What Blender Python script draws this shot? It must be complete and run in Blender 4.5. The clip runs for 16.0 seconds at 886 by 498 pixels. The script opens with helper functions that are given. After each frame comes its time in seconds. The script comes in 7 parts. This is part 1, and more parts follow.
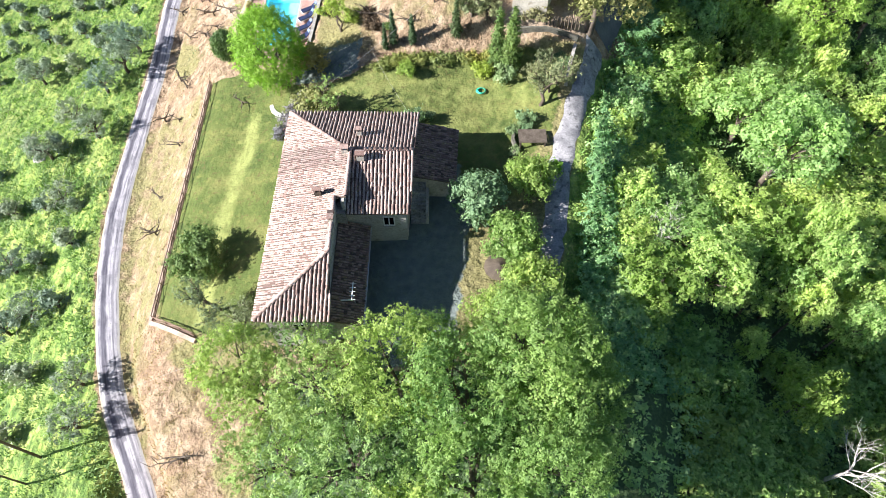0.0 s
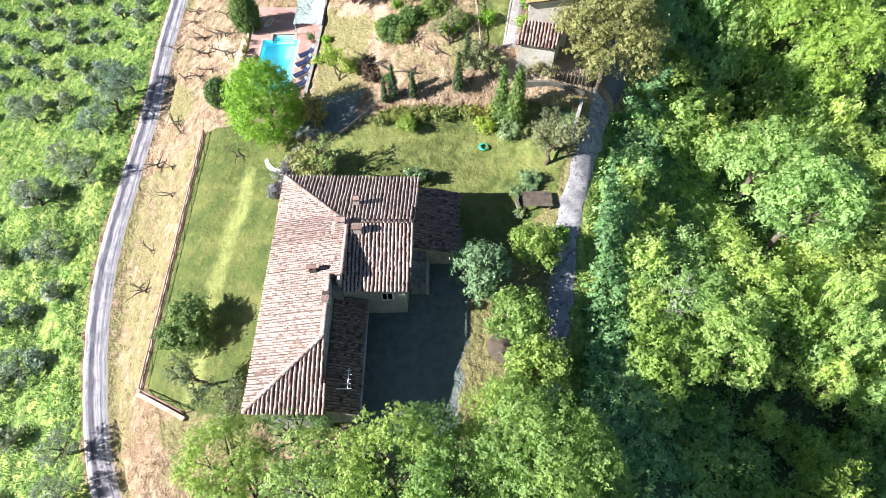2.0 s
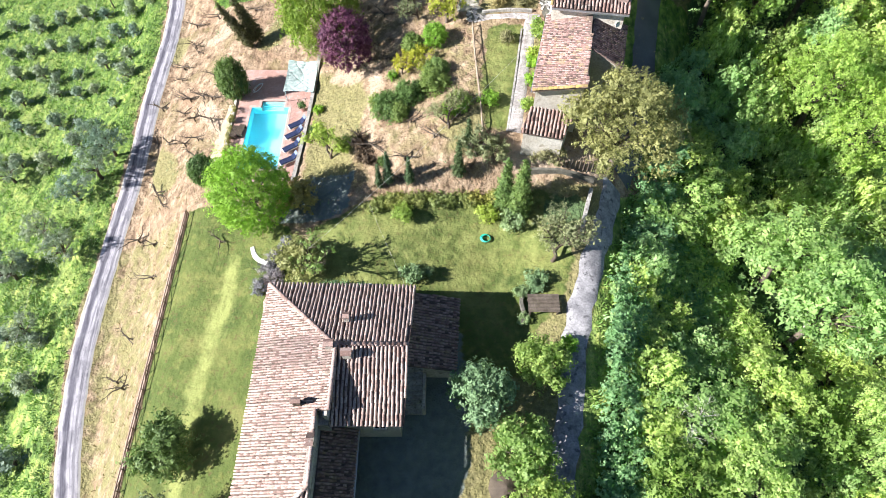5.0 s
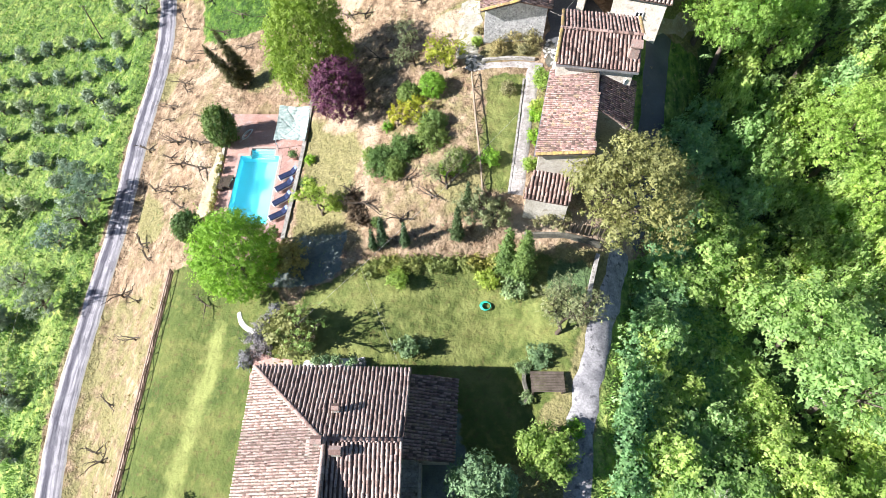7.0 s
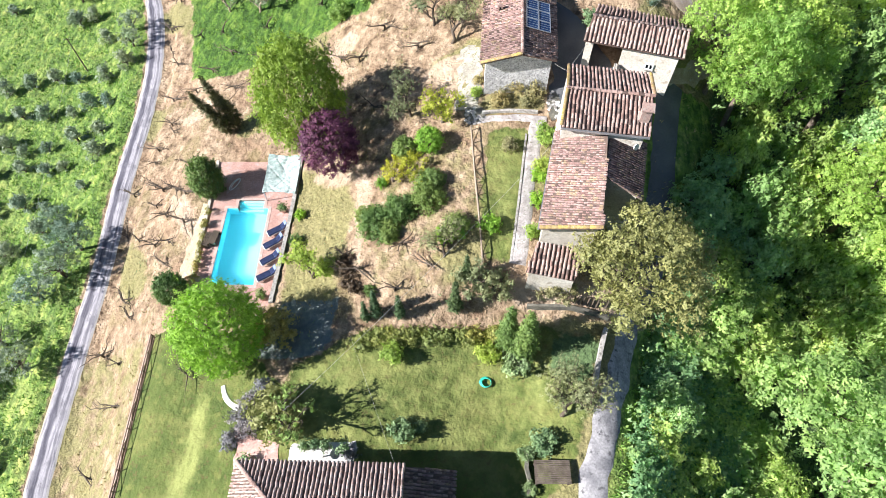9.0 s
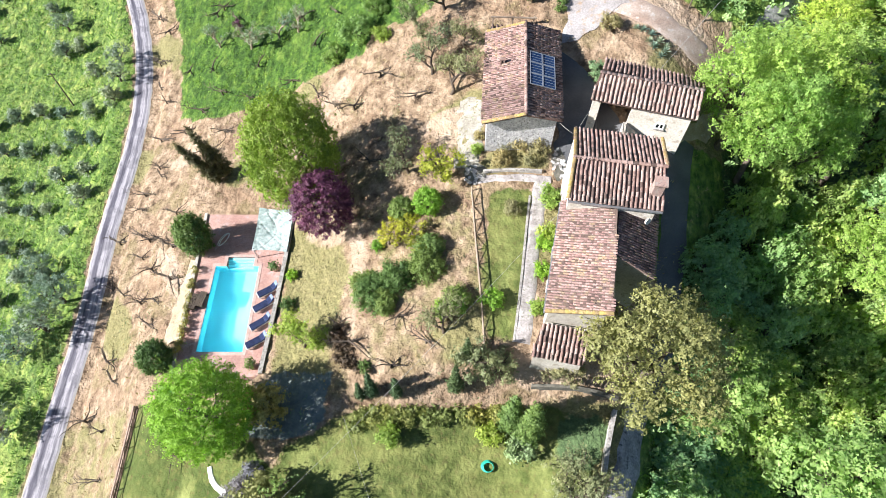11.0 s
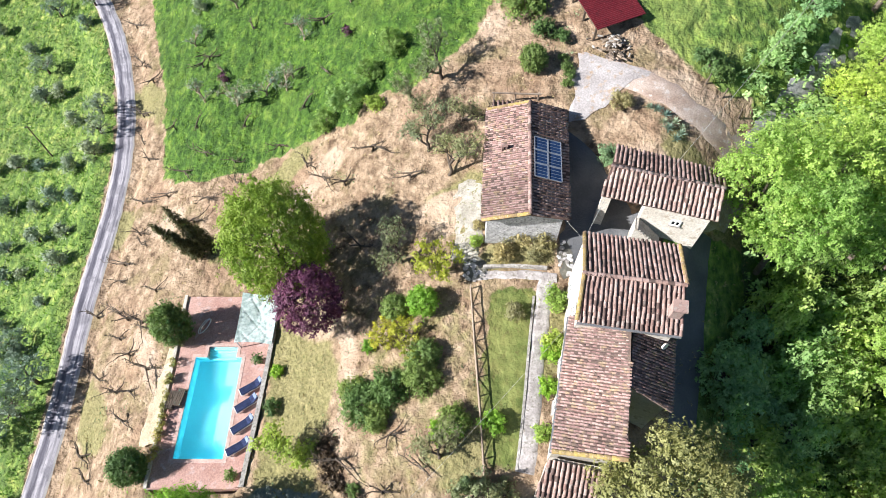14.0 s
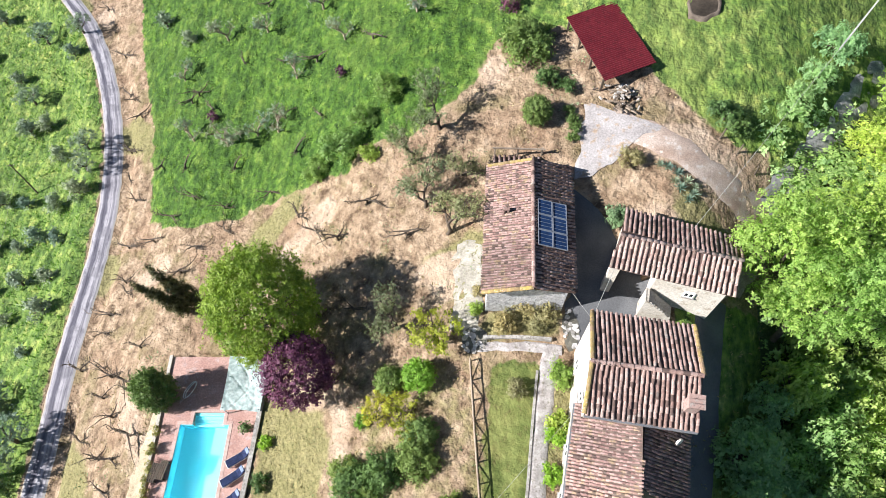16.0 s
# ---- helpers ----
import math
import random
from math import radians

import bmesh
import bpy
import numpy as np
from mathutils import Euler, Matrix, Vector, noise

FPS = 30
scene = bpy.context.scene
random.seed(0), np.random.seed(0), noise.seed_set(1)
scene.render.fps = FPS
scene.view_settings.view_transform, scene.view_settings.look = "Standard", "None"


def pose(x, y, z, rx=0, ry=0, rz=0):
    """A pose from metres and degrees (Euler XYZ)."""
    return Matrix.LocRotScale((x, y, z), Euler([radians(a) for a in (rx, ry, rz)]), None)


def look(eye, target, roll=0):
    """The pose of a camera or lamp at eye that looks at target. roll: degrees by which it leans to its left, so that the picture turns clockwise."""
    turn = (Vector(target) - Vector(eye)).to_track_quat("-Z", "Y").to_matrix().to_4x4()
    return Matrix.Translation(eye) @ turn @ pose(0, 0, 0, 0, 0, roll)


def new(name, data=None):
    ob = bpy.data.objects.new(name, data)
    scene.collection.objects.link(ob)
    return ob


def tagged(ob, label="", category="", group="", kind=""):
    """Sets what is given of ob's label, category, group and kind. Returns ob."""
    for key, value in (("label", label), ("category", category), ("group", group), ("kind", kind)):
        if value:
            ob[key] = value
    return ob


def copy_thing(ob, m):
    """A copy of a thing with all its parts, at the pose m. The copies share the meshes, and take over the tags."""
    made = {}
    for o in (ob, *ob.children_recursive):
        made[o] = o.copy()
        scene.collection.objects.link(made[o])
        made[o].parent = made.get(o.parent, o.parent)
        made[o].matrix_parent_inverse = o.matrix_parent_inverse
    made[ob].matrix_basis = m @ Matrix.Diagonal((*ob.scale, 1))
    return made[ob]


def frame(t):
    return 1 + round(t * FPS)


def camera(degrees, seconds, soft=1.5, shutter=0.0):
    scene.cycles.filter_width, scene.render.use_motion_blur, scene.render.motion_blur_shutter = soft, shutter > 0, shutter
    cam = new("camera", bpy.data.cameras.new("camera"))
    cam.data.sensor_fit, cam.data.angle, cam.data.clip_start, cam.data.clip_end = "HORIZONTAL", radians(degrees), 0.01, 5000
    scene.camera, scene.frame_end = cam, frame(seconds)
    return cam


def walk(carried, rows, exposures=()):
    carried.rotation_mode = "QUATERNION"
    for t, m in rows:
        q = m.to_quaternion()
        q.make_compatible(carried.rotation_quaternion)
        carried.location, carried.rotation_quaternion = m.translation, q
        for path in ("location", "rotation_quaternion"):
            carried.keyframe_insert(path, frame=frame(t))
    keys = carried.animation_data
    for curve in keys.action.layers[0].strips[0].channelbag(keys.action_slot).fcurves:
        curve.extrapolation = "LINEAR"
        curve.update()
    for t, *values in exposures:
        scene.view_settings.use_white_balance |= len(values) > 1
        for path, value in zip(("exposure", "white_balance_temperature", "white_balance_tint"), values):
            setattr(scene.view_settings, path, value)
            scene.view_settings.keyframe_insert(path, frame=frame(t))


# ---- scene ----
cam = camera(73.3, 16.0, soft=0.5)
PATH = [
    (0.0, 0.000, -0.000, 47.158, 31.55, 0.19, -0.00),
    (1.0, -0.027, 2.850, 47.743, 31.60, 0.16, 0.10),
    (2.0, -0.043, 5.729, 48.280, 31.66, 0.12, 0.20),
    (3.0, -0.033, 8.692, 48.683, 31.71, 0.08, 0.28),
    (4.0, 0.005, 11.692, 49.014, 31.76, 0.06, 0.34),
    (5.0, 0.090, 14.689, 49.315, 31.78, 0.08, 0.37),
    (6.0, 0.196, 17.701, 49.565, 31.79, 0.11, 0.38),
    (7.0, 0.270, 20.743, 49.736, 31.81, 0.11, 0.38),
    (8.0, 0.328, 23.804, 49.856, 31.82, 0.10, 0.37),
    (9.0, 0.416, 26.852, 50.020, 31.82, 0.08, 0.39),
    (10.0, 0.405, 29.863, 50.320, 31.75, 0.03, 0.35),
    (11.0, 0.328, 32.835, 50.722, 31.62, -0.02, 0.26),
    (12.0, 0.342, 35.763, 51.078, 31.48, -0.06, 0.24),
    (13.0, 0.427, 38.643, 51.393, 31.32, -0.07, 0.27),
    (14.0, 0.555, 41.463, 51.659, 31.14, -0.04, 0.33),
    (15.0, 0.686, 44.244, 51.825, 31.04, 0.03, 0.38),
    (16.0, 0.813, 47.003, 51.902, 31.02, 0.11, 0.41),
]
walk(cam, [(t, pose(*row)) for t, *row in PATH], [(0.0, 1.66), (4.0, 1.61), (8.0, 1.55), (12.0, 1.42), (16.0, 1.3)])

# ---- light ----
SUN_ELEV, SUN_AZ = 29.0, 12.5          # shadows run towards +x, turned 12.5 degrees towards +y
world = bpy.data.worlds.new("sky")
scene.world = world
world.use_nodes = True
wn = world.node_tree.nodes
sky = wn.new("ShaderNodeTexSky")
sky.sky_type, sky.sun_disc = "NISHITA", False
sky.sun_elevation = radians(SUN_ELEV)
sky.sun_rotation = radians(270 - SUN_AZ)
sky.ozone_density, sky.dust_density = 3.5, 0.3
world.node_tree.links.new(sky.outputs[0], wn["Background"].inputs[0])
wn["Background"].inputs[1].default_value = 0.047
sun = new("sun", bpy.data.lights.new("sun", "SUN"))
sun.data.energy, sun.data.angle, sun.data.color = 5.0, radians(0.5), (1.0, 0.98, 0.975)
_e, _a = radians(SUN_ELEV), radians(SUN_AZ)
SUNWARD = Vector((-math.cos(_e) * math.cos(_a), -math.cos(_e) * math.sin(_a), math.sin(_e)))
sun.matrix_world = look(SUNWARD * 200, (0, 0, 0))


# ---- materials ----
class Mat:
    """A node material put together step by step."""

    def __init__(self, name, rough=0.8, metal=0.0):
        self.m = bpy.data.materials.new(name)
        self.m.use_nodes = True
        self.t = self.m.node_tree
        self.b = self.t.nodes["Principled BSDF"]
        self.b.inputs["Roughness"].default_value = rough
        self.b.inputs["Metallic"].default_value = metal
        self.b.inputs["Specular IOR Level"].default_value = 0.3

    def node(self, kind, **kw):
        n = self.t.nodes.new(kind)
        for k, v in kw.items():
            if k in n.inputs:
                n.inputs[k].default_value = v
        return n

    def link(self, a, b):
        self.t.links.new(a, b)

    def coords(self):
        return self.node("ShaderNodeNewGeometry").outputs["Position"]

    def noise(self, scale, detail=4, vec=None, rough=0.55):
        n = self.node("ShaderNodeTexNoise", Scale=scale, Detail=detail, Roughness=rough)
        self.link(vec if vec is not None else self.coords(), n.inputs["Vector"])
        return n.outputs["Fac"]

    def ramp(self, fac, stops):
        n = self.t.nodes.new("ShaderNodeValToRGB")
        el = n.color_ramp.elements
        while len(el) < len(stops):
            el.new(0.5)
        for e, (p, c) in zip(el, stops):
            e.position, e.color = p, c
        self.link(fac, n.inputs[0])
        return n.outputs[0]

    def mix(self, fac, a, b, mode="MIX"):
        n = self.t.nodes.new("ShaderNodeMix")
        n.data_type, n.blend_type = "RGBA", mode
        for sock, v in ((n.inputs[0], fac), (n.inputs[6], a), (n.inputs[7], b)):
            if hasattr(v, "is_linked"):
                self.link(v, sock)
            else:
                sock.default_value = v
        return n.outputs[2]

    def math(self, op, a, b=0.0, c=0.0):
        n = self.t.nodes.new("ShaderNodeMath")
        n.operation = op
        for sock, v in zip(n.inputs, (a, b, c)):
            if hasattr(v, "is_linked"):
                self.link(v, sock)
            else:
                sock.default_value = v
        return n.outputs[0]

    def step(self, v, lo, hi):
        n = self.t.nodes.new("ShaderNodeMapRange")
        n.interpolation_type = "SMOOTHSTEP"
        self.link(v, n.inputs[0])
        n.inputs[1].default_value, n.inputs[2].default_value = lo, hi
        return n.outputs[0]

    def bump(self, height, strength=0.4, distance=0.05):
        n = self.node("ShaderNodeBump", Strength=strength, Distance=distance)
        self.link(height, n.inputs["Height"])
        self.link(n.outputs[0], self.b.inputs["Normal"])

    def done(self, colour):
        if hasattr(colour, "is_linked"):
            self.link(colour, self.b.inputs["Base Color"])
        else:
            self.b.inputs["Base Color"].default_value = colour
        return self.m


def mottled(name, a, b, big=0.6, fine=9.0, rough=0.85, bump=0.3, metal=0.0, third=None, dist=0.03):
    """Two colours mixed by coarse blotches, darkened and lightened by fine grain."""
    m = Mat(name, rough, metal)
    f1, f2 = m.noise(big, 5), m.noise(fine, 6)
    col = m.ramp(f1, [(0.35, a), (0.65, b)])
    if third is not None:
        col = m.mix(m.step(m.noise(big * 2.7, 4), 0.55, 0.68), col, third)
    grain = m.ramp(f2, [(0.3, (0.72, 0.72, 0.72, 1)), (0.7, (1.2, 1.2, 1.2, 1))])
    col = m.mix(1.0, col, grain, "MULTIPLY")
    m.bump(f2, bump, dist)
    return m.done(col)


def rnd_of_piece(m):
    """A random value for each piece, whether an object of its own or an island of a joined mesh."""
    a = m.node("ShaderNodeObjectInfo").outputs["Random"]
    b = m.node("ShaderNodeNewGeometry").outputs["Random Per Island"]
    return m.math("FRACT", m.math("ADD", a, b))


def leaf_material(name, dark, light, tip=None, translucent=0.45):
    m = Mat(name, 0.55)
    r = m.node("ShaderNodeNewGeometry").outputs["Random Per Island"]
    dark = tuple(0.55 * a + 0.45 * b for a, b in zip(dark, light))
    tip = tip and tuple(0.6 * a + 0.4 * b for a, b in zip(tip, light))
    col = m.ramp(r, [(0.0, dark), (0.7, light)] + ([(1.0, tip)] if tip else []))
    o = m.node("ShaderNodeObjectInfo").outputs["Random"]
    col = m.mix(1.0, col, m.ramp(o, [(0, (0.72, 0.84, 0.86, 1)), (1, (1.25, 1.14, 1.0, 1))]), "MULTIPLY")
    patch = m.ramp(m.noise(0.45, 3), [(0.3, (0.8, 0.85, 0.85, 1)), (0.7, (1.15, 1.12, 1.0, 1))])
    col = m.mix(1.0, col, patch, "MULTIPLY")
    m.done(col)
    tr = m.node("ShaderNodeBsdfTranslucent")
    m.link(m.mix(1.0, col, (1.12, 1.25, 0.95, 1), "MULTIPLY"), tr.inputs[0])
    mx = m.node("ShaderNodeMixShader")
    mx.inputs[0].default_value = translucent
    m.link(m.b.outputs[0], mx.inputs[1])
    m.link(tr.outputs[0], mx.inputs[2])
    m.link(mx.outputs[0], m.t.nodes["Material Output"].inputs[0])
    return m.m


def tile_material(name, a, b, c, lichen, moss=0.5, dark=0.7):
    m = Mat(name, 0.9)
    r = rnd_of_piece(m)
    col = m.ramp(r, [(0.0, a), (0.45, b), (0.8, c), (1.0, b)])
    blot = m.step(m.noise(2.3, 5), moss, moss + 0.16)
    col = m.mix(m.math("MULTIPLY", blot, 0.75), col, lichen)
    grime = m.ramp(m.noise(0.35, 3), [(0.3, (0.75, 0.75, 0.76, 1)), (0.7, (1.12, 1.1, 1.08, 1))])
    col = m.mix(1.0, col, grime, "MULTIPLY")
    f = m.noise(26, 4)
    col = m.mix(1.0, col, m.ramp(f, [(0.3, (0.6, 0.6, 0.6, 1)), (0.7, (1.25, 1.25, 1.25, 1))]), "MULTIPLY")
    spot = m.step(m.noise(6.5, 3, rough=0.7), 0.56, 0.66)
    col = m.mix(m.math("MULTIPLY", spot, 0.62), col, (0.055, 0.042, 0.036, 1))
    pale = m.step(m.noise(8.0, 3, rough=0.7), 0.6, 0.68)
    col = m.mix(m.math("MULTIPLY", pale, 0.5), col, (0.46, 0.42, 0.39, 1))
    old = m.step(r, 0.13, 0.10)
    col = m.mix(m.math("MULTIPLY", old, dark), col, (0.07, 0.05, 0.043, 1))
    m.bump(f, 0.6, 0.02)
    return m.done(col)


def ground_material():
    m = Mat("ground", 0.95)
    zone = m.node("ShaderNodeAttribute")
    zone.attribute_name = "zone"
    sep = m.t.nodes.new("ShaderNodeSeparateColor")
    m.link(zone.outputs["Color"], sep.inputs[0])
    edge = m.math("MULTIPLY", m.math("SUBTRACT", m.noise(0.9, 5), 0.5), 1.1)
    n_big, n_mid, n_fine, n_grain = m.noise(0.12, 4), m.noise(0.8, 5), m.noise(4.0, 5), m.noise(16, 4)
    meadow = m.ramp(n_mid, [(0.3, (0.0605, 0.137, 0.0161, 1)), (0.5, (0.105, 0.217, 0.0282, 1)), (0.72, (0.217, 0.322, 0.0605, 1))])
    meadow = m.mix(m.math("MULTIPLY", m.step(n_fine, 0.45, 0.65), 0.6), meadow, (0.0766, 0.161, 0.0226, 1))
    clump = m.noise(1.7, 4, rough=0.55)
    meadow = m.mix(1.0, meadow, m.ramp(clump, [(0.34, (0.5, 0.58, 0.55, 1)), (0.5, (1, 1, 1, 1)), (0.66, (1.45, 1.3, 1.2, 1))]), "MULTIPLY")
    meadow = m.mix(m.math("MULTIPLY", m.step(n_big, 0.5, 0.68), 0.5), meadow, (0.167, 0.259, 0.046, 1))
    stretch = m.node("ShaderNodeMapping")
    stretch.inputs["Scale"].default_value = (1.6, 0.35, 1.0)
    m.link(m.coords(), stretch.inputs["Vector"])
    streak = m.noise(1.1, 5, stretch.outputs[0])
    meadow = m.mix(1.0, meadow, m.ramp(streak, [(0.32, (0.42, 0.52, 0.45, 1)), (0.66, (1.3, 1.2, 1.12, 1))]), "MULTIPLY")
    straw = m.ramp(m.noise(0.95, 6, rough=0.6), [(0.33, (0.095, 0.06, 0.036, 1)), (0.45, (0.215, 0.148, 0.094, 1)), (0.58, (0.325, 0.235, 0.157, 1)), (0.7, (0.42, 0.32, 0.225, 1))])
    straw = m.mix(m.math("MULTIPLY", m.step(m.noise(0.22, 4), 0.5, 0.66), 0.5), straw, (0.26, 0.165, 0.105, 1))
    straw = m.mix(m.math("MULTIPLY", m.step(m.noise(0.33, 5), 0.52, 0.66), 0.6), straw, (0.165, 0.135, 0.06, 1))
    straw = m.mix(m.math("MULTIPLY", m.step(m.noise(2.6, 5, rough=0.65), 0.55, 0.66), 0.5), straw, (0.08, 0.05, 0.03, 1))
    straw = m.mix(m.math("MULTIPLY", m.step(m.noise(4.0, 4, rough=0.6), 0.56, 0.68), 0.35), straw, (0.45, 0.36, 0.24, 1))
    zone2 = m.node("ShaderNodeAttribute")
    zone2.attribute_name = "zone_soil"
    sep2 = m.t.nodes.new("ShaderNodeSeparateColor")
    m.link(zone2.outputs["Color"], sep2.inputs[0])
    olive = m.ramp(n_fine, [(0.3, (0.12, 0.12, 0.045, 1)), (0.7, (0.25, 0.225, 0.095, 1))])
    soil = m.ramp(n_mid, [(0.3, (0.30, 0.21, 0.145, 1)), (0.7, (0.46, 0.355, 0.265, 1))])
    straw = m.mix(m.math("MULTIPLY", m.step(m.math("ADD", sep2.outputs["Red"], edge), 0.35, 0.75), 0.85), straw, olive)
    straw = m.mix(m.math("MULTIPLY", m.step(m.math("ADD", sep2.outputs["Green"], edge), 0.35, 0.75), 0.9), straw, soil)
    lawn = m.ramp(m.noise(0.35, 6), [(0.3, (0.044, 0.068, 0.015, 1)), (0.5, (0.084, 0.109, 0.026, 1)), (0.7, (0.148, 0.15, 0.047, 1))])
    lawn = m.mix(m.math("MULTIPLY", m.step(n_fine, 0.52, 0.7), 0.4), lawn, (0.0744, 0.112, 0.0186, 1))
    lawn = m.mix(m.math("MULTIPLY", m.step(m.noise(2.2, 4, rough=0.6), 0.56, 0.66), 0.55), lawn, (0.10, 0.075, 0.03, 1))
    lawn = m.mix(m.math("MULTIPLY", m.step(m.noise(1.3, 5), 0.52, 0.66), 0.45), lawn, (0.17, 0.17, 0.05, 1))
    lawn = m.mix(m.math("MULTIPLY", m.step(m.math("ADD", sep2.outputs["Blue"], edge), 0.2, 0.8), 0.75), lawn, (0.27, 0.29, 0.095, 1))
    # Yard ground, tinted dark and bluish for its shade; also the lime tree's shadow.
    yard_and_shadow = m.ramp(m.noise(1.5, 5), [(0.3, (0.11, 0.135, 0.13, 1)), (0.7, (0.17, 0.195, 0.18, 1))])
    # Forest floor; the same colour is painted over the shaded bank.
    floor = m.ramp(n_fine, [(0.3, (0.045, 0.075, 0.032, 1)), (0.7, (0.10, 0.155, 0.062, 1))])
    # The south meadow is lightened in colour for low sun on long grass.
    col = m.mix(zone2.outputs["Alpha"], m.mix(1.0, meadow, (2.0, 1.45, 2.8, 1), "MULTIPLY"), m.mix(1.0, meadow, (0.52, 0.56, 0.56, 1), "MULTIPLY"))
    for k, layer in (("Red", straw), ("Green", lawn), ("Blue", yard_and_shadow)):
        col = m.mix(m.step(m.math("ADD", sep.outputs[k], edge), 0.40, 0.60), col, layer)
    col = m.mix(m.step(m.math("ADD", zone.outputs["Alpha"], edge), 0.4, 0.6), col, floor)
    col = m.mix(1.0, col, m.ramp(n_grain, [(0.3, (0.86, 0.86, 0.86, 1)), (0.7, (1.12, 1.12, 1.11, 1))]), "MULTIPLY")
    mown = m.math("SUBTRACT", 1.0, m.math("MULTIPLY", sep.outputs["Green"], 0.55))
    speck = m.math("MULTIPLY", m.step(m.noise(9.0, 4, rough=0.7), 0.58, 0.68), mown)
    col = m.mix(m.math("MULTIPLY", speck, 0.4), col, m.mix(1.0, col, (0.32, 0.34, 0.32, 1), "MULTIPLY"))
    relief = m.math("ADD", m.math("ADD", m.math("MULTIPLY", n_fine, 0.6), m.math("MULTIPLY", n_grain, 0.12)), m.math("MULTIPLY", m.noise(1.5, 4, rough=0.55), 2.2))
    m.bump(m.math("MULTIPLY", relief, mown), 1.0, 0.2)
    return m.done(col)


def road_material():
    m = Mat("worn_asphalt", 0.9)
    uv = m.node("ShaderNodeUVMap").outputs[0]
    sp = m.t.nodes.new("ShaderNodeSeparateXYZ")
    m.link(uv, sp.inputs[0])
    base = m.ramp(m.noise(1.2, 5), [(0.3, (0.29, 0.275, 0.30, 1)), (0.7, (0.40, 0.38, 0.405, 1))])
    mid = m.math("ABSOLUTE", m.math("SUBTRACT", sp.outputs[0], 0.5))
    wob = m.math("MULTIPLY", m.math("SUBTRACT", m.noise(0.7, 4), 0.5), 0.3)
    rut = m.math("ABSOLUTE", m.math("SUBTRACT", sp.outputs[0], 0.37))
    track = m.step(m.math("ADD", rut, m.math("MULTIPLY", wob, 0.45)), 0.14, 0.05)
    base = m.mix(m.math("MULTIPLY", track, 0.9), base, (0.085, 0.08, 0.105, 1))
    patch = m.step(m.noise(0.45, 5), 0.53, 0.62)
    base = m.mix(m.math("MULTIPLY", patch, 0.55), base, (0.165, 0.158, 0.178, 1))
    crack = m.step(m.noise(5, 6, rough=0.7), 0.6, 0.68)
    base = m.mix(m.math("MULTIPLY", crack, 0.7), base, (0.126, 0.119, 0.126, 1))
    rut2 = m.math("ABSOLUTE", m.math("SUBTRACT", sp.outputs[0], 0.68))
    line = m.step(m.math("ADD", rut2, m.math("MULTIPLY", wob, 0.3)), 0.06, 0.02)
    base = m.mix(m.math("MULTIPLY", line, 0.6), base, (0.12, 0.115, 0.135, 1))
    drawn = m.node("ShaderNodeMapping")
    drawn.inputs["Scale"].default_value = (15.0, 0.35, 1.0)
    m.link(uv, drawn.inputs["Vector"])
    base = m.mix(1.0, base, m.ramp(m.noise(1.0, 4, drawn.outputs[0]), [(0.34, (0.55, 0.55, 0.58, 1)), (0.5, (1, 1, 1, 1)), (0.68, (1.25, 1.25, 1.22, 1))]), "MULTIPLY")
    edge = m.step(m.math("ADD", sp.outputs[0], m.math("MULTIPLY", wob, 0.35)), 0.81, 0.86)
    base = m.mix(m.math("MULTIPLY", edge, 0.8), base, (0.416, 0.395, 0.358, 1))
    left = m.step(m.math("ADD", sp.outputs[0], m.math("MULTIPLY", wob, 0.5)), 0.19, 0.12)
    base = m.mix(m.math("MULTIPLY", left, 0.85), base, (0.40, 0.34, 0.25, 1))
    f = m.noise(25, 4)
    base = m.mix(1.0, base, m.ramp(f, [(0.3, (0.8, 0.8, 0.8, 1)), (0.7, (1.15, 1.15, 1.15, 1))]), "MULTIPLY")
    m.bump(f, 0.4, 0.02)
    return m.done(base)


GROUND, ROAD = ground_material(), road_material()
GRAVEL = mottled("gravel", (0.25, 0.225, 0.215, 1), (0.42, 0.39, 0.375, 1), 1.6, 8, 0.95, 0.6, third=(0.19, 0.17, 0.14, 1))
PLASTER = mottled("lime_plaster", (0.395, 0.357, 0.299, 1), (0.497, 0.465, 0.415, 1), 0.7, 8, 0.9, 0.25, third=(0.319, 0.281, 0.23, 1))
STONE = mottled("rubble_stone", (0.26, 0.24, 0.22, 1), (0.42, 0.40, 0.37, 1), 1.8, 7, 0.9, 0.7, third=(0.19, 0.17, 0.15, 1), dist=0.06)
TILE_PALE = tile_material("pale_clay_tile", (0.31, 0.212, 0.184, 1), (0.42, 0.312, 0.275, 1), (0.50, 0.395, 0.355, 1), (0.40, 0.34, 0.305, 1), 0.55, 0.25)
TILE_RED = tile_material("weathered_clay_tile", (0.17, 0.10, 0.085, 1), (0.29, 0.19, 0.16, 1), (0.42, 0.30, 0.265, 1), (0.33, 0.30, 0.27, 1), 0.54)
TILE_WORN = tile_material("old_speckled_clay_tile", (0.27, 0.17, 0.142, 1), (0.385, 0.27, 0.235, 1), (0.47, 0.355, 0.315, 1), (0.36, 0.31, 0.25, 1), 0.5, 0.45)
PALE_STONE = mottled("pale_stone_chippings", (0.42, 0.40, 0.39, 1), (0.62, 0.60, 0.58, 1), 1.2, 8, 0.95, 0.5, third=(0.30, 0.28, 0.26, 1))
# Worn stone tones; the dark patches also paint dappled tree shade.
DRIVE = mottled("worn_dappled_drive", (0.17, 0.165, 0.175, 1), (0.36, 0.345, 0.35, 1), 0.9, 7, 0.95, 0.6, third=(0.12, 0.115, 0.12, 1))
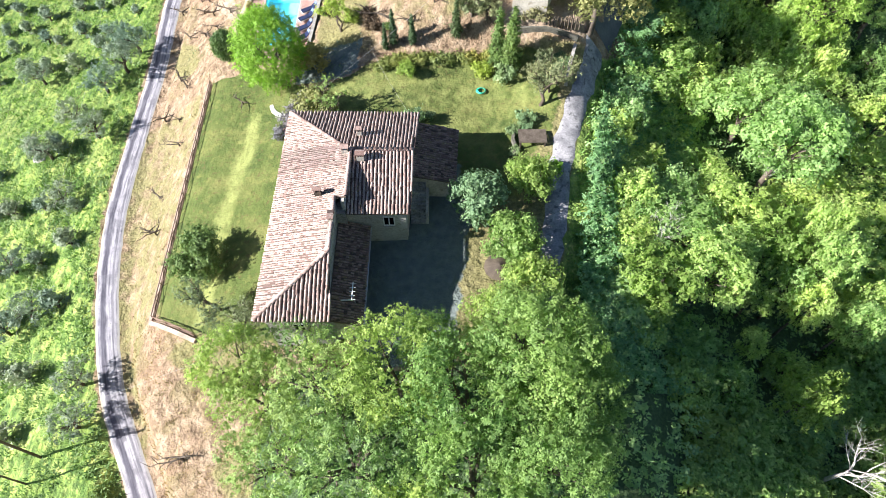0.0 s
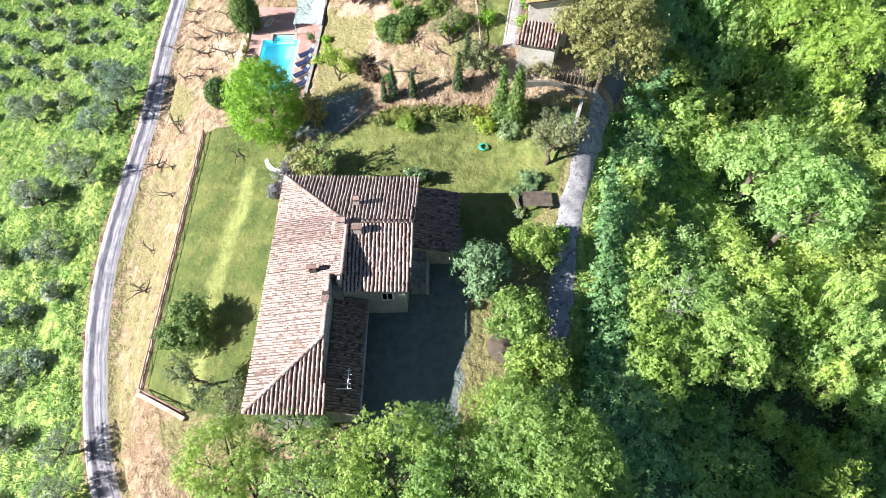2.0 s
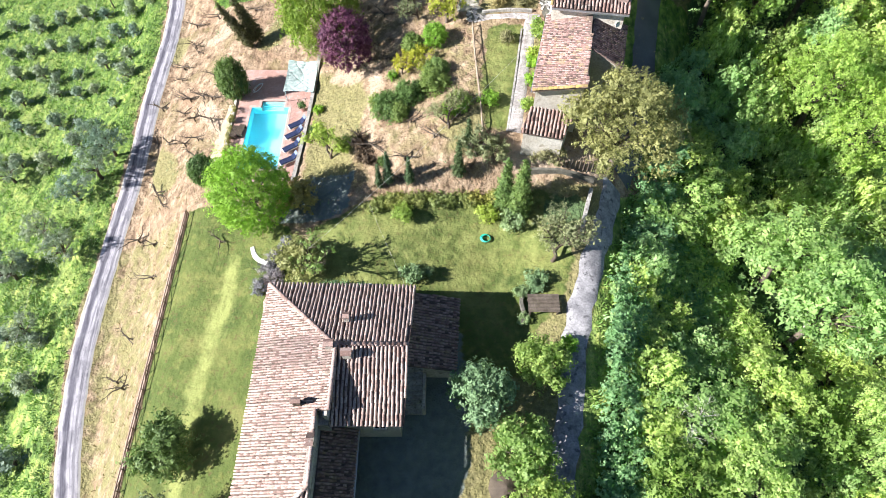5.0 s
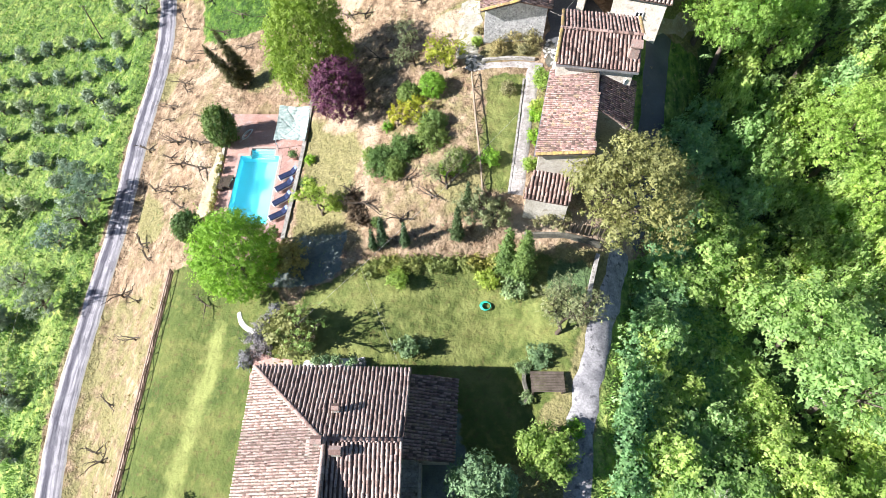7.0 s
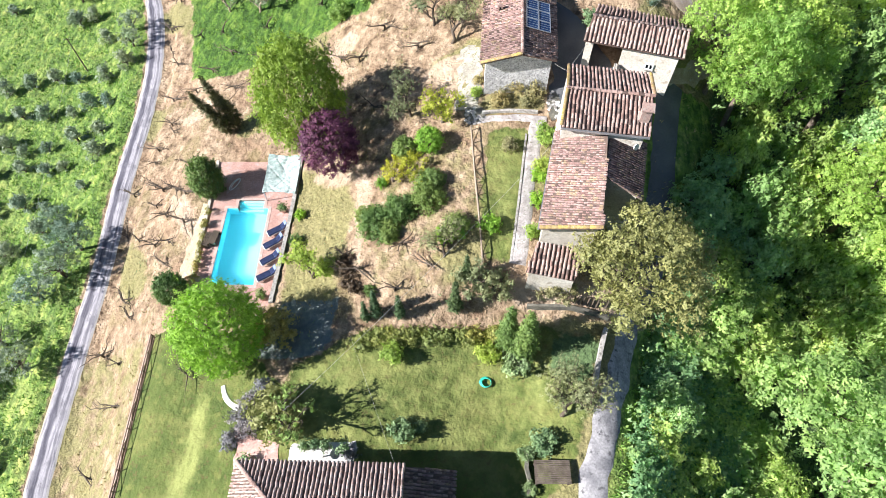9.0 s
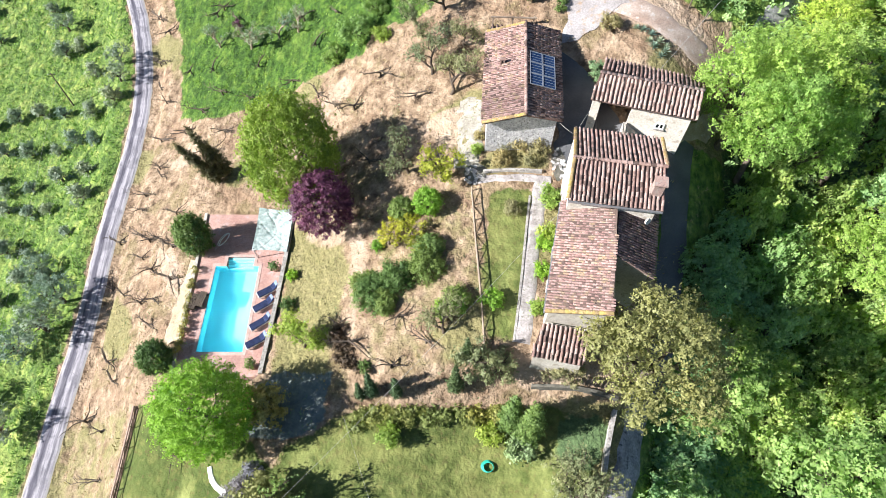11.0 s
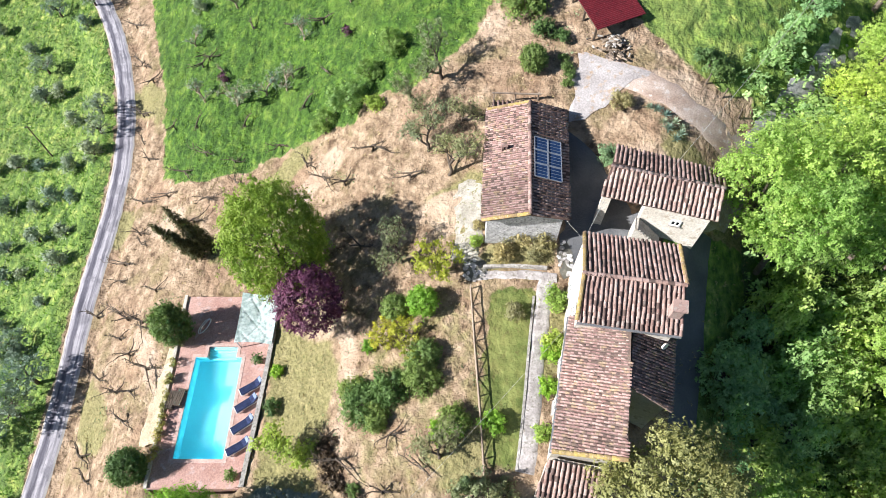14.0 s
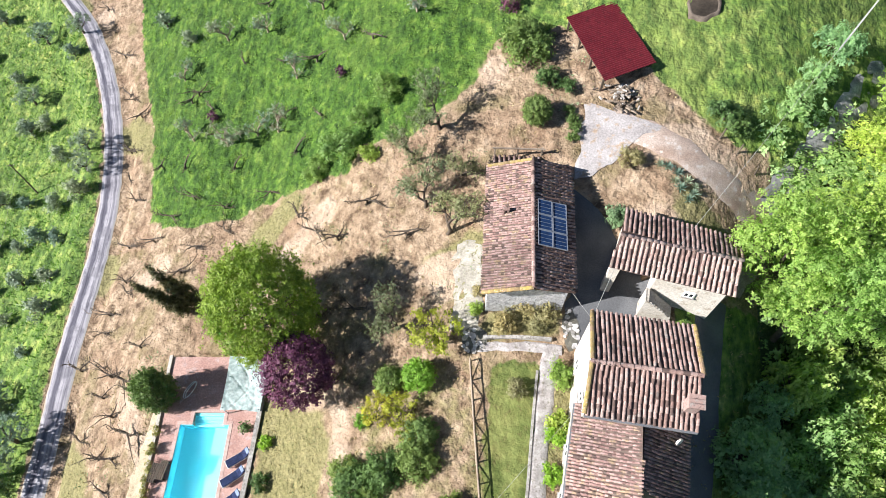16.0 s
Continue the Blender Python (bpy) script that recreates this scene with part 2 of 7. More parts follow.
# Paving colour darkened for the shade beside the tall house, cottage and barn.
SHADE_PAVING = mottled("shade_darkened_paving", (0.085, 0.087, 0.092, 1), (0.125, 0.127, 0.132, 1), 0.5, 12, 0.95, 0.4)
YARD_GRAVEL = mottled("gravel_over_soil", (0.26, 0.235, 0.225, 1), (0.37, 0.345, 0.335, 1), 0.6, 7, 0.95, 0.6, third=(0.31, 0.23, 0.165, 1))
GRASSY = mottled("gravel_and_dry_grass", (0.235, 0.215, 0.175, 1), (0.38, 0.35, 0.30, 1), 1.4, 8, 0.95, 0.6, third=(0.17, 0.16, 0.075, 1))
CREAM = mottled("pale_dry_bank", (0.34, 0.27, 0.18, 1), (0.45, 0.38, 0.27, 1), 0.8, 9, 0.95, 0.5, third=(0.27, 0.21, 0.13, 1))
PINKWALL = mottled("pink_plaster", (0.36, 0.255, 0.20, 1), (0.50, 0.39, 0.32, 1), 0.9, 9, 0.9, 0.4)
TILE_YELLOW = tile_material("lichened_ridge_tile", (0.24, 0.165, 0.075, 1), (0.31, 0.23, 0.095, 1), (0.27, 0.18, 0.12, 1), (0.34, 0.26, 0.07, 1), 0.5, 0.3)
TILE_BROWN = tile_material("brown_speckled_clay_tile", (0.155, 0.088, 0.078, 1), (0.265, 0.162, 0.144, 1), (0.385, 0.265, 0.237, 1), (0.30, 0.225, 0.13, 1), 0.5, 0.75)
CREAMWALL = mottled("cream_limewash", (0.52, 0.47, 0.40, 1), (0.64, 0.59, 0.52, 1), 0.9, 8, 0.9, 0.3, third=(0.43, 0.37, 0.30, 1))
RUBBLE = mottled("pale_rubble_stone", (0.36, 0.355, 0.36, 1), (0.60, 0.59, 0.59, 1), 3.0, 7, 0.9, 0.9, third=(0.20, 0.19, 0.18, 1), dist=0.08)
# Pan clay darkened beyond its own tone for shade between cover tiles.
PAN = mottled("shade_dark_pan_tile", (0.075, 0.047, 0.039, 1), (0.14, 0.09, 0.075, 1), 1.0, 14, 0.95, 0.4)
# Dark stone; on the terrace wall its darkness stands in for shade.
DARKSTONE = mottled("dark_and_shaded_stone", (0.09, 0.085, 0.07, 1), (0.17, 0.16, 0.13, 1), 1.8, 7, 0.95, 0.7)
MUD = mottled("wet_mud", (0.03, 0.024, 0.018, 1), (0.06, 0.048, 0.036, 1), 0.9, 6, 0.35, 0.2)
# Lighter copy of the pans, where less shade is painted between rows.
PAN_PALE = mottled("lighter_pan_tile", (0.10, 0.07, 0.058, 1), (0.19, 0.14, 0.115, 1), 1.5, 14, 0.95, 0.4)
WOOD = mottled("grey_brown_wood", (0.20, 0.15, 0.11, 1), (0.33, 0.265, 0.20, 1), 1.2, 20, 0.85, 0.3)
RAILWOOD = mottled("brown_rail_wood", (0.15, 0.095, 0.07, 1), (0.25, 0.165, 0.125, 1), 1.2, 20, 0.85, 0.3)
TRACK = mottled("stony_soil_track", (0.29, 0.21, 0.165, 1), (0.41, 0.335, 0.285, 1), 0.7, 9, 0.95, 0.5, third=(0.44, 0.39, 0.35, 1))
DARKWOOD = mottled("dark_wood", (0.06, 0.045, 0.035, 1), (0.11, 0.085, 0.06, 1), 1.2, 20, 0.8, 0.3)
BARK = mottled("bark", (0.085, 0.066, 0.05, 1), (0.15, 0.12, 0.095, 1), 2.0, 14, 0.95, 0.6)
PALEBARK = mottled("bleached_bark", (0.40, 0.36, 0.32, 1), (0.55, 0.52, 0.48, 1), 2.0, 14, 0.95, 0.4)
GLASS = mottled("dark_window_glass", (0.02, 0.025, 0.03, 1), (0.035, 0.04, 0.05, 1), 0.5, 3, 0.08, 0.02)
WHITE = mottled("white_paint", (0.72, 0.71, 0.68, 1), (0.80, 0.79, 0.76, 1), 1.0, 9, 0.6, 0.1)
METAL = mottled("galvanised_metal", (0.42, 0.43, 0.45, 1), (0.55, 0.56, 0.58, 1), 2.0, 20, 0.45, 0.1, 0.8)
REDROOF = mottled("red_sheet_metal", (0.13, 0.014, 0.02, 1), (0.16, 0.02, 0.026, 1), 0.8, 6, 0.5, 0.08, third=(0.11, 0.016, 0.02, 1))
TERRACOTTA = mottled("terracotta_paving", (0.37, 0.21, 0.175, 1), (0.47, 0.30, 0.255, 1), 0.7, 8, 0.85, 0.3, third=(0.46, 0.33, 0.30, 1))
OAK_LEAF = leaf_material("oak_leaves", (0.105, 0.175, 0.05, 1), (0.299, 0.41, 0.13, 1), (0.473, 0.56, 0.21, 1), 0.48)
# Brightened copy of oak_leaves: sunlight on the wood is put into the colour.
LIT_OAK_LEAF = leaf_material("sunlit_oak_leaves", (0.151, 0.246, 0.0877, 1), (0.423, 0.55, 0.199, 1), (0.67, 0.749, 0.339, 1), 0.52)
FOREST_LEAF = leaf_material("forest_leaves", (0.183, 0.27, 0.066, 1), (0.454, 0.576, 0.15, 1), (0.693, 0.75, 0.276, 1), 0.52)
BRAMBLE_LEAF = leaf_material("bramble_leaves", (0.153, 0.264, 0.132, 1), (0.356, 0.516, 0.24, 1), (0.534, 0.648, 0.36, 1), 0.45)
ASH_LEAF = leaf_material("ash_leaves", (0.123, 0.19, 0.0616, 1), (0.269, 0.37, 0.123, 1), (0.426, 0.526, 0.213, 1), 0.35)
LIME_LEAF = leaf_material("lime_tree_leaves", (0.10, 0.20, 0.03, 1), (0.235, 0.41, 0.06, 1), (0.37, 0.53, 0.10, 1), 0.42)
YELLOW_LEAF = leaf_material("yellowing_leaves", (0.18, 0.25, 0.06, 1), (0.345, 0.44, 0.115, 1), (0.50, 0.58, 0.18, 1), 0.5)
DARK_LEAF = leaf_material("dark_evergreen_leaves", (0.05, 0.085, 0.03, 1), (0.125, 0.195, 0.06, 1), (0.23, 0.31, 0.11, 1), 0.25)
CYPRESS_LEAF = leaf_material("cypress_foliage", (0.032, 0.058, 0.03, 1), (0.08, 0.125, 0.055, 1), (0.15, 0.205, 0.09, 1), 0.15)
MAPLE_LEAF = leaf_material("maple_leaves", (0.14, 0.18, 0.03, 1), (0.325, 0.385, 0.06, 1), (0.47, 0.51, 0.11, 1), 0.4)
LAUREL_LEAF = leaf_material("laurel_leaves", (0.07, 0.12, 0.034, 1), (0.165, 0.24, 0.068, 1), (0.28, 0.36, 0.12, 1), 0.25)
OLIVE_LEAF = leaf_material("olive_leaves", (0.13, 0.17, 0.135, 1), (0.26, 0.315, 0.25, 1), (0.38, 0.43, 0.36, 1), 0.25)
BROOM_LEAF = leaf_material("broom", (0.17, 0.15, 0.075, 1), (0.29, 0.26, 0.14, 1), (0.38, 0.35, 0.21, 1), 0.2)
BROWN_CYPRESS = leaf_material("browned_cypress_foliage", (0.035, 0.04, 0.022, 1), (0.085, 0.09, 0.042, 1), (0.14, 0.14, 0.07, 1), 0.12)
WALNUT_LEAF = leaf_material("walnut_leaves", (0.18, 0.165, 0.065, 1), (0.36, 0.325, 0.13, 1), (0.48, 0.43, 0.20, 1), 0.32)
LEMON_LEAF = leaf_material("lemon_leaves", (0.20, 0.22, 0.03, 1), (0.40, 0.41, 0.06, 1), (0.60, 0.57, 0.12, 1), 0.42)
GARDEN_OLIVE = leaf_material("garden_olive_leaves", (0.11, 0.13, 0.07, 1), (0.225, 0.25, 0.14, 1), (0.33, 0.35, 0.21, 1), 0.22)
PURPLE_LEAF = leaf_material("purple_plum_leaves", (0.048, 0.016, 0.038, 1), (0.135, 0.04, 0.098, 1), (0.22, 0.085, 0.16, 1), 0.2)
GREY_LEAF = leaf_material("grey_green_leaves", (0.086, 0.14, 0.0703, 1), (0.204, 0.296, 0.156, 1), (0.344, 0.438, 0.266, 1), 0.2)
# Blades coloured pale to paint low-sun highlights on the meadow.
PALE_GRASS = leaf_material("pale_sunlit_grass", (0.15, 0.22, 0.08, 1), (0.30, 0.39, 0.16, 1), (0.46, 0.52, 0.27, 1), 0.4)
FIELD_LEAF = leaf_material("field_grass_blades", (0.07, 0.145, 0.03, 1), (0.135, 0.24, 0.05, 1), (0.21, 0.31, 0.09, 1), 0.3)
GRASS_LEAF = leaf_material("meadow_grass_blades", (0.075, 0.16, 0.033, 1), (0.17, 0.295, 0.065, 1), (0.33, 0.44, 0.15, 1), 0.34)
STRAW_LEAF = leaf_material("dry_grass_blades", (0.238, 0.154, 0.07, 1), (0.392, 0.294, 0.161, 1), (0.476, 0.385, 0.231, 1), 0.2)


# ---- building tools ----
def mesh(name, verts, faces, material, smooth=False):
    me = bpy.data.meshes.new(name)
    me.from_pydata([tuple(v) for v in verts], [], [tuple(f) for f in faces])
    me.materials.append(material)
    if smooth:
        me.polygons.foreach_set("use_smooth", [True] * len(me.polygons))
    me.update()
    return me


def quads_mesh(name, pts, material):
    """A mesh of loose faces from an array of shape (faces, corners, 3)."""
    n, c = pts.shape[:2]
    me = bpy.data.meshes.new(name)
    me.vertices.add(c * n)
    me.vertices.foreach_set("co", np.ascontiguousarray(pts, dtype=np.float32).ravel())
    me.loops.add(c * n)
    me.loops.foreach_set("vertex_index", np.arange(c * n, dtype=np.int32))
    me.polygons.add(n)
    me.polygons.foreach_set("loop_start", np.arange(0, c * n, c, dtype=np.int32))
    me.materials.append(material)
    me.update()
    me.validate()
    return me


def part(name, me, parent, label=""):
    ob = new(name, me)
    ob.parent = parent
    return tagged(ob, label)


def thing(name, at, label, category, group="", kind=""):
    ob = new(name)
    ob.empty_display_size = 0.3
    ob.location = at
    return tagged(ob, label, category, group, kind)


class Build:
    """Collects boxes, tubes and slabs into the verts and faces of one mesh."""

    def __init__(self):
        self.v, self.f = [], []

    def add(self, verts, faces):
        k = len(self.v)
        self.v += [tuple(p) for p in verts]
        self.f += [tuple(i + k for i in f) for f in faces]
        return self

    def box(self, x0, y0, z0, x1, y1, z1):
        v = [(x, y, z) for z in (z0, z1) for x, y in ((x0, y0), (x1, y0), (x1, y1), (x0, y1))]
        return self.add(v, [(3, 2, 1, 0), (4, 5, 6, 7), (0, 1, 5, 4), (1, 2, 6, 5), (2, 3, 7, 6), (3, 0, 4, 7)])

    def beam(self, a, b, w, h=None):
        """A square bar from a to b."""
        a, b, h = Vector(a), Vector(b), h or w
        d = (b - a).normalized()
        s = d.cross(Vector((0, 0, 1)))
        s = s.normalized() if s.length > 1e-3 else Vector((1, 0, 0))
        u = s.cross(d)
        c = [s * (i * w / 2) + u * (j * h / 2) for i, j in ((-1, -1), (1, -1), (1, 1), (-1, 1))]
        v = [a + k for k in c] + [b + k for k in c]
        return self.add(v, [(3, 2, 1, 0), (4, 5, 6, 7), (0, 1, 5, 4), (1, 2, 6, 5), (2, 3, 7, 6), (3, 0, 4, 7)])

    def tube(self, pts, radii, sides=6):
        """A round limb along pts with a radius at each."""
        ring = []
        for i, p in enumerate(pts):
            p = Vector(p)
            d = (Vector(pts[min(i + 1, len(pts) - 1)]) - Vector(pts[max(i - 1, 0)])).normalized()
            s = d.cross(Vector((0.31, 0.95, 0.1))).normalized()
            u = d.cross(s)
            ring += [p + (s * math.cos(2 * math.pi * k / sides) + u * math.sin(2 * math.pi * k / sides)) * radii[i] for k in range(sides)]
        f = [(i * sides + k, i * sides + (k + 1) % sides, (i + 1) * sides + (k + 1) % sides, (i + 1) * sides + k)
             for i in range(len(pts) - 1) for k in range(sides)]
        f.append(tuple(range((len(pts) - 1) * sides, len(pts) * sides)))
        return self.add(ring, f)

    def prism(self, poly, z0, z1):
        """A footprint of any shape raised from z0 to z1 (one number, or one for each corner)."""
        n = len(poly)
        zs = z1 if hasattr(z1, "__len__") else [z1] * n
        v = [(x, y, z0) for x, y in poly] + [(x, y, z) for (x, y), z in zip(poly, zs)]
        f = [tuple(range(n - 1, -1, -1)), tuple(range(n, 2 * n))] + [(i, (i + 1) % n, n + (i + 1) % n, n + i) for i in range(n)]
        return self.add(v, f)

    def slab(self, poly, thick):
        """A flat or tilted plate of corners in space, thickened downwards."""
        n = len(poly)
        v = [Vector(p) for p in poly]
        v += [p - Vector((0, 0, thick)) for p in v]
        f = [tuple(range(n)), tuple(range(2 * n - 1, n - 1, -1))] + [(i, n + i, n + (i + 1) % n, (i + 1) % n) for i in range(n)]
        return self.add(v, f)

    def mesh(self, name, material, smooth=False):
        return mesh(name, self.v, self.f, material, smooth)


# ---- the lie of the land ----
LAND_X = np.array([-75, -48, -36, -30, -24, -18, -12, -4, 4, 12, 18, 27, 42], float)
LAND_Y = np.array([20, 44, 49, 58, 70, 80, 100], float)
LAND_Z = np.array([
    [-20, -11, -6, -4.1, 1.9, 4.4, 6, 7, 7.2, 6.6, 2.5, -2.5, -6],
    [-16, -6.8, -4.2, -2.2, 3.3, 5, 6.8, 7.9, 7.8, 9.2, 4.5, 1.2, -3],
    [-15, -6.5, -4.0, -1.3, 3.6, 5, 6.4, 10.3, 12.7, 12.2, 8, 2.4, 0],
    [-14.5, -7, -3.0, -0.4, 3.6, 5, 6.5, 10.5, 13, 12.8, 12, 6.5, 3],
    [-13, -6.5, -2.2, 0.2, 3.6, 5.6, 8, 12, 14.8, 16, 17, 12, 4],
    [-12, -6, -1.6, 0.6, 3.9, 5.8, 9.5, 14.5, 17.2, 19, 19.6, 19.0, 13],
    [-9, -3.5, 0.8, 4, 6.5, 9, 12, 16.5, 20, 22.5, 24, 24.5, 21]])


def weights(p, x):
    """Cubic weights of the stations p at the places x."""
    x = np.clip(x, p[0], p[-1])
    i = np.clip(np.searchsorted(p, x, side="right") - 1, 0, len(p) - 2)
    h = p[i + 1] - p[i]
    s = (x - p[i]) / h
    eye = np.eye(len(p))
    slope = np.gradient(eye, axis=0) * 0
    for k in range(len(p)):
        a, b = max(k - 1, 0), min(k + 1, len(p) - 1)
        slope[k] = (eye[b] - eye[a]) / (p[b] - p[a])
    s, h = s[:, None], h[:, None]
    return ((2 * s ** 3 - 3 * s ** 2 + 1) * eye[i] + (s ** 3 - 2 * s ** 2 + s) * h * slope[i]
            + (3 * s ** 2 - 2 * s ** 3) * eye[i + 1] + (s ** 3 - s ** 2) * h * slope[i + 1])


def land(x, y):
    """The natural height of the ground at the places x, y."""
    x, y = np.atleast_1d(np.asarray(x, float)), np.atleast_1d(np.asarray(y, float))
    z = np.einsum("ni,ij,nj->n", weights(LAND_Y, y), LAND_Z, weights(LAND_X, x))
    z = z - 0.04 * np.maximum(20 - y, 0) + 0.15 * np.clip(y - 100, 0, 300)
    return z - 0.35 * np.clip(-75 - x, 0, 200) + 0.08 * np.clip(x - 42, 0, 60)


# centre line of the lane: x at stations of y
ROAD_Y = np.array([-20, 3, 8.6, 13.7, 17.6, 21.9, 27.8, 36, 46, 57, 68, 79, 89, 97.5, 104, 112.5, 118.6, 130, 160], float)
ROAD_X = np.array([-16, -22.5, -25, -28.1, -30, -31.45, -33.1, -34.55, -35.05, -34.9, -35.5, -35.7, -36.85, -39.3, -41.9, -46.5, -51.3, -60, -82], float)
ROAD_Z = np.array([-6, -5.2, -5, -4.8, -4.6, -4.4, -4.3, -4.2, -4, -3.1, -2.3, -1.8, -1.1, -0.8, -0.6, -0.6, -0.8, -1.0, -1.0], float)
ROAD_HALF = 1.4


def road_mid(y):
    return weights(ROAD_Y, np.atleast_1d(np.asarray(y, float))) @ ROAD_X


def drive_mid(y):
    """The lower driveway's middle at stations of y."""
    return np.interp(y, [10, 17, 22, 28, 33.5, 36.8, 40, 43, 46.2], [5.6, 6.6, 7.8, 9.0, 10.0, 11.0, 12.2, 13.4, 14.4])


def inside(poly, x, y):
    x, y = np.atleast_1d(np.asarray(x, float)), np.atleast_1d(np.asarray(y, float))
    hit = np.zeros(x.shape, bool)
    for (x0, y0), (x1, y1) in zip(poly, poly[1:] + poly[:1]):
        if y0 != y1:
            hit ^= ((y0 > y) != (y1 > y)) & (x < (x1 - x0) * (y - y0) / (y1 - y0) + x0)
    return hit


def soft_noise(x, y, s, seed=0.0):
    return (np.sin(x * s + 1.3 * np.sin(y * s * 0.7 + seed)) + np.sin(y * s * 1.13 + 1.7 * np.sin(x * s * 0.81 + seed * 2))) * 0.5


DECK = [(-21.2, 48.9), (-14.2, 48.9), (-13.3, 64.6), (-21.7, 64.6)]
DECK_Z = 5.1


def ground_z(x, y):
    """The ground as it lies: the land with the lane and the pool's terrace cut into it."""
    x, y = np.atleast_1d(np.asarray(x, float)), np.atleast_1d(np.asarray(y, float))
    z = land(x, y)
    mid = road_mid(y)
    lane = weights(ROAD_Y, y) @ ROAD_Z
    side = np.where(x > mid, 3.6 + 2.0 * np.clip((22 - y) / 10, 0, 1), 6.0)
    w = np.clip((side - np.abs(x - mid)) / (side - 1.7), 0, 1)
    w = w * w * (3 - 2 * w)
    z = z * (1 - w) + lane * w
    z = np.where(inside(DECK, x, y), 2.6, z)
    return z


def gz(x, y):
    return float(ground_z(x, y)[0])


WEST_LAWN = [(-24.3, 20.9), (-19.4, 18.6), (-7, 15.5), (-7, 36), (-13, 43), (-19, 47.5), (-24.3, 47.5)]
NORTH_LAWN = [(-13, 34), (0.9, 34), (1.3, 29.9), (6.0, 29.4), (7.0, 33), (9.8, 37), (10.6, 40.5), (9, 45), (-6.5, 45.4), (-11, 43.3)]
STRIP_LAWN = [(3.3, 48.6), (6.0, 48.6), (6.6, 54), (7.1, 61.1), (3.6, 61.3)]
POOL_GRASS = [(-13.2, 47.6), (-8.4, 47.4), (-7.6, 58), (-9, 61), (-13, 61)]
# Ground coloured dark where the cypresses and the bank cast shade.
BANK_SHADE = [(8.2, 41.4), (10.8, 41.0), (12.0, 44.9), (8.0, 45.0)]
BARE_TRACK = [(-7.5, 50.0), (-6.1, 50.2), (-5.9, 59.5), (-7.0, 60.0)]
GREEN_FIELD = [(-40, 118), (-36.6, 105), (-31.8, 92), (-29.5, 80.5), (-24.6, 78.3), (-17.8, 78.5), (-11.8, 79), (-7.5, 78.4), (-6.2, 80.6),
               (-2.4, 79.5), (2.6, 83), (5, 87), (8.1, 87.1), (10.8, 87), (16.7, 81.9), (19.3, 78.3), (23, 75.8), (28, 77.6), (40, 90), (60, 200), (-60, 200), (-60, 130)]
# The dark yard colour ends along the farmhouse's shadow edge.
YARD = [(-6, 15), (0.6, 15), (1.4, 22), (2.1, 27), (1.6, 31), (1, 34), (-3, 30), (-6, 26)]
EARTH = [(16, 78), (19, 78), (22.5, 75.5), (24.5, 73.5), (24.5, 71.8), (23, 71.2), (19, 73.2), (15, 75.5)]
# Ground darkened here in place of the lime tree's shadow.
LIME_TREE_SHADOW = [(-14.8, 43.6), (-8.6, 44.0), (-7.8, 48.4), (-13.4, 48.6)]
COTTAGE_GREEN = [(3.4, 62.8), (8.8, 62.7), (9.0, 64.6), (3.4, 64.8)]
WALNUT_EARTH = [(4.5, 46.6), (13.5, 45.8), (14.5, 47.2), (10, 48), (5, 48.4)]


# ---- ground, lane, drives ----
def axis(a, b, step, reach):
    fine = np.arange(a, b + step / 2, step)
    out = np.geomspace(step * 2, reach, 22)
    return np.concatenate([a - out[::-1], fine, b + out])


